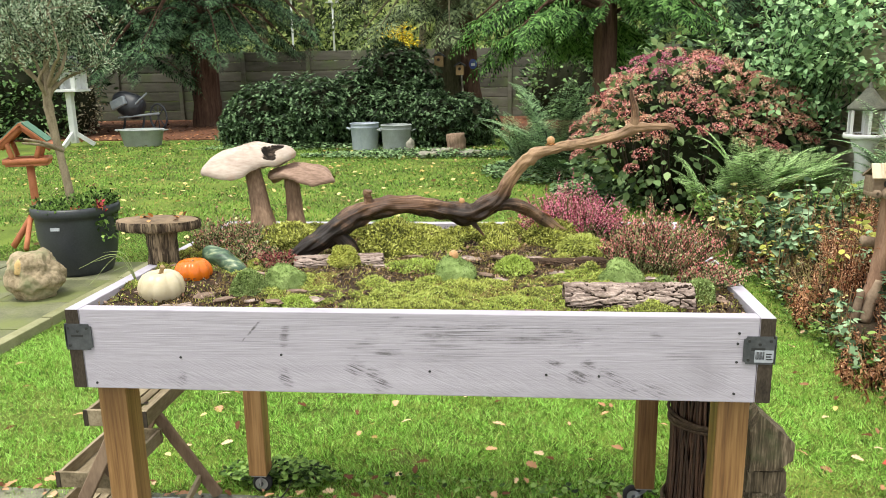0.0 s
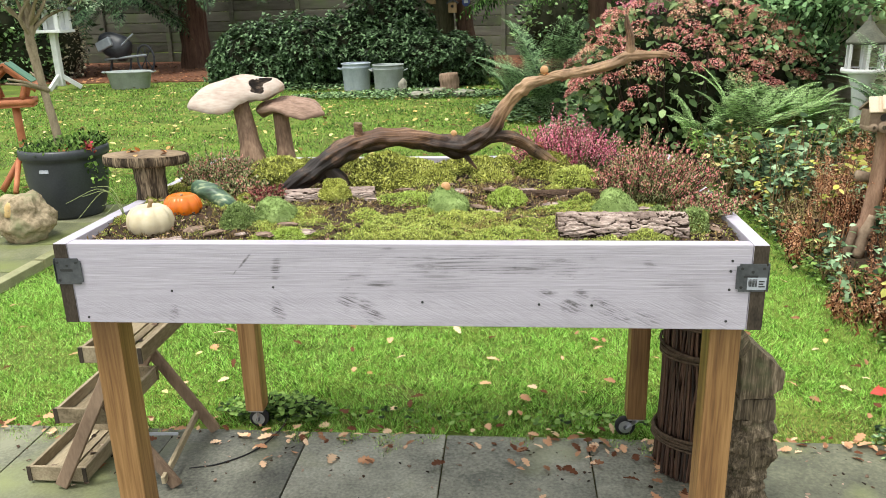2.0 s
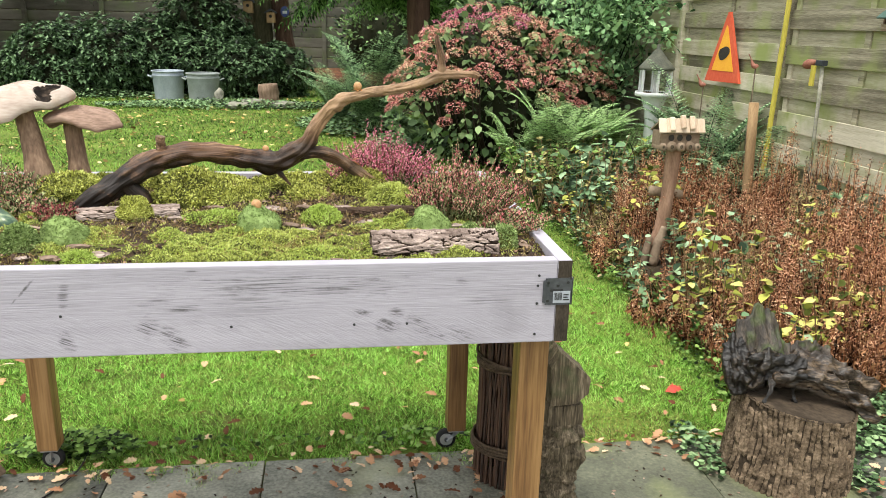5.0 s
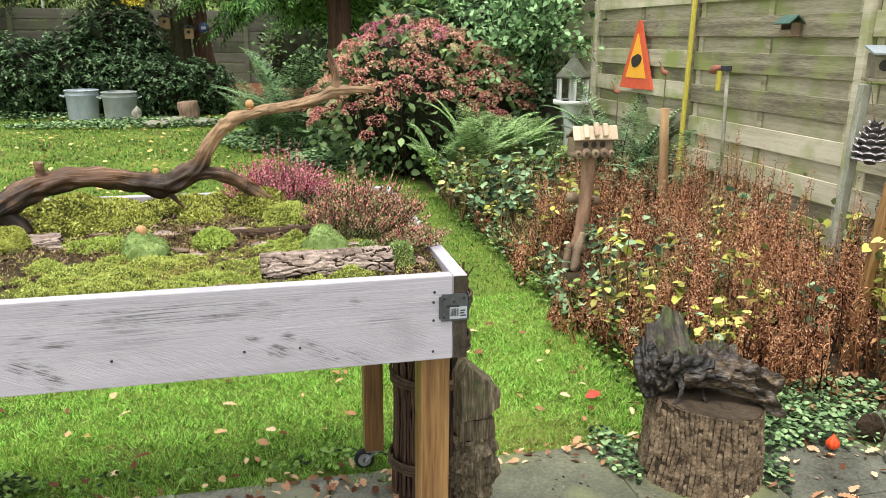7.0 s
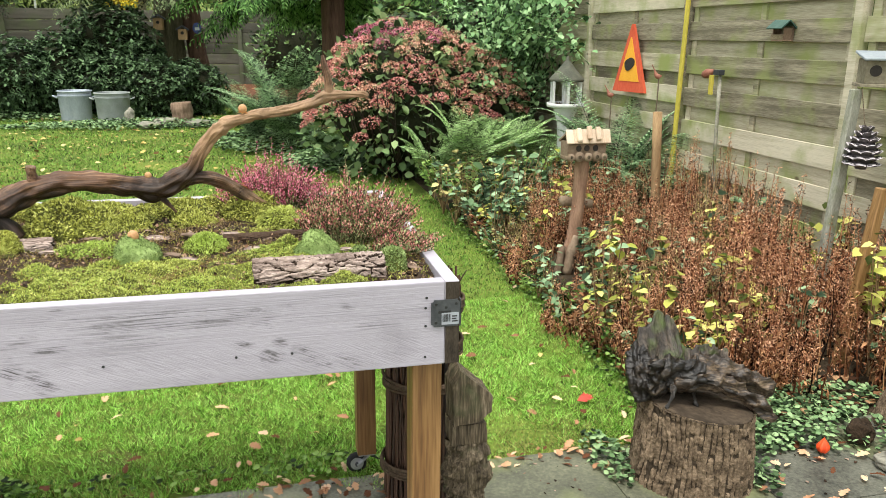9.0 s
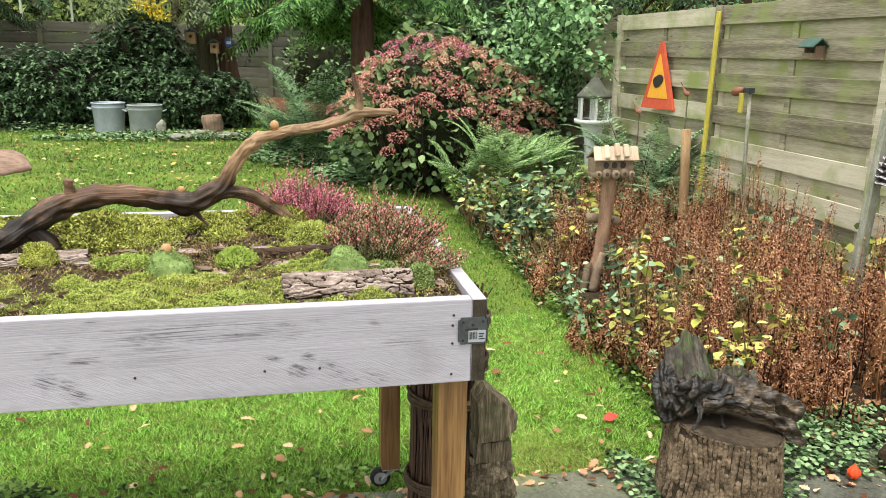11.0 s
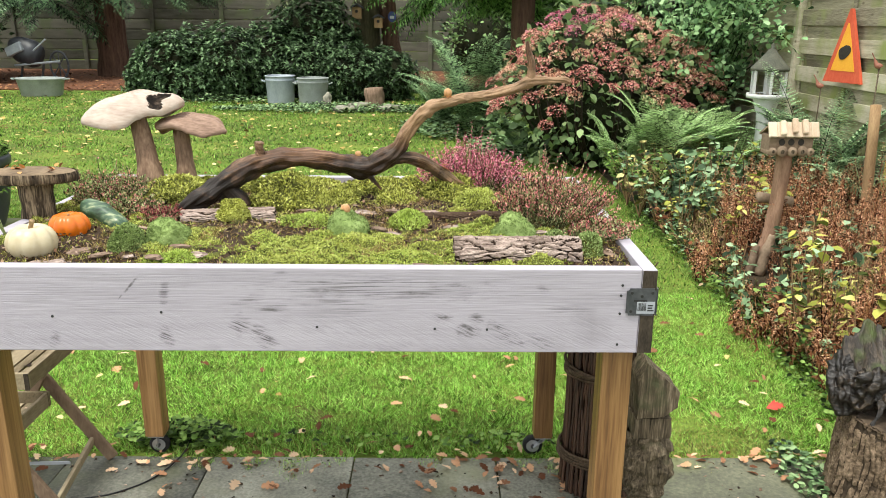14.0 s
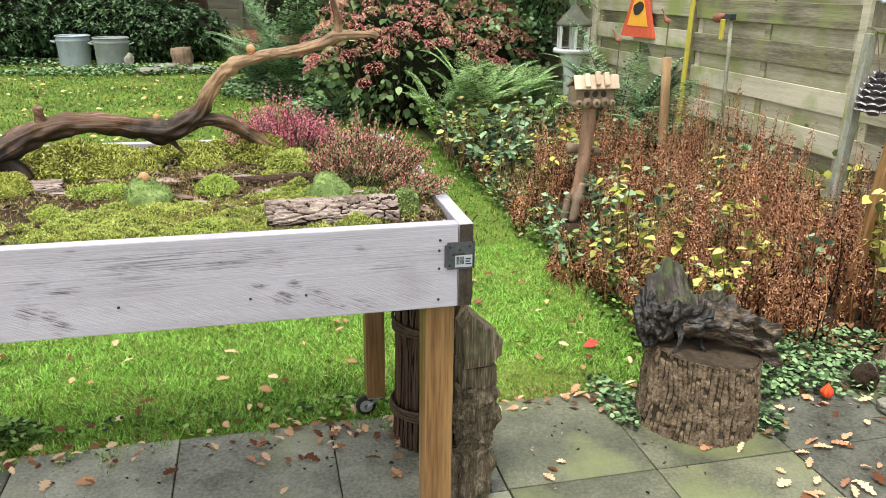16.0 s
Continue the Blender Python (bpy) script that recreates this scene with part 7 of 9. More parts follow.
M_BOXGREY = material("olive_grey_box_wood", (0.12, 0.105, 0.07), (0.34, 0.3, 0.22), scale=6, fine=50, rough=0.8, bump=0.4)
box2 = thing("nest_box", "grey wooden nest box with round holes and a pale roof", "nest box", (3.77, 3.76, 1.39), rz=-30)
bm = box(-0.15, 0.17, -0.1, 0.1, 0.0, 0.13, 0.004)
part("body", bm, M_BOXGREY, box2)
part("roof", bar((0.01, -0.14, 0.128), (0.01, 0.12, 0.165), 0.36, 0.014, (0, 0, 1), 0.003), M_PALE, box2)
part("base", box(-0.17, 0.19, -0.12, 0.1, -0.018, -0.001, 0.003), M_BOXGREY, box2)
# flat black discs stand in for the shaded inside of the holes
for x, r in ((-0.1, 0.03), (0.03, 0.042)):
    part("hole", moved(disc(r, 0.006, "y", 20), x, -0.1015, 0.068), M_MARKHOLE, box2, "round dark entrance hole")
M_STAKEGREY = material("lichen_grey_stake", (0.13, 0.13, 0.1), (0.42, 0.42, 0.36), mid=(0.27, 0.27, 0.22), scale=7, fine=60, stretch=(3, 3, 0.8), rough=0.9, bump=0.7, wear=(0.14, 0.17, 0.06), wear_scale=6, wear_at=(0.52, 0.7))
gp = thing("grey_stake", "mossy grey stake with a frayed top", "stake", (3.555, 3.77, 0))
part("stake", bar((-0.06, 0, 0), (0.014, 0, 1.36), 0.06, 0.045, (0, 1, 0), 0.006), M_STAKEGREY, gp)
M_CONE = material("pine_cone_scales", (0.025, 0.02, 0.025), (0.14, 0.12, 0.125), scale=12, fine=60, rough=0.5, bump=0.3, island=0.5)
M_CONETIP = material("pale_scale_tips", (0.3, 0.27, 0.29), (0.6, 0.56, 0.57), scale=12, fine=60, rough=0.6)
cone = thing("pine_cone", "large dark decorative pine cone with pale scale tips", "pine cone", (3.58, 3.666, 0.939))
v, f = limb([(0, 0, 0.0, 0.03), (0, 0, 0.05, 0.06), (0, 0, 0.12, 0.06), (0, 0, 0.19, 0.035), (0, 0, 0.22, 0.012)], 16, 5)
part("core", mesh_of("core", v, f, M_CONE, True), None, cone)
SCALE = (np.array([(-0.25, 0, 0), (0.25, 0, 0), (0.5, 0.7, 0.04), (0.3, 0.98, 0.12), (0, 1.04, 0.15), (-0.3, 0.98, 0.12), (-0.5, 0.7, 0.04), (-0.2, 0, 0.16), (0.2, 0, 0.16), (0.42, 0.7, 0.22), (0.25, 0.94, 0.27), (-0.25, 0.94, 0.27), (-0.42, 0.7, 0.22)]),
         [(0, 2, 1), (0, 6, 2), (6, 3, 2), (6, 5, 3), (5, 4, 3), (7, 8, 9), (7, 9, 12), (12, 9, 10), (12, 10, 11), (1, 2, 9), (1, 9, 8), (2, 3, 10), (2, 10, 9), (6, 0, 7), (6, 7, 12), (5, 6, 12), (5, 12, 11)])
TIP = (np.array([(0.52, 0.7, 0.05), (0.31, 0.99, 0.13), (0, 1.06, 0.16), (-0.31, 0.99, 0.13), (-0.52, 0.7, 0.05), (-0.43, 0.66, 0.235), (-0.24, 0.84, 0.285), (0, 0.88, 0.3), (0.24, 0.84, 0.285), (0.43, 0.66, 0.235)]), [(0, 1, 8), (0, 8, 9), (1, 2, 7), (1, 7, 8), (2, 3, 6), (2, 6, 7), (3, 4, 5), (3, 5, 6)])
for j in range(7):
    u = j / 6
    z, r, n = 0.015 + 0.2 * u, 0.05 * math.sin(math.pi * (0.25 + 0.68 * u)), (8, 9, 9, 9, 8, 7, 5)[j]
    for k in range(n):
        a = 2 * math.pi * (k + 0.5 * (j % 2) + rnd(-0.08, 0.08)) / n
        d = (math.cos(a), math.sin(a), 0.1 + 0.75 * u)
        v, f = scattered(SCALE, [(r * d[0], r * d[1], z)], [d], [0.074 * (1 - 0.35 * u)], np.array([0.0]), 1.0)
        one = part("scale", mesh_of("scale", v, f, M_CONE), None, cone)
        v, f = scattered(TIP, [(r * d[0], r * d[1], z)], [d], [0.0745 * (1 - 0.35 * u)], np.array([0.0]), 1.0)
        part("tip", mesh_of("tip", v, f, M_CONETIP), None, one, "pale scale tip")
pole("hanging_wire", (0.0, 0, 0.2), (0.0, 0.093, 0.474), 0.003, M_GREYWOOD, cone)
cone.scale = (0.86, 0.86, 0.92)
spade = thing("wooden_stake", "orange-brown squared stake leaning in the bed", "stake", (3.24, 3.2, 0.0))
part("stake", bar((-0.04, 0, 0), (0.06, 0.0, 0.93), 0.05, 0.05, (1, 0, 0), 0.005), M_LEG, spade)

# insect hotel on its crooked post
M_BAMBOO = material("pale_split_bamboo", (0.45, 0.31, 0.21), (0.7, 0.58, 0.44), scale=8, fine=50, stretch=(3, 3, 1), rough=0.6, bump=0.25, vary=0.3)
M_CLAY = material("brown_log_slices", (0.16, 0.11, 0.075), (0.36, 0.27, 0.19), scale=12, fine=60, rough=0.9, bump=0.5, vary=0.2)
M_POSTWOOD = material("reddish_fence_post", (0.16, 0.085, 0.055), (0.4, 0.25, 0.17), scale=6, fine=45, stretch=(4, 4, 0.7), rough=0.85, bump=0.6)
hotel = thing("insect_hotel", "insect hotel with split bamboo roof on a crooked post", "insect hotel", (2.53, 5.0, 0.02))
hotel.scale = (0.9, 0.9, 1.0)
v, f = limb([(-0.1, 0, 0.0, 0.045), (-0.07, 0, 0.12, 0.048), (-0.035, 0, 0.26, 0.05), (-0.012, 0, 0.42, 0.05), (0.0, 0, 0.62, 0.053), (0.004, 0, 0.8, 0.053)], 14, 8, 0.08, 14, 0.12)
part("post", mesh_of("post", v, f, M_POSTWOOD, True), None, hotel)
v, f = limb([(-0.09, -0.03, 0.0, 0.045), (-0.06, -0.045, 0.14, 0.042), (-0.025, -0.04, 0.27, 0.026)], 10, 6, 0.2, 14, 0.15)
part("split_foot", mesh_of("split_foot", v, f, M_CLAY, True), None, hotel, "pale split foot of the post")
v, f = limb([(-0.12, 0.07, 0.5, 0.034), (0.0, 0.075, 0.485, 0.034), (0.14, 0.08, 0.465, 0.032)], 12, 5, 0.12, 14)
part("cross_log", mesh_of("cross_log", v, f, M_CLAY, True), None, hotel, "short grey log behind the post")
v, f = limb([(-0.165, -0.04, 0.0, 0.03), (-0.15, -0.045, 0.1, 0.03), (-0.135, -0.05, 0.2, 0.024)], 10, 4, 0.15, 14)
part("stub", mesh_of("stub", v, f, M_CLAY, True), None, hotel)
part("body", box(-0.15, 0.155, -0.085, 0.06, 0.8, 0.925, 0.005), M_CLAY, hotel)
for k, (x, r) in enumerate(((-0.125, 0.026), (-0.06, 0.034), (0.012, 0.031), (0.08, 0.034), (0.138, 0.024))):
    v, f = limb([(x, -0.105, 0.822 + 0.004 * (k % 2), r), (x, 0.05, 0.822, r)], 16, 2, 0.06, 20)
    slice_ = part("log_slice", mesh_of("log_slice", v, f, M_CLAY, True), None, hotel)
    part("drill_hole", moved(disc(r * 0.4, 0.004, "y", 12), x, -0.1055, 0.824), M_GREYWOOD, slice_)
# these holes are black discs on the front, their dark depth only painted
for x in (-0.065, 0.0, 0.068):
    part("hole", moved(disc(0.021, 0.006, "y", 16), x, -0.088, 0.882), M_MARKHOLE, hotel, "dark round hole")
for k in range(6):
    x = -0.141 + 0.0585 * k
    part("bamboo_tile", bar((x, -0.112, 0.915), (x, -0.07, 1.005), 0.0585, 0.014, (0, 0, 1), 0.004), M_BAMBOO, hotel)
for x, tall in ((-0.072, 0), (0.008, 0.014), (0.078, 0.008)):
    part("cover_tile", bar((x, -0.125, 0.93 + tall), (x, -0.083, 1.015 + tall), 0.04, 0.022, (0, 0, 1), 0.007), M_BAMBOO, hotel)
part("back_roof", bar((0.005, -0.055, 0.985), (0.005, 0.09, 0.915), 0.32, 0.012, (0, 0, 1)), M_CLAY, hotel)

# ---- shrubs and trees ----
# near-black solid cores behind the leaves stand in for shade between them
M_DARKCORE = material("painted_inner_shade", (0.008, 0.01, 0.005), (0.03, 0.032, 0.016), scale=5, fine=40, rough=1.0, bump=0.6, dist=0.03)
M_RHODO = leaves("rhododendron_leaves", (0.04, 0.075, 0.034), (0.082, 0.145, 0.064), (0.15, 0.24, 0.115), rough=0.5, leafy=0.12)
M_LAUREL = leaves("laurel_leaves", (0.04, 0.09, 0.03), (0.12, 0.23, 0.08), (0.26, 0.4, 0.16), rough=0.4, leafy=0.15)
M_CONIFER = leaves("dark_conifer_sprays", (0.012, 0.034, 0.015), (0.042, 0.095, 0.04), (0.12, 0.21, 0.1), rough=0.6, leafy=0.12)
M_THUJA = leaves("bright_thuja_sprays", (0.03, 0.085, 0.02), (0.09, 0.22, 0.05), (0.21, 0.39, 0.11), rough=0.55, leafy=0.2)
M_HEMLOCK = leaves("grey_green_sprays", (0.035, 0.06, 0.025), (0.1, 0.14, 0.06), (0.2, 0.25, 0.12), rough=0.6, leafy=0.15)
M_WOOD_LEAF = leaves("woodland_leaves", (0.05, 0.085, 0.025), (0.15, 0.21, 0.065), (0.34, 0.4, 0.14), rough=0.6, leafy=0.4)
M_YELLOWLEAF = leaves("golden_yellow_leaves", (0.6, 0.38, 0.01), (0.78, 0.55, 0.02), (0.85, 0.68, 0.08), rough=0.6, leafy=0.35)
M_REDBARK = material("redwood_bark", (0.03, 0.016, 0.011), (0.14, 0.08, 0.055), scale=3, fine=22, stretch=(4, 4, 0.35), rough=0.95, bump=1.0, dist=0.05)
M_GREENBARK = material("green_stained_bark", (0.04, 0.038, 0.022), (0.17, 0.15, 0.09), scale=3, fine=22, stretch=(4, 4, 0.4), rough=0.95, bump=1.0, dist=0.05)


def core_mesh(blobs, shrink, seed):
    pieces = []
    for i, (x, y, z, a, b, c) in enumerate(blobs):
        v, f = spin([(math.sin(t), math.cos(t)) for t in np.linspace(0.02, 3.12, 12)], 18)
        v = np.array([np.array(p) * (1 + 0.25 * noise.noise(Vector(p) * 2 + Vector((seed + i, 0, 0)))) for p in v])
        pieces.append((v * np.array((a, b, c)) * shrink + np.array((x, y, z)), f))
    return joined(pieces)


def leaf_shell(blobs, n, size, template, spread=0.12, up=0.35, floor=0.02):
    """Leaves over the surfaces of several rounded masses."""
    area = np.array([a * b + a * c + b * c for _, _, _, a, b, c in blobs])
    pick = RNG.choice(len(blobs), n, p=area / area.sum())
    d = RNG.normal(size=(n, 3))
    d /= np.linalg.norm(d, axis=1)[:, None]
    centre, half = np.array([b[:3] for b in blobs])[pick], np.array([b[3:] for b in blobs])[pick]
    wob = np.array([noise.noise(Vector(p) * 2.3 + Vector((float(k) * 3.1, 0, 0))) for p, k in zip(d, pick)])[:, None]
    depth = 1 + 0.22 * wob + RNG.normal(0, spread, (n, 1)) - 0.08
    spots = centre + d * half * depth
    ways = d + RNG.normal(0, 0.55, (n, 3))
    ways[:, 2] += up - 0.3
    keep = spots[:, 2] > floor
    spots, ways = spots[keep], ways[keep]
    m = len(spots)
    return scattered(template, spots, ways, rnd(0.7, 1.25, m) * size, rnd(-1.2, 1.2, m))


def rosettes(blobs, n, size, up=0.5, width=0.95):
    """Shoot tips over rounded masses, each a whorl of leaves round its tip."""
    area = np.array([a * b + a * c + b * c for _, _, _, a, b, c in blobs])
    tips = n // 8
    pick = RNG.choice(len(blobs), tips, p=area / area.sum())
    d = RNG.normal(size=(tips, 3))
    d /= np.linalg.norm(d, axis=1)[:, None]
    centre, half = np.array([b[:3] for b in blobs])[pick], np.array([b[3:] for b in blobs])[pick]
    wob = np.array([noise.noise(Vector(p) * 2.6 + Vector((float(k) * 3.1, 0, 0))) for p, k in zip(d, pick)])[:, None]
    spots = centre + d * half * (0.98 + 0.25 * wob + RNG.normal(0, 0.07, (tips, 1)))
    lead = d + RNG.normal(0, 0.25, (tips, 3)) + np.array((0, 0, up))
    lead /= np.linalg.norm(lead, axis=1)[:, None]
    turn = bases(lead, rnd(0, 6.28, tips))
    out, ways = [], []
    for k in range(8):
        a = 2 * math.pi * k / 8
        out.append(spots + lead * rnd(-0.3, 0.1, tips)[:, None] * size)
        ways.append(turn[:, :, 0] * math.cos(a) + turn[:, :, 2] * math.sin(a) + lead * rnd(0.05, 0.6, tips)[:, None])
    s, w = np.concatenate(out), np.concatenate(ways)
    keep = s[:, 2] > 0.03
    s, w = s[keep], w[keep]
    return scattered(LEAF, s, w, rnd(0.7, 1.2, len(s)) * size, rnd(-0.3, 0.3, len(s)), width)


def bush(name, label, category, at, blobs, n, size, mat, template=LEAF, spread=0.12, core=True, group="", kind="", up=0.35):
    b = thing(name, label, category, at, group, kind)
    if core:
        part("shade_core", mesh_of("shade_core", *core_mesh(blobs, 0.8, at[0]), M_DARKCORE, True), None, b)
    v, f = rosettes(blobs, n, size) if template is None else leaf_shell(blobs, n, size, template, spread, up)
    part("foliage", mesh_of("foliage", v, f, mat), None, b)
    return b


bush("rhododendron", "dense dark green rhododendron before the concrete fence", "shrub", (-5.2, 17.3, 0), [(-0.85, 0.1, 0.38, 0.5, 0.6, 0.5), (-0.25, 0, 0.62, 0.75, 0.8, 0.72), (0.35, 0.2, 0.72, 0.8, 0.8, 0.75), (1.0, 0.0, 0.66, 0.8, 0.9, 0.8), (0.2, -0.35, 0.36, 1.1, 0.6, 0.45)], 24000, 0.11, M_RHODO, None, group="rhododendrons")
bush("rhododendron", "tall dark rhododendron against the tree", "shrub", (-2.6, 17.6, 0), [(-0.7, 0.1, 0.7, 0.9, 0.9, 0.85), (0.1, 0.4, 1.25, 0.9, 0.8, 0.92), (0.6, 0.2, 0.85, 0.6, 0.7, 0.72), (0.2, -0.2, 0.6, 1.1, 0.8, 0.65)], 26000, 0.115, M_RHODO, None, group="rhododendrons")
bush("rhododendron", "low dark rhododendron beside the stump", "shrub", (-1.15, 16.9, 0), [(-0.3, 0, 0.5, 0.75, 0.7, 0.62), (0.4, 0.2, 0.48, 0.55, 0.6, 0.58)], 11000, 0.1, M_RHODO, None, group="rhododendrons")
bush("shrub", "small laurel sprig at the foot of the tree", "shrub", (-6.9, 19.8, 0), [(0, 0, 0.25, 0.45, 0.4, 0.3)], 420, 0.13, M_LAUREL)
bush("shrub", "dark mixed shrub with pale flowers by the bird table", "shrub", (-13.7, 19.6, 0), [(-1.6, 0, 0.9, 1.4, 1.0, 1.3), (0, 0, 0.8, 1.3, 1.0, 1.1), (1.2, 0.2, 0.7, 0.9, 0.9, 1.0), (0.9, 0, 1.5, 0.8, 0.8, 0.8)], 6000, 0.15, M_LAUREL)
bush("shrub", "pale spotted shrub against the far fence", "shrub", (-11.75, 20.6, 0), [(0, 0, 0.9, 0.5, 0.5, 1.0), (-0.3, 0, 1.5, 0.5, 0.5, 0.7)], 2200, 0.1, leaves("pale_shrub_leaves", (0.1, 0.1, 0.06), (0.25, 0.22, 0.14), (0.45, 0.4, 0.28)))
bush("shrub", "green shrub against the concrete fence", "shrub", (1.7, 25.5, 0), [(0, 0, 1.0, 1.3, 0.8, 1.2), (1.5, 0.3, 1.4, 0.9, 0.8, 1.5)], 2600, 0.17, M_LAUREL)
bush("laurel_shrub", "broad-leaved green shrub behind the hydrangea", "shrub", (2.9, 11.2, 0), [(-0.4, 0, 1.15, 0.9, 0.7, 0.85), (0.5, 0, 1.25, 0.8, 0.7, 0.8), (0.1, 0, 0.6, 1.1, 0.7, 0.6)], 5200, 0.15, M_LAUREL, None)
bush("hedge", "dark evergreen hedge closing the garden beyond", "hedge", (-16.5, 16.0, 0), [(0, -6, 1.6, 1.3, 3, 1.9), (0.4, -1, 2.0, 1.5, 3.2, 2.3), (0.6, 4, 2.0, 1.6, 3.4, 2.4), (1.8, 7, 1.8, 2.0, 2.0, 2.2)], 9000, 0.22, M_RHODO)

# flat fan-shaped spray of a conifer
_sp, _wy, _sz = [], [], []
for k in range(8):
    u = (k + 0.5) / 8
    for s in (-1, 1):
        side = np.array((s * (0.85 - 0.3 * u), 0.6, -0.22 - 0.2 * u))
        ln = 0.42 * (1 - 0.75 * u) + 0.06
        for q in ((0.0, 0.5) if u < 0.65 else (0.0,)):
            _sp.append(np.array((0, u, -0.18 * u * u)) + side * ln * q)
            _wy.append(side + np.array((0, 0.55 * (q > 0.5) - 0.5 * (q > 0 and q < 0.5), 0)))
            _sz.append(ln * (0.62 if q == 0 else 0.4))
SPRAY = scattered(LEAF, _sp, _wy, np.array(_sz), None, 0.55)


def conifer(label, at, height, radius, trunk_r, mat, bark, start, boughs, sprays, size, droop, lean=0.0):
    t = thing("conifer", label, "tree", at, "garden conifers")
    v, f = limb([(0, 0, -0.05, trunk_r * 1.35), (0, 0, 0.35, trunk_r * 1.08), (lean * 0.2, 0, height * 0.2, trunk_r * 0.95), (lean * 0.5, 0, height * 0.5, trunk_r * 0.7), (lean, 0, height, trunk_r * 0.15)], 22, 8, 0.12, 2.5, 0.25)
    part("trunk", mesh_of("trunk", v, f, bark, True), None, t)
    tubes, spots, ways = [], [], []
    for i in range(boughs):
        u = (i + rnd(0, 1)) / boughs
        z = start + (height * 0.92 - start) * u ** 1.4
        reach = radius * (1 - 0.75 * (z - start) / (height - start)) * rnd(0.65, 1.1)
        a = rnd(0, 6.283)
        d = np.array((math.cos(a), math.sin(a), 0))
        p0 = np.array((lean * z / height, 0, z))
        p1, p2 = p0 + d * reach * 0.5 + (0, 0, 0.12 * reach), p0 + d * reach + (0, 0, -droop * reach)
        tubes.append(limb([(*p0, 0.05), (*p1, 0.035), (*p2, 0.01)], 5, 4, caps=False))
        m = max(6, int(sprays / boughs * (1.3 if z < start + 3.5 else 0.7)))
        w = rnd(0.15, 1.02, m)[:, None]
        line = (1 - w) ** 2 * p0 + 2 * w * (1 - w) * p1 + w * w * p2
        side = np.array((-d[1], d[0], 0))
        off = rnd(-1, 1, m)[:, None]
        spots.append(line + side * off * 0.22 * reach * (1.1 - w) + np.array((0, 0, -0.05)) * rnd(0, 4, m)[:, None])
        ways.append(d[None] * 0.7 + side * off * 0.9 + np.stack((rnd(-0.2, 0.2, m), rnd(-0.2, 0.2, m), -rnd(0.1, 0.9, m)), 1))
    part("bough_tangle", mesh_of("bough_tangle", *joined(tubes), bark, True), None, t)
    s, w = np.concatenate(spots), np.concatenate(ways)
    v, f = scattered(SPRAY, s, w, rnd(0.6, 1.25, len(s)) * size, rnd(-0.5, 0.5, len(s)))
    part("crown", mesh_of("crown", v, f, mat), None, t)
    return t


conifer("tall dark conifer with a reddish furrowed trunk", (-9.5, 24.0, 0), 13, 3.6, 0.4, M_CONIFER, M_REDBARK, 3.0, 80, 3400, 0.6, 0.35)
conifer("conifer with a thick green-stained trunk and hanging sprays", (-1.4, 19.2, 0), 12, 3.2, 0.3, M_HEMLOCK, M_GREENBARK, 3.1, 52, 1400, 0.56, 0.3)
conifer("bright green thuja with a dark red trunk", (1.78, 14.2, 0), 9, 2.3, 0.2, M_THUJA, M_REDBARK, 2.35, 56, 2300, 0.56, 0.22)
conifer("dark conifer behind the fence corner", (5.2, 18.0, 0), 12, 3.2, 0.3, M_CONIFER, M_REDBARK, 2.4, 50, 1400, 0.55, 0.25)
conifer("dark conifer at the far end of the garden", (-13.0, 22.8, 0), 12, 3.6, 0.36, M_CONIFER, M_REDBARK, 2.4, 60, 1900, 0.78, 0.27)
conifer("dark conifer beyond the garden fence", (8.5, 13.5, 0), 12, 3.0, 0.3, M_CONIFER, M_REDBARK, 2.2, 44, 900, 0.6, 0.3)

# second leaning stem and boxes on the middle tree
stem = thing("tree", "second brown stem growing beside the conifer", "tree", (-0.88, 19.0, 0))
v, f = limb([(0.35, -0.1, -0.03, 0.34), (0.2, -0.05, 0.35, 0.25), (0.05, 0, 1.2, 0.2), (-0.05, 0, 2.6, 0.18), (-0.1, 0, 5.0, 0.14), (-0.1, 0, 7.0, 0.05)], 18, 8, 0.1, 3, 0.25)
part("trunk", mesh_of("trunk", v, f, M_REDBARK, True), None, stem)
M_TAN = material("tan_nest_box_wood", (0.28, 0.17, 0.08), (0.5, 0.34, 0.18), scale=5, fine=40, rough=0.8, bump=0.3)
for x, y, z, w in ((-1.58, 18.6, 1.7, 0.2), (-1.09, 18.62, 1.5, 0.18)):
    nb = thing("nest_box", "tan wooden nest box fixed to the tree trunk", "nest box", (x, y, z), "nest boxes on the tree")
    part("body", box(-w / 2, w / 2, -0.12, 0.16, 0, w * 1.25, 0.01), M_TAN, nb)
    part("hole", moved(disc(0.035, 0.008, "y", 16), 0, -0.124, w * 0.8), M_MARKHOLE, nb, "dark entrance hole")
    for s in (-1, 1):
        part("roof", bar((0, 0.0, w * 1.62), (s * w * 0.7, 0.0, w * 1.18), 0.36, 0.03, (0, 0, 1)), M_BARROW, nb)
M_BLUE = material("dark_blue_enamel", (0.01, 0.02, 0.12), (0.02, 0.04, 0.2), scale=5, fine=40, rough=0.35, bump=0.02)
plaque = thing("plaque", "round dark blue plaque with a white mark", "plaque", (-0.78, 18.66, 1.75))
plaque.scale = (0.5, 1, 0.62)
part("disc", disc(0.19, 0.02, "y", 28), M_BLUE, plaque)
part("mark", box(-0.1, 0.1, -0.016, -0.0105, -0.07, 0.03, 0.0), M_PAPER, plaque)

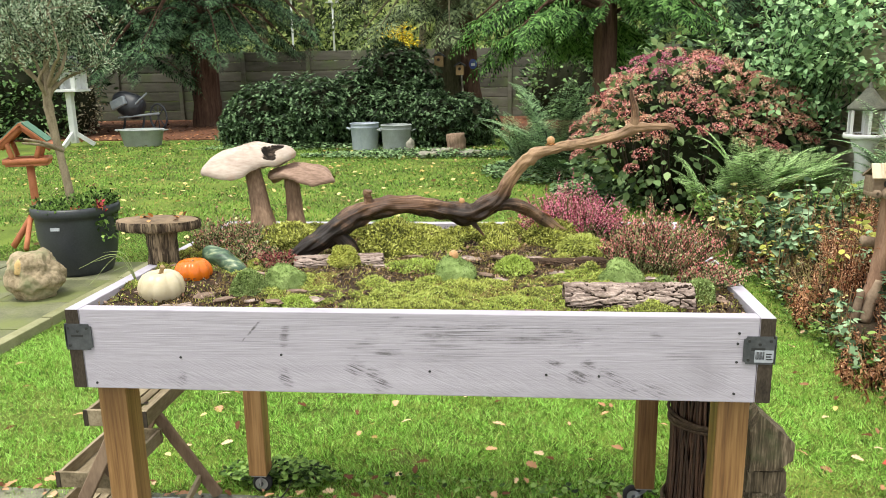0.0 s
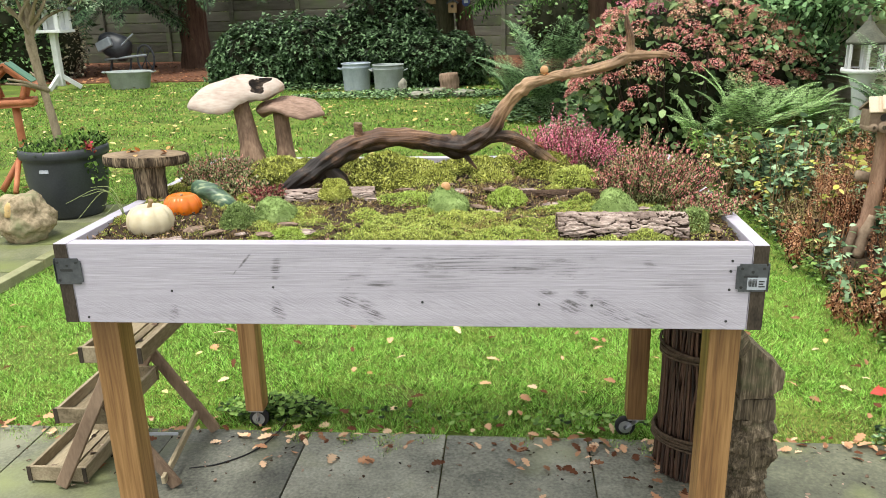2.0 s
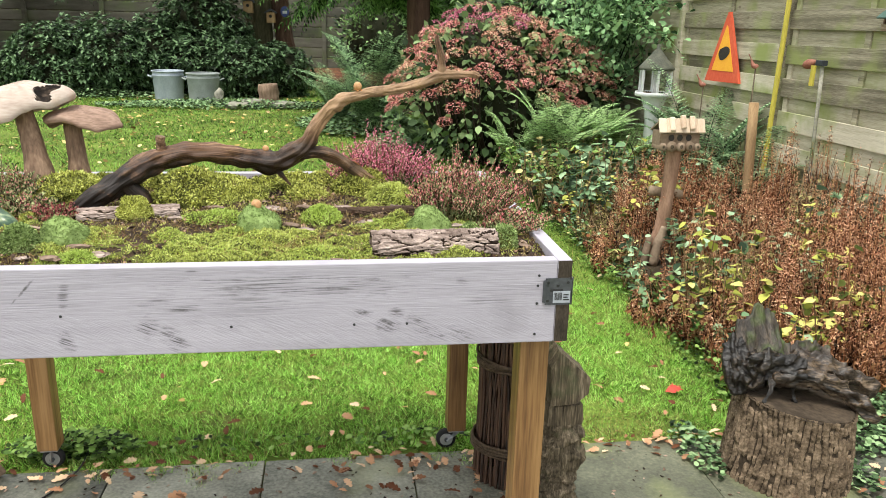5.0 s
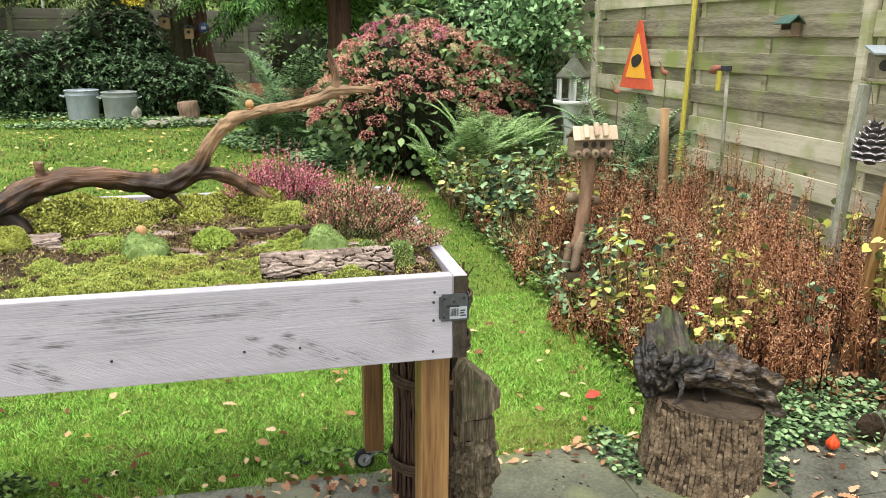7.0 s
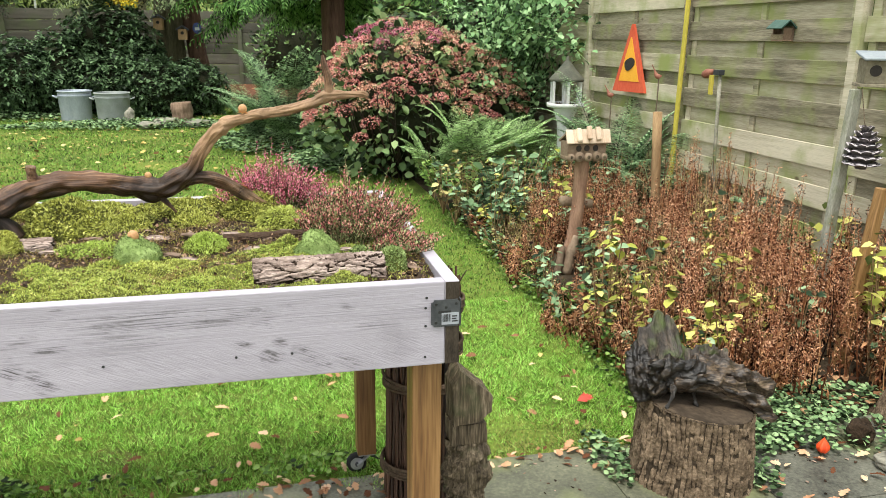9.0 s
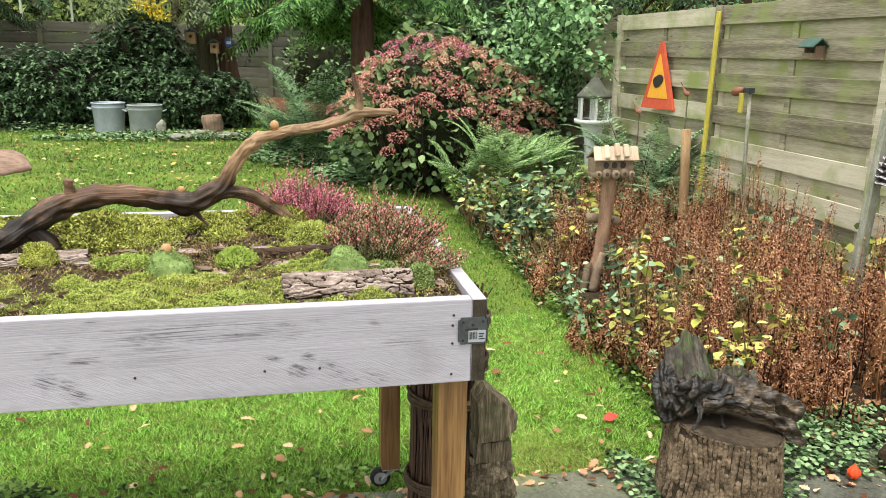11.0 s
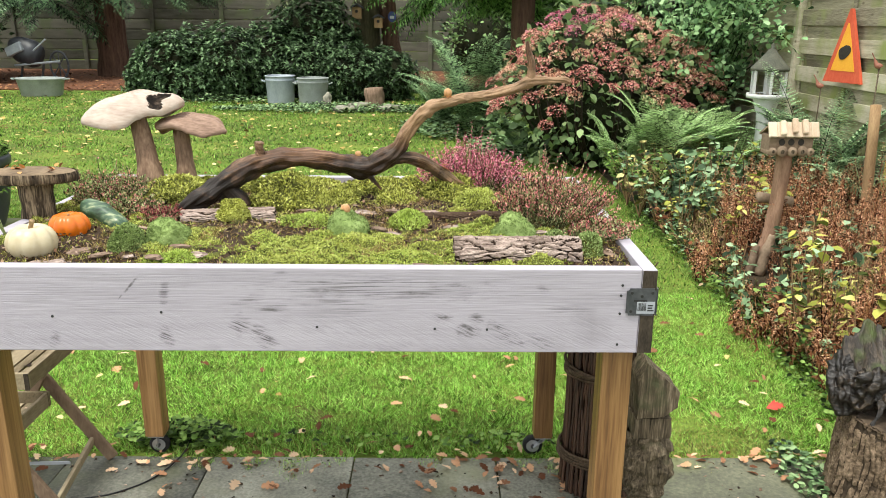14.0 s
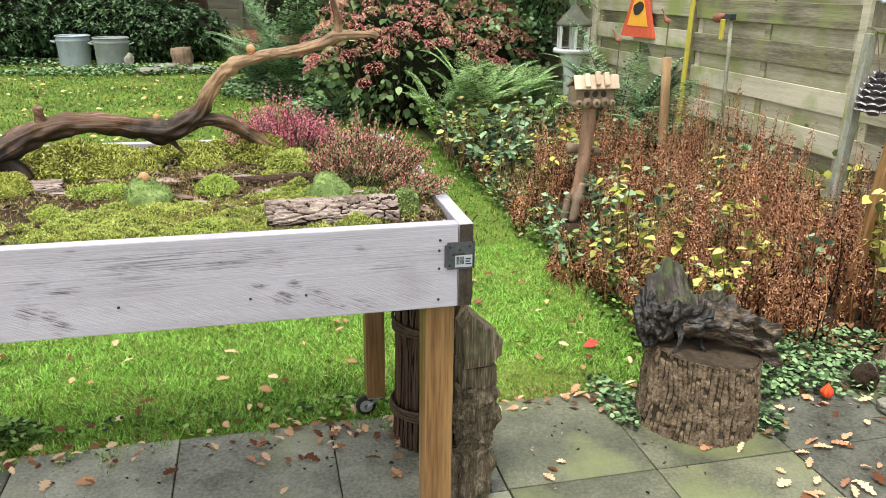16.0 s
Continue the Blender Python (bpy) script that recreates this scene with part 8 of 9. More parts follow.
# the wood beyond the concrete fence
wood = thing("woodland", "light green woodland beyond the concrete fence", "trees", (0, 0, 0), kind="stuff")
trunks = []
for i in range(46):
    x, y = rnd(-34, 30), rnd(30, 52)
    trunks.append(limb([(x, y, 0, rnd(0.12, 0.3)), (x + rnd(-0.4, 0.4), y, 5, rnd(0.1, 0.2)), (x + rnd(-0.8, 0.8), y, 11, 0.05)], 8, 5, 0.1, 1.0))
part("trunks", mesh_of("trunks", *joined(trunks), M_GREENBARK, True), None, wood)
blobs = [(rnd(-36, 32), rnd(31, 52), rnd(1.5, 10), rnd(1.2, 2.8), rnd(1.0, 2.2), rnd(0.9, 2.0)) for i in range(150)]
v, f = leaf_shell(blobs, 60000, 0.3, LEAF, 0.35)
part("leaves", mesh_of("leaves", v, f, M_WOOD_LEAF), None, wood)
low = [(x, rnd(54, 57), rnd(2.5, 4), 3.0, 1.5, rnd(4.0, 7.5)) for x in np.linspace(-60, 50, 40)]
part("undergrowth", mesh_of("undergrowth", *core_mesh(low, 1.0, 3.0), M_WOOD_LEAF, True), None, wood)
gold = thing("golden_tree", "young tree with golden yellow leaves beyond the fence", "tree", (-4.35, 31.5, 0))
v, f = limb([(0, 0, 0, 0.06), (0.1, 0, 2, 0.05), (0, 0, 3.9, 0.02)], 6, 4)
part("trunk", mesh_of("trunk", v, f, M_GREENBARK, True), None, gold)
v, f = leaf_shell([(-0.15, 0, 3.1, 0.45, 0.4, 0.32), (0.3, 0, 2.75, 0.3, 0.3, 0.2)], 420, 0.13, LEAF, 0.4)
part("crown", mesh_of("crown", v, f, M_YELLOWLEAF), None, gold)
for x, y in ((-9.2, 33), (-7.9, 35)):
    st = thing("lamp_post", "thin white post beyond the fence", "post", (x, y, 0))
    pole("mast", (0, 0, 0), (0, 0, 4.6), 0.045, M_WHITEPAINT, st)
    part("head", box(-0.3, 0.3, -0.12, 0.12, 4.6, 4.7, 0.02), M_WHITEPAINT, st)

# ---- hydrangea ----
M_HYDLEAF = leaves("hydrangea_leaves", (0.06, 0.11, 0.04), (0.14, 0.23, 0.09), (0.3, 0.4, 0.18), rough=0.55, leafy=0.2)
M_HYDRED = leaves("hydrangea_red_florets", (0.34, 0.055, 0.06), (0.72, 0.21, 0.2), (0.86, 0.5, 0.42), rough=0.65, leafy=0.2)
M_HYDPINK = leaves("hydrangea_magenta_florets", (0.26, 0.03, 0.08), (0.56, 0.1, 0.22), (0.74, 0.34, 0.4), rough=0.65, leafy=0.2)
M_HYDTAN = leaves("hydrangea_faded_florets", (0.38, 0.1, 0.06), (0.74, 0.34, 0.23), (0.86, 0.62, 0.45), rough=0.65, leafy=0.2)
hyd = thing("hydrangea", "large hydrangea with fading red and orange flower heads", "shrub", (2.2, 9.2, 0))
dome = [(0, 0.1, 0.75, 1.15, 0.9, 0.85), (-0.15, 0, 1.05, 0.75, 0.7, 0.65), (0.65, 0.05, 0.9, 0.65, 0.7, 0.55)]
# dark core painted as the hydrangea's shaded inside
part("shade_core", mesh_of("shade_core", *core_mesh(dome, 0.78, 5.0), M_DARKCORE, True), None, hyd)
v, f = leaf_shell(dome, 3800, 0.1, BROAD, 0.12)
part("foliage", mesh_of("foliage", v, f, M_HYDLEAF), None, hyd)
stems = []
for i in range(60):
    a, q = rnd(3.3, 6.2), rnd(0.3, 1.0)
    stems.append(limb([(0.4 * q * math.cos(a), 0.4 * q * math.sin(a), 0, 0.012), (1.0 * q * math.cos(a), 0.8 * q * math.sin(a), 0.5, 0.01), (1.15 * q * math.cos(a), 0.9 * q * math.sin(a), 1.1, 0.006)], 5, 4, caps=False))
part("stem_tangle", mesh_of("stems", *joined(stems), M_TWIG, True), None, hyd)
FLORET = (np.array([(0, 0, 0), (0.5, 0.22, 0.1), (0.72, 0.72, 0.02), (0.22, 0.5, 0.1), (-0.5, -0.22, 0.1), (-0.72, -0.72, 0.02), (-0.22, -0.5, 0.1), (-0.5, 0.22, 0.1), (-0.72, 0.72, 0.02), (-0.22, 0.5, 0.1), (0.5, -0.22, 0.1), (0.72, -0.72, 0.02), (0.22, -0.5, 0.1)]), [(0, 1, 2, 3), (0, 4, 5, 6), (0, 9, 8, 7), (0, 12, 11, 10)])
placed = []
tries = 0
while len(placed) < 210 and tries < 30000:
    tries += 1
    d = RNG.normal(size=3)
    d /= np.linalg.norm(d)
    if d[2] < -0.25 or d[1] > 0.75:
        continue
    x, y, z, a, b, c = dome[RNG.integers(3)]
    p = np.array((x, y, z)) + d * np.array((a, b, c)) * rnd(1.02, 1.16)
    if p[2] < 0.3 or p[2] < 0.7 and rnd(0, 1) < 0.55 or any(np.linalg.norm(p - q) < 0.12 for q, _ in placed):
        continue
    if any(np.linalg.norm((p - np.array(e[:3])) / np.array(e[3:])) < 0.97 for e in dome):
        continue
    placed.append((p, d))
for i, (p, d) in enumerate(placed):
    r, n = rnd(0.08, 0.135), 180
    w = RNG.normal(size=(n, 3))
    w /= np.linalg.norm(w, axis=1)[:, None]
    w[:, 2] = np.abs(w[:, 2]) * 0.9 - 0.15
    spots = w * np.array((r, r, r * 0.75)) * rnd(0.8, 1.05, n)[:, None]
    # florets lie flat on the head, so their z axis points outwards
    tangent = np.cross(w, RNG.normal(size=(n, 3)))
    v, f = scattered(FLORET, spots, tangent, rnd(0.01, 0.0145, n), rnd(-0.6, 0.6, n))
    mat = M_HYDPINK if p[2] > 1.5 and p[0] < 0.2 and rnd(0, 1) < 0.6 else (M_HYDTAN if rnd(0, 1) < 0.45 else M_HYDRED)
    head = part("flower_head", mesh_of("flower_head", v, f, mat), None, hyd)
    head.location = p
    head.rotation_euler = (d[1] * -0.5, d[0] * 0.5, 0)

# ---- ferns ----
M_FERN = leaves("fern_fronds", (0.2, 0.34, 0.11), (0.4, 0.6, 0.24), (0.58, 0.76, 0.4), rough=0.55, leafy=0.3)
M_FERN_BLUE = leaves("dark_fern_fronds", (0.08, 0.15, 0.07), (0.22, 0.37, 0.185), (0.39, 0.55, 0.3), rough=0.55, leafy=0.25)


def fern(x, y, size, fronds, mat, label, arc=(0, 6.283), lift=1.0):
    o = thing("fern", label, "fern", (x, y, 0.02), "ferns")
    for i in range(fronds):
        a = rnd(*arc)
        d, side = np.array((math.cos(a), math.sin(a), 0)), np.array((-math.sin(a), math.cos(a), 0))
        ln, h = size * rnd(0.75, 1.1), lift * rnd(0.55, 0.95)
        u = np.linspace(0, 1, 42)[:, None]
        p0, p1, p2 = np.zeros(3), d * ln * 0.3 + (0, 0, ln * h * 0.85), d * ln * rnd(0.55, 0.9) + (0, 0, ln * h * rnd(0.8, 1.0))
        axis = (1 - u) ** 2 * p0 + 2 * u * (1 - u) * p1 + u * u * p2
        along = np.gradient(axis, axis=0)
        along /= np.linalg.norm(along, axis=1)[:, None]
        spots, ways, sizes = [], [], []
        for k in range(5, 42):
            q = k / 41
            wide = ln * 0.2 * math.sin(math.pi * min(1, 0.15 + 0.85 * q) ** 0.8) + 0.01
            for s in (-1, 1):
                w = side * s + along[k] * 0.45 + np.array((0, 0, -0.12))
                w /= np.linalg.norm(w)
                m = 8 if wide > 0.08 else 5
                for j in range(m):
                    spots.append(axis[k] + w * wide * j / m), ways.append(w + along[k] * 0.5 * (1 if j % 2 else -0.6)), sizes.append(wide * (1.0 - 0.1 * j) * 0.3 + 0.009)
        v, f = scattered(LEAF, spots, ways, np.array(sizes), None, 0.78)
        stem = limb([(*axis[q], 0.005 * (1 - q / 50)) for q in (0, 8, 16, 25, 33, 41)], 4, 3, caps=False)
        f = np.concatenate((f, np.concatenate((stem[1][:, [0, 1, 2]], stem[1][:, [0, 2, 3]])) + len(v)))
        v = np.concatenate((v, stem[0]))
        part("frond", mesh_of("frond", v, f, mat), None, o)


fern(2.62, 7.9, 0.85, 24, M_FERN, "large light green fern before the hydrangea", (2.2, 7.2), 1.25)
fern(3.2, 7.6, 0.75, 14, M_FERN, "green fern at the foot of the bird table", (0, 6.28), 1.15)
fern(2.25, 8.2, 0.72, 16, M_FERN, "light green fern before the hydrangea", (2.2, 7.2), 1.3)
fern(2.95, 8.0, 0.8, 16, M_FERN, "light green fern beside the bird table", (0, 6.28), 1.35)
fern(0.85, 11.3, 1.35, 30, M_FERN_BLUE, "large grey-green fern at the lawn's edge", (0, 6.28), 1.2)
fern(1.35, 9.6, 0.75, 9, M_FERN_BLUE, "dark fern beside the hydrangea", (2.0, 5.5), 1.2)
fern(3.6, 6.75, 0.9, 20, M_FERN_BLUE, "tall dark fern against the fence", (0, 6.28), 1.5)
fern(3.8, 6.2, 0.8, 8, M_FERN_BLUE, "dark fern beside the yellow lath", (0, 6.28), 1.4)
fern(0.35, 12.3, 0.95, 18, M_FERN_BLUE, "grey-green fern beside the lawn", (0, 6.28), 1.15)

# ---- climber over the fence ----
M_CLIMB = leaves("climber_leaves", (0.09, 0.2, 0.075), (0.24, 0.43, 0.19), (0.41, 0.6, 0.31), rough=0.75, leafy=0.3)
climber = thing("climber", "tall pale green climbing shrub with arching shoots", "climber", (3.35, 9.4, 0))
tubes, spots, ways = [], [], []
for i in range(54):
    a = rnd(0, 6.283)
    r, h = rnd(0.2, 1.1), rnd(1.0, 3.0)
    p0, p2 = np.array((rnd(-0.3, 0.4), rnd(-0.3, 0.3), 0)), np.array((r * math.cos(a) * 0.9, r * math.sin(a) * 1.2, h))
    p1 = np.array((p2[0] * 0.3, p2[1] * 0.3, h * 0.85))
    tubes.append(limb([(*p0, 0.012), (*(0.25 * p0 + 0.5 * p1 + 0.25 * p2), 0.008), (*p2, 0.003)], 5, 5, caps=False))
    m = 90
    u = rnd(0.25, 1.05, m)[:, None]
    spots.append((1 - u) ** 2 * p0 + 2 * u * (1 - u) * p1 + u * u * p2 + RNG.normal(0, 0.07, (m, 3)))
    ways.append(RNG.normal(0, 1, (m, 3)) + np.array((0, -0.3, -0.5)))
for i in range(46):
    p0, p2 = np.array((rnd(-0.3, 0.5), rnd(-0.5, 0.1), 1.2)), np.array((rnd(-0.35, 0.5), rnd(-1.9, -0.4), rnd(1.3, 2.35)))
    p1 = np.array((p0[0] * 0.5 + p2[0] * 0.5, p0[1] * 0.6 + p2[1] * 0.4, p2[2] + rnd(0.1, 0.5)))
    tubes.append(limb([(*p0, 0.007), (*(0.25 * p0 + 0.5 * p1 + 0.25 * p2), 0.005), (*p2, 0.002)], 4, 5, caps=False))
    m = 24
    u = rnd(0.2, 1.05, m)[:, None]
    spots.append((1 - u) ** 2 * p0 + 2 * u * (1 - u) * p1 + u * u * p2 + RNG.normal(0, 0.045, (m, 3)))
    ways.append(RNG.normal(0, 1, (m, 3)) + np.array((0, -0.3, -0.5)))
part("shoot_tangle", mesh_of("shoot_tangle", *joined(tubes), M_LAUREL, True), None, climber)
s, w = np.concatenate(spots), np.concatenate(ways)
v, f = scattered(BROAD, s, w, rnd(0.035, 0.09, len(s)), rnd(-0.8, 0.8, len(s)), 1.15)
part("foliage", mesh_of("foliage", v, f, M_CLIMB), None, climber)
bush("shrub", "dark leafy shrub filling the fence corner", "shrub", (3.5, 10.3, 0), [(0, 0, 0.8, 0.75, 0.6, 0.9), (0.2, 0.2, 1.5, 0.6, 0.5, 0.6)], 2600, 0.13, M_RHODO, None)

# ---- the bed of withered perennials ----
RNG = np.random.default_rng(23)
M_WITHER = leaves("withered_brown_leaves", (0.035, 0.012, 0.006), (0.23, 0.085, 0.038), (0.52, 0.28, 0.14), rough=0.85, leafy=0.15)
M_STRAWLEAF = leaves("olive_withering_leaves", (0.1, 0.09, 0.03), (0.3, 0.27, 0.09), (0.56, 0.5, 0.22), rough=0.8, leafy=0.2)
M_WITHER_RED = leaves("rusty_seed_heads", (0.06, 0.018, 0.01), (0.4, 0.155, 0.08), (0.78, 0.47, 0.29), rough=0.85, leafy=0.15)
M_STRAW = leaves("straw_stems", (0.12, 0.07, 0.04), (0.28, 0.17, 0.09), (0.45, 0.33, 0.18), rough=0.8, leafy=0.0)
M_YELGREEN = leaves("yellowing_leaves", (0.18, 0.24, 0.04), (0.5, 0.52, 0.1), (0.8, 0.74, 0.24), rough=0.6, leafy=0.3)
M_MINT = leaves("grey_green_leaves", (0.08, 0.15, 0.07), (0.21, 0.34, 0.17), (0.36, 0.5, 0.3), rough=0.55, leafy=0.25)


def leafy_plant(x, y, h, n, size, mat, label, spread=0.16):
    o = thing("leafy_plant", label, "plant", (x, y, 0.02), "leafy plants in the bed")
    tubes, spots, ways = [], [], []
    for i in range(max(3, n // 10)):
        a, q = rnd(0, 6.283), rnd(0.3, 1) * spread
        top = np.array((q * math.cos(a), q * math.sin(a), h * rnd(0.75, 1.1)))
        tubes.append(limb([(0, 0, 0, 0.005), (*(top * 0.5 + np.array((0, 0, 0.03))), 0.004), (*top, 0.002)], 4, 3, caps=False))
        m = 10
        u = rnd(0.45, 1.0, m)[:, None]
        spots.append(top * u + RNG.normal(0, 0.02, (m, 3)))
        d = RNG.normal(0, 1, (m, 3))
        d[:, 2] = d[:, 2] * 0.4 - 0.15
        ways.append(d)
    part("stalk", mesh_of("stalk", *joined(tubes), M_STRAW), None, o)
    s, w = np.concatenate(spots), np.concatenate(ways)
    v, f = scattered(BROAD, s, w, rnd(0.7, 1.2, len(s)) * size, rnd(-0.5, 0.5, len(s)))
    part("foliage", mesh_of("foliage", v, f, mat), None, o)


def withered(x, y, n, h, kind):
    """A clump of withered stems: hanging curled leaves below, a fuzzy upright plume above."""
    o = thing("withered_perennial", ("clump of withered perennials with upright rusty plumes", "clump of brown perennials with hanging curled leaves", "clump of straw-coloured withered stems with olive leaves")[kind], "plant", (x, y, 0.02), "withered perennials")
    tubes, ls, lw, lz, hs, hw = [], [], [], [], [], []
    for k in range(n):
        a, q = rnd(0, 6.283), 0.13 * math.sqrt(rnd(0, 1))
        bx, by, z = q * math.cos(a), q * math.sin(a), h * rnd(0.62, 1.18)
        tx, ty = bx * 1.4 + rnd(-0.06, 0.06), by * 1.4 + rnd(-0.06, 0.06)
        tubes.append(limb([(bx, by, -0.01, 0.004), ((bx + tx) / 2 + rnd(-0.03, 0.03), (by + ty) / 2 + rnd(-0.03, 0.03), z * 0.5, 0.0028), (tx, ty, z, 0.0015)], 4, 3, caps=False))
        m = (7, 22, 30)[kind]
        u = rnd(0.1, 0.8, m)[:, None]
        ls.append(np.array((bx, by, 0)) * (1 - u) + np.array((tx, ty, z)) * u + RNG.normal(0, 0.012, (m, 3)))
        d = RNG.normal(0, 0.55, (m, 3))
        d[:, 2] -= 0.9
        lw.append(d), lz.append(rnd(0.016, (0.036, 0.046, 0.042)[kind], m))
        m = (200, 100, 45)[kind]
        u = rnd(0, 1, m)[:, None]
        fan = RNG.normal(0, 0.02, (m, 3)) * np.array((1, 1, 0.3)) * (1.2 - u)
        hs.append(np.array((bx, by, 0)) + (np.array((tx, ty, z * 1.08)) - np.array((bx, by, 0))) * (0.34 + 0.66 * u) + fan)
        d = RNG.normal(0, 0.7, (m, 3))
        d[:, 2] += 0.1
        hw.append(d)
    part("stem_tangle", mesh_of("stem_tangle", *joined(tubes), M_STRAW if kind == 2 else M_WITHER, True), None, o)
    s, w = np.concatenate(ls), np.concatenate(lw)
    v, f = scattered(LEAF, s, w, np.concatenate(lz), rnd(0, 6.28, len(s)), rnd(0.3, 0.9, len(s)))
    part("foliage", mesh_of("foliage", v, f, (M_WITHER, M_WITHER, M_STRAWLEAF)[kind]), None, o)
    s, w = np.concatenate(hs), np.concatenate(hw)
    v, f = scattered(LEAF, s, w, rnd(0.008, 0.023, len(s)), rnd(0, 6.28, len(s)), 0.5)
    part("plume_tangle", mesh_of("plume_tangle", v, f, (M_WITHER_RED, M_WITHER_RED, M_STRAW)[kind]), None, o, "fuzzy seed plumes")


clumps = []
while len(clumps) < 165:
    y, x = 2.9 + 4.9 * rnd(0, 1) ** 1.2, rnd(2.03, 3.85)
    if y < 3.1 and x < 2.15 or y < 2.9 and x > 2.4 or abs(x - 2.43 + (5.0 - y) * 0.44) < 0.2 and 4.3 < y < 5.05:
        continue
    if any((x - a) ** 2 + (y - b) ** 2 < 0.13 ** 2 for a, b in clumps):
        continue
    clumps.append((x, y))
    if y > 5.7 and x < 2.5 or y > 6.6:
        leafy_plant(x, y, rnd(0.3, 0.55), 70, rnd(0.04, 0.075), (M_POTGREEN, M_MINT, M_MINT, M_STRAWLEAF)[RNG.integers(4)], "leafy green plant at the lawn side of the bed", 0.2)
        continue
    zone = noise.noise(Vector((x * 1.5, y * 1.1, 4.0))) + rnd(-0.25, 0.25)
    kind = 0 if zone > -0.05 and x > 2.25 else (1 if zone > -0.25 or y < 3.5 else 2)
    withered(x, y, int(rnd(9, 15)), (0.34 + 0.17 * (x - 2.0)) * rnd(0.72, 1.34) * (0.85 if y > 5.5 else 1) * (1.0, 0.9, 0.85)[kind] * (0.5 if abs(x - 2.43 + (5.0 - y) * 0.44) < 0.34 and 3.7 < y < 5.0 else 1), kind)


for k in range(34):
    x, y = rnd(2.1, 3.75), 2.95 + 3.6 * rnd(0, 1)
    if abs(x - 2.43 + (5.0 - y) * 0.44) < 0.22 and 3.7 < y < 5.05:
        continue
    leafy_plant(x, y, rnd(0.3, 0.62), 14, rnd(0.045, 0.085), M_YELGREEN, "plant with yellowing leaves among withered stems")
for k in range(28):
    leafy_plant(rnd(2.1, 3.5), rnd(2.95, 6.4), rnd(0.3, 0.5), 30, rnd(0.04, 0.07), M_MINT, "grey-green leafy plant among withered stems")
leafy_plant(2.42, 6.35, 0.62, 90, 0.1, M_MINT, "bushy grey-green plant in the bed", 0.35)
leafy_plant(2.75, 6.7, 0.6, 70, 0.1, M_MINT, "bushy grey-green plant in the bed", 0.3)
leafy_plant(2.14, 6.75, 0.5, 110, 0.06, M_POTGREEN, "fresh green plant at the lawn's edge", 0.3)
leafy_plant(2.1, 7.3, 0.45, 90, 0.06, M_POTGREEN, "fresh green plant at the lawn's edge", 0.3)
leafy_plant(2.58, 4.7, 0.36, 50, 0.06, M_MINT, "grey-green leafy plant beside the insect hotel", 0.18)
leafy_plant(3.25, 3.05, 0.75, 110, 0.07, M_YELGREEN, "tall yellow-green leafy plant by the stake", 0.2)
leafy_plant(3.62, 4.7, 0.62, 30, 0.1, M_MINT, "large-leaved shoots against the fence", 0.3)
leafy_plant(3.75, 4.1, 0.55, 30, 0.1, M_MINT, "large-leaved shoots against the fence", 0.3)
leafy_plant(3.4, 7.2, 0.6, 60, 0.07, M_YELGREEN, "yellowing plant under the bird table", 0.35)
leafy_plant(2.9, 7.3, 0.5, 80, 0.07, M_YELGREEN, "yellowing plant before the ferns", 0.35)

for k in range(34):
    leafy_plant(rnd(2.07, 2.2), 3.15 + 3.3 * k / 34 + rnd(-0.05, 0.05), rnd(0.1, 0.24), 40, rnd(0.03, 0.05), (M_POTGREEN, M_MINT, M_STRAWLEAF, M_POTGREEN, M_WITHER)[RNG.integers(5)], "low leafy plant at the edge of the lawn", 0.13)

# low ivy and ground cover
def ground_cover(label, spots, size, mat, template=BROAD):
    o = thing("ground_cover", label, "ground cover", (0, 0, 0.0), kind="stuff")
    n = len(spots)
    ways = np.stack((RNG.normal(0, 1, n), RNG.normal(0, 1, n), RNG.normal(0, 0.25, n)), 1)
    v, f = scattered(template, spots, ways, rnd(0.7, 1.3, n) * size, rnd(-0.5, 0.5, n))
    part("leaves", mesh_of("leaves", v, f, mat), None, o)


def patch(cx, cy, rx, ry, h, n):
    a, q = rnd(0, 6.283, n), np.sqrt(rnd(0, 1, n))
    return np.stack((cx + rx * q * np.cos(a), cy + ry * q * np.sin(a), 0.02 + h * (1 - q * 0.7) * rnd(0.1, 1, n)), 1)


M_IVY = leaves("round_ivy_leaves", (0.06, 0.11, 0.045), (0.19, 0.32, 0.14), (0.34, 0.48, 0.24), rough=0.6, leafy=0.25)
ROUND = (np.array([(0, 0, 0), (-0.4, 0.2, 0.05), (-0.5, 0.6, 0.07), (-0.2, 0.95, 0.03), (0.2, 0.95, 0.03), (0.5, 0.6, 0.07), (0.4, 0.2, 0.05), (0, 0.5, -0.04)]), [(0, 7, 1), (1, 7, 2), (2, 7, 3), (3, 7, 4), (4, 7, 5), (5, 7, 6), (6, 7, 0)])
ground_cover("round-leaved ivy at the stump and paving", np.concatenate((patch(2.5, 2.72, 0.38, 0.2, 0.12, 800), patch(2.75, 2.6, 0.25, 0.2, 0.1, 300), patch(1.66, 2.62, 0.08, 0.2, 0.08, 200), patch(2.2, 2.42, 0.05, 0.12, 0.06, 60), patch(2.15, 2.35, 0.06, 0.1, 0.05, 60), patch(2.3, 2.62, 0.2, 0.12, 0.1, 300), patch(2.75, 2.85, 0.42, 0.14, 0.12, 700))), 0.021, M_IVY, ROUND)
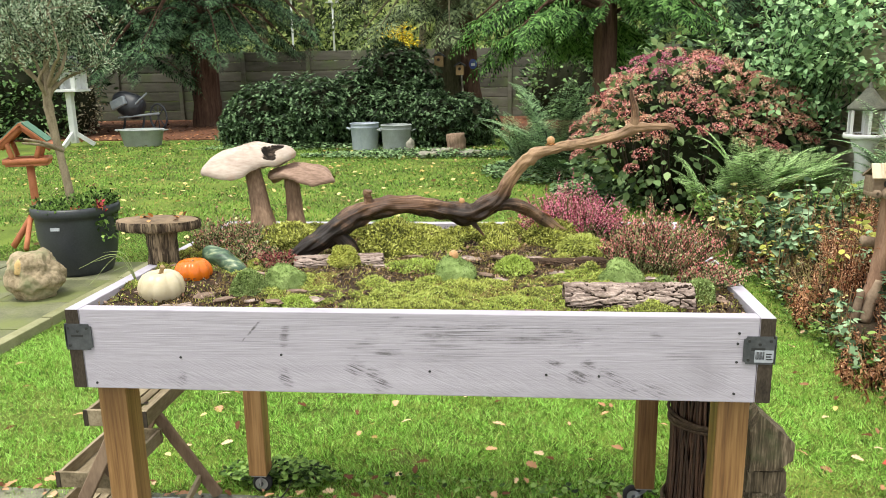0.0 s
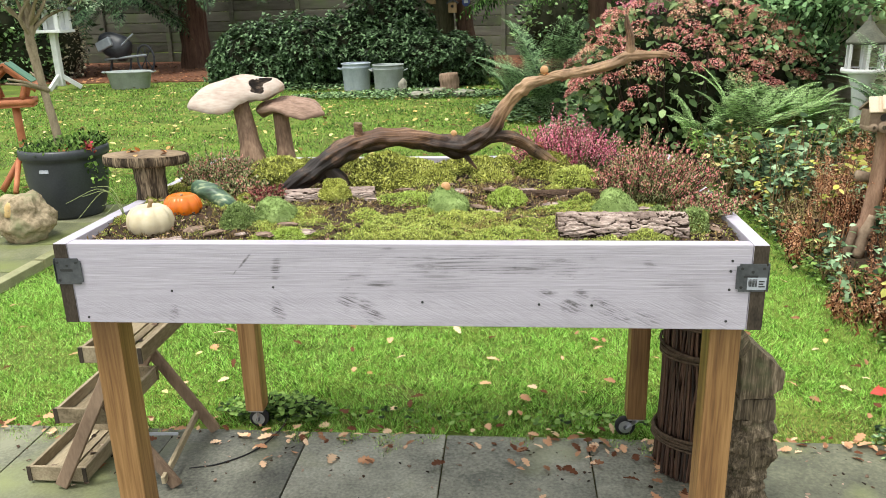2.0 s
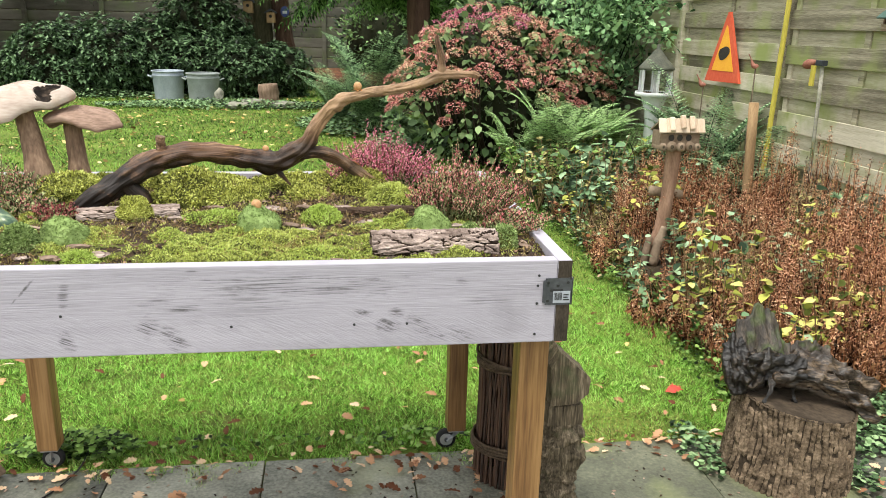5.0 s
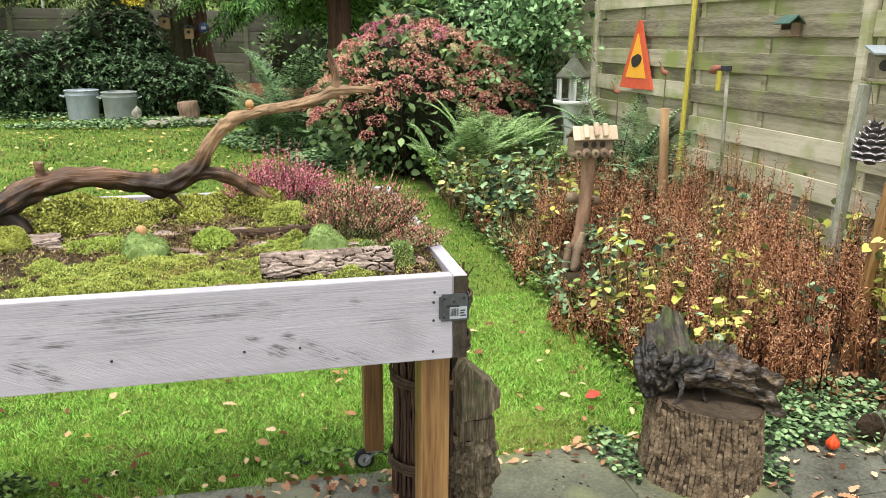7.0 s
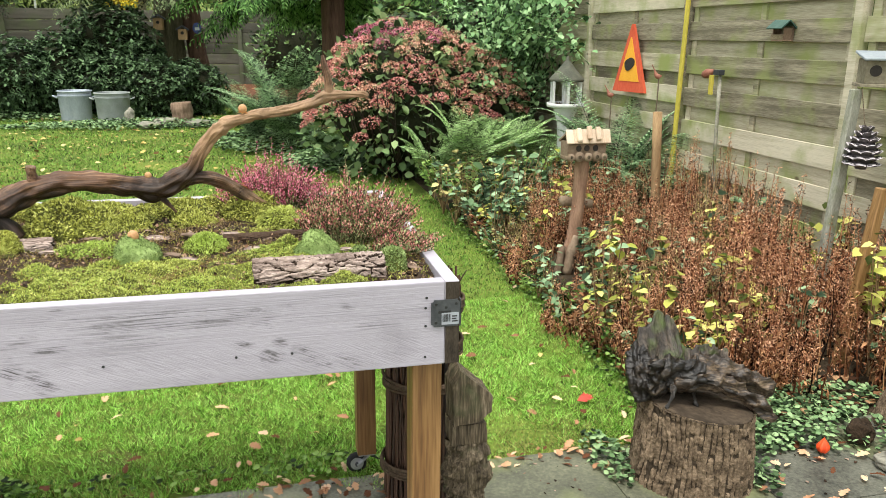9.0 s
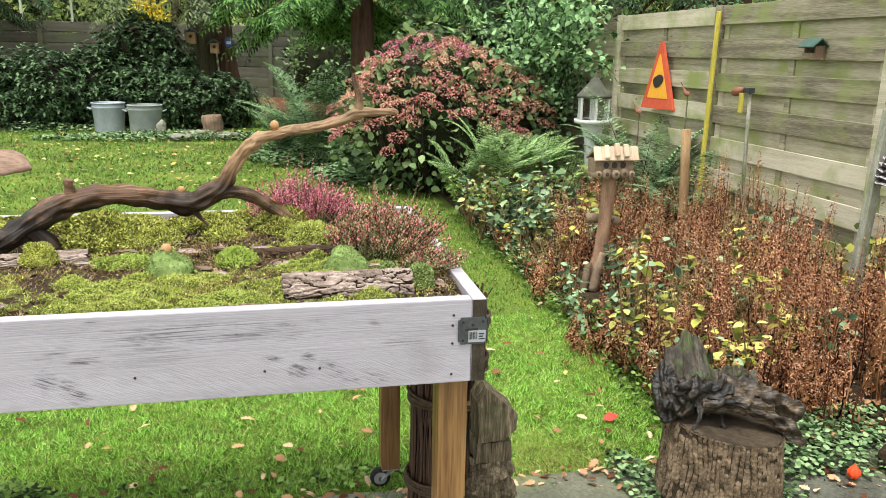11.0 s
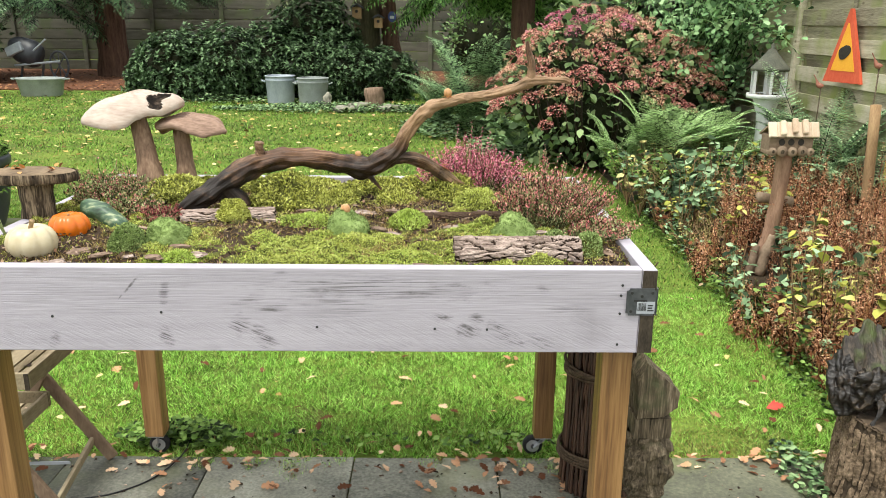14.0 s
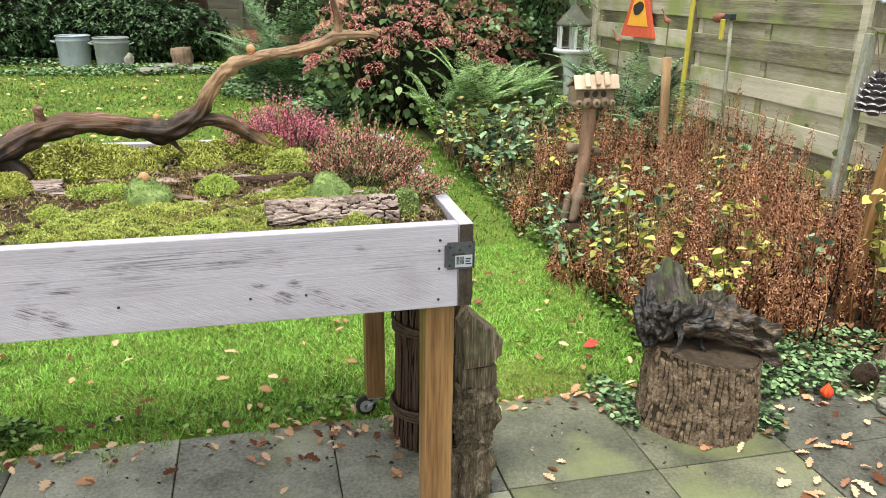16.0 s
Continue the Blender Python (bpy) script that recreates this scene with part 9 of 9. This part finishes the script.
ground_cover("clover and weeds at the foot of the planter", np.concatenate((patch(-0.72, 2.86, 0.22, 0.1, 0.09, 260), patch(0.55, 2.82, 0.25, 0.07, 0.04, 90), patch(-0.2, 2.85, 0.4, 0.06, 0.03, 60), patch(2.06, 3.3, 0.1, 0.5, 0.12, 420), patch(2.08, 4.6, 0.1, 0.9, 0.12, 420), patch(2.1, 6.0, 0.12, 0.9, 0.14, 380), patch(-0.74, 2.79, 0.1, 0.04, 0.14, 300), patch(-0.6, 2.82, 0.14, 0.07, 0.12, 300))), 0.02, M_POTGREEN, ROUND)
ground_cover("green ground cover along the far lawn edge", np.concatenate((patch(-1.6, 14.9, 2.4, 0.5, 0.16, 3000), patch(0.7, 12.3, 1.0, 1.3, 0.22, 3200), patch(1.3, 10.3, 0.6, 0.9, 0.2, 2000), patch(-4.6, 16.3, 2.2, 0.4, 0.2, 900))), 0.05, M_IVY, ROUND)

# ---- grass ----
M_GRASSBLADE = leaves("grass_blades", (0.1, 0.22, 0.025), (0.28, 0.58, 0.08), (0.61, 0.92, 0.26), rough=0.5, leafy=0.38, island=0.6)
M_GRASSDRY = leaves("dry_grass_blades", (0.2, 0.17, 0.06), (0.36, 0.32, 0.1), (0.5, 0.46, 0.18), rough=0.6, leafy=0.3)


def lawn_ok(x, y):
    edge = 2.675 + 0.05 * np.sin(x * 5) + 0.045 * np.sin(x * 13 + 1) + 0.035 * np.sin(x * 37) + 0.015 * np.sin(x * 91) - 0.12 * np.exp(-((x - 1.55) / 0.25) ** 2)
    return (y > edge) & ~((x < -2.8) & (y < 6.4)) & (x < 2.17 + 0.05 * np.sin(y * 4) + 0.04 * np.sin(y * 11))


lawn = thing("grass", "short green lawn grass with thin dry patches", "grass", kind="stuff")


M_GRASSFAR = leaves("far_grass_blades", (0.06, 0.13, 0.02), (0.165, 0.34, 0.052), (0.34, 0.53, 0.13), rough=0.5, leafy=0.35, island=0.6)


def grass(n, x0, x1, y0, y1, length, width, dry_share=0.1, green=M_GRASSBLADE, thin=(0.25, 0.85)):
    x, y = rnd(x0, x1, n), rnd(y0, y1, n)
    bare = np.array([noise.noise(Vector((a * 1.1, b * 1.1, 3.0))) + 0.4 * noise.noise(Vector((a * 4, b * 4, 1.0))) for a, b in zip(x, y)])
    ok = lawn_ok(x, y) & (bare < rnd(*thin, n))
    x, y, bare = x[ok], y[ok], bare[ok]
    m = len(x)
    ways = RNG.normal(0, 0.6, (m, 3))
    flow = np.array([(noise.noise(Vector((a * 7, b * 7, 8.0))), noise.noise(Vector((a * 7, b * 7, 15.0)))) for a, b in zip(x, y)])
    ways[:, :2] += 0.9 * flow
    ways[:, 2] = 0.75
    tufts = np.array([noise.noise(Vector((a * 13, b * 13, 21.0))) for a, b in zip(x, y)])
    ln = rnd(0.5, 1.3, m) * length * (1 - 0.35 * np.clip(bare * 2, 0, 1)) * (1 + 0.7 * tufts)
    v, f = scattered(BLADE, np.stack((x, y, np.zeros(m)), 1), ways, ln, rnd(0, 6.28, m), width)
    dead = rnd(0, 1, m) < dry_share + 0.55 * np.clip(bare, 0, 1)
    for name, mat, pick in (("blades", green, ~dead), ("dry_blades", M_GRASSDRY, dead)):
        vv = v.reshape(m, 3, 3)[pick].reshape(-1, 3)
        part(name, mesh_of(name, vv, np.arange(len(vv)).reshape(-1, 3), mat), None, lawn)


grass(290000, -2.8, 2.28, 2.5, 4.6, 0.025, 0.12)
grass(40000, -1.6, 2.2, 2.5, 2.95, 0.03, 0.11, 0.3, M_GRASSBLADE, (0.7, 1.2))
grass(130000, -4.8, 2.28, 4.6, 8.0, 0.027, 0.19, 0.12, M_GRASSFAR)
grass(110000, -10.0, 2.0, 8.0, 18.5, 0.042, 0.28, 0.12, M_GRASSFAR)

# ---- fallen leaves ----
M_FALLEN = leaves("fallen_leaves", (0.45, 0.17, 0.08), (0.64, 0.34, 0.19), (0.74, 0.52, 0.34), rough=0.75, leafy=0.2)
M_FALLENPALE = leaves("pale_fallen_leaves", (0.4, 0.26, 0.08), (0.58, 0.42, 0.14), (0.66, 0.56, 0.26), rough=0.75, leafy=0.2)
# lobed oak leaf with a short stalk, gently curled
_o, _t = [(0.0, -0.12, 0.02)], []
for k in range(15):
    q = k / 14
    w = 0.32 * math.sin(math.pi * (0.1 + 0.86 * q)) ** 0.7 * (0.5 + 0.5 * abs(math.cos(3.5 * math.pi * q)))
    fold = 0.1 * math.sin(2.6 * q) - 0.04
    _o += [(-w, q + 0.05 * (k % 2), fold + 0.25 * w), (0.0, q, fold), (w, q + 0.05 * (k % 2), fold + 0.15 * w)]
    if k:
        a = 3 * k - 2
        _t += [(a, a + 1, a + 4), (a, a + 4, a + 3), (a + 1, a + 2, a + 5), (a + 1, a + 5, a + 4)]
OAK = (np.array(_o), _t + [(0, 2, 1), (0, 3, 2)])


def fallen(n, place, size, mat, label, template=OAK):
    spots = []
    while len(spots) < n:
        p = place()
        if p is not None:
            spots.append(p)
    o = thing("fallen_leaves", label, "leaves", kind="stuff")
    ways = np.stack((RNG.normal(0, 1, n), RNG.normal(0, 1, n), RNG.normal(0, 0.16, n)), 1)
    v, f = scattered(template, spots, ways, rnd(0.65, 1.25, n) * size, rnd(-0.4, 0.4, n), rnd(0.8, 1.25, n))
    part("leaves", mesh_of("leaves", v, f, mat), None, o)


def on_lawn():
    x, y = rnd(-9, 2.0), 2.75 + 15 * rnd(0, 1) ** 1.6
    return (x, y, rnd(0.012, 0.035)) if lawn_ok(np.array(x), np.array(y)) else None


def near_lawn():
    x, y = rnd(-1.3, 1.9), 2.8 + 2.2 * rnd(0, 1) ** 1.4
    return (x, y, rnd(0.028, 0.042)) if lawn_ok(np.array(x), np.array(y)) else None


def on_paving():
    if rnd(0, 1) < 0.45:
        x, y = RNG.normal(2.3, 0.35), rnd(1.7, 2.6)
    elif rnd(0, 1) < 0.32:
        x, y = RNG.normal(0.62, 0.16), RNG.normal(2.55, 0.12)
    else:
        x, y = rnd(-1.8, 2.8), 2.72 - abs(RNG.normal(0, 0.25))
    return (x, y, rnd(0.018, 0.03)) if y < 2.75 and x < 3 else None


def far_lawn():
    x, y = rnd(-10, 1.6), rnd(7, 18)
    return (x, y, rnd(0.02, 0.045)) if lawn_ok(np.array(x), np.array(y)) else None


fallen(420, on_lawn, 0.054, M_FALLEN, "orange-brown oak leaves lying on the lawn")
fallen(60, near_lawn, 0.046, M_FALLEN, "orange-brown oak leaves in the grass beside the planter")
fallen(14, near_lawn, 0.032, M_FALLENPALE, "small pale yellow leaves in the grass", BROAD)
fallen(140, on_paving, 0.048, M_FALLEN, "orange-brown oak leaves lying on the paving")
fallen(1000, far_lawn, 0.075, M_FALLENPALE, "pale yellow leaves lying on the far lawn", BROAD)
red = thing("maple_leaf", "single bright red leaf on the lawn", "leaf", (1.775, 3.1, 0.036))
rim = [(-0.005, -0.045, 0.0)]
for k in range(20):
    a = -2.0 + 4.0 * k / 19
    r = (0.026, 0.04, 0.022, 0.034)[k % 4] * (1.15 - 0.12 * abs(a))
    rim.append((r * math.sin(a), r * math.cos(a), 0.004 * math.sin(5 * a)))
v = np.array([(0.0, 0.0, 0.004)] + rim)
f = np.array([(0, k, k + 1) for k in range(1, len(rim))] + [(0, len(rim), 1)])
red.rotation_euler = (0.18, 0.1, -1.2)
part("blade", mesh_of("blade", v, f, leaves("red_leaf", (0.4, 0.03, 0.03), (0.55, 0.07, 0.055), (0.62, 0.14, 0.09))), None, red)


def on_mulch():
    x, y = rnd(-15, 3), 18.6 + 8 * rnd(0, 1) ** 1.6
    return (x, y, rnd(0.03, 0.06))


fallen(1500, on_mulch, 0.1, leaves("brown_litter", (0.1, 0.035, 0.018), (0.25, 0.1, 0.05), (0.45, 0.24, 0.12), rough=0.85, leafy=0.1), "brown fallen leaves covering the mulch", BROAD)


def on_bed():
    x, y = rnd(2.1, 3.9), 2.74 + 1.6 * rnd(0, 1) ** 2
    return (x, y, rnd(0.035, 0.06))


def on_edge():
    x = rnd(-2.2, 2.1)
    return (x, RNG.normal(2.68, 0.05), rnd(0.016, 0.035))


fallen(420, on_bed, 0.045, leaves("dull_brown_leaves", (0.12, 0.05, 0.025), (0.28, 0.14, 0.07), (0.5, 0.32, 0.18), rough=0.85, leafy=0.1), "brown fallen leaves covering the planting bed", BROAD)
fallen(190, on_edge, 0.034, M_FALLEN, "small brown leaves gathered along the lawn edge")

n = 380
spots = np.stack((rnd(-2.0, 2.9, n), 2.72 - np.abs(RNG.normal(0, 0.3, n)), rnd(0.0155, 0.019, n)), 1)
v, f = scattered(CHIP, spots, np.stack((rnd(-1, 1, n), rnd(-1, 1, n), rnd(-0.1, 0.1, n)), 1), rnd(0.004, 0.014, n), None, rnd(0.4, 1.2, n))
crumbs = part("crumbs", mesh_of("crumbs", v, f, M_CHIP))
tagged(crumbs, "small crumbs of bark and soil on the paving", "debris", kind="stuff")
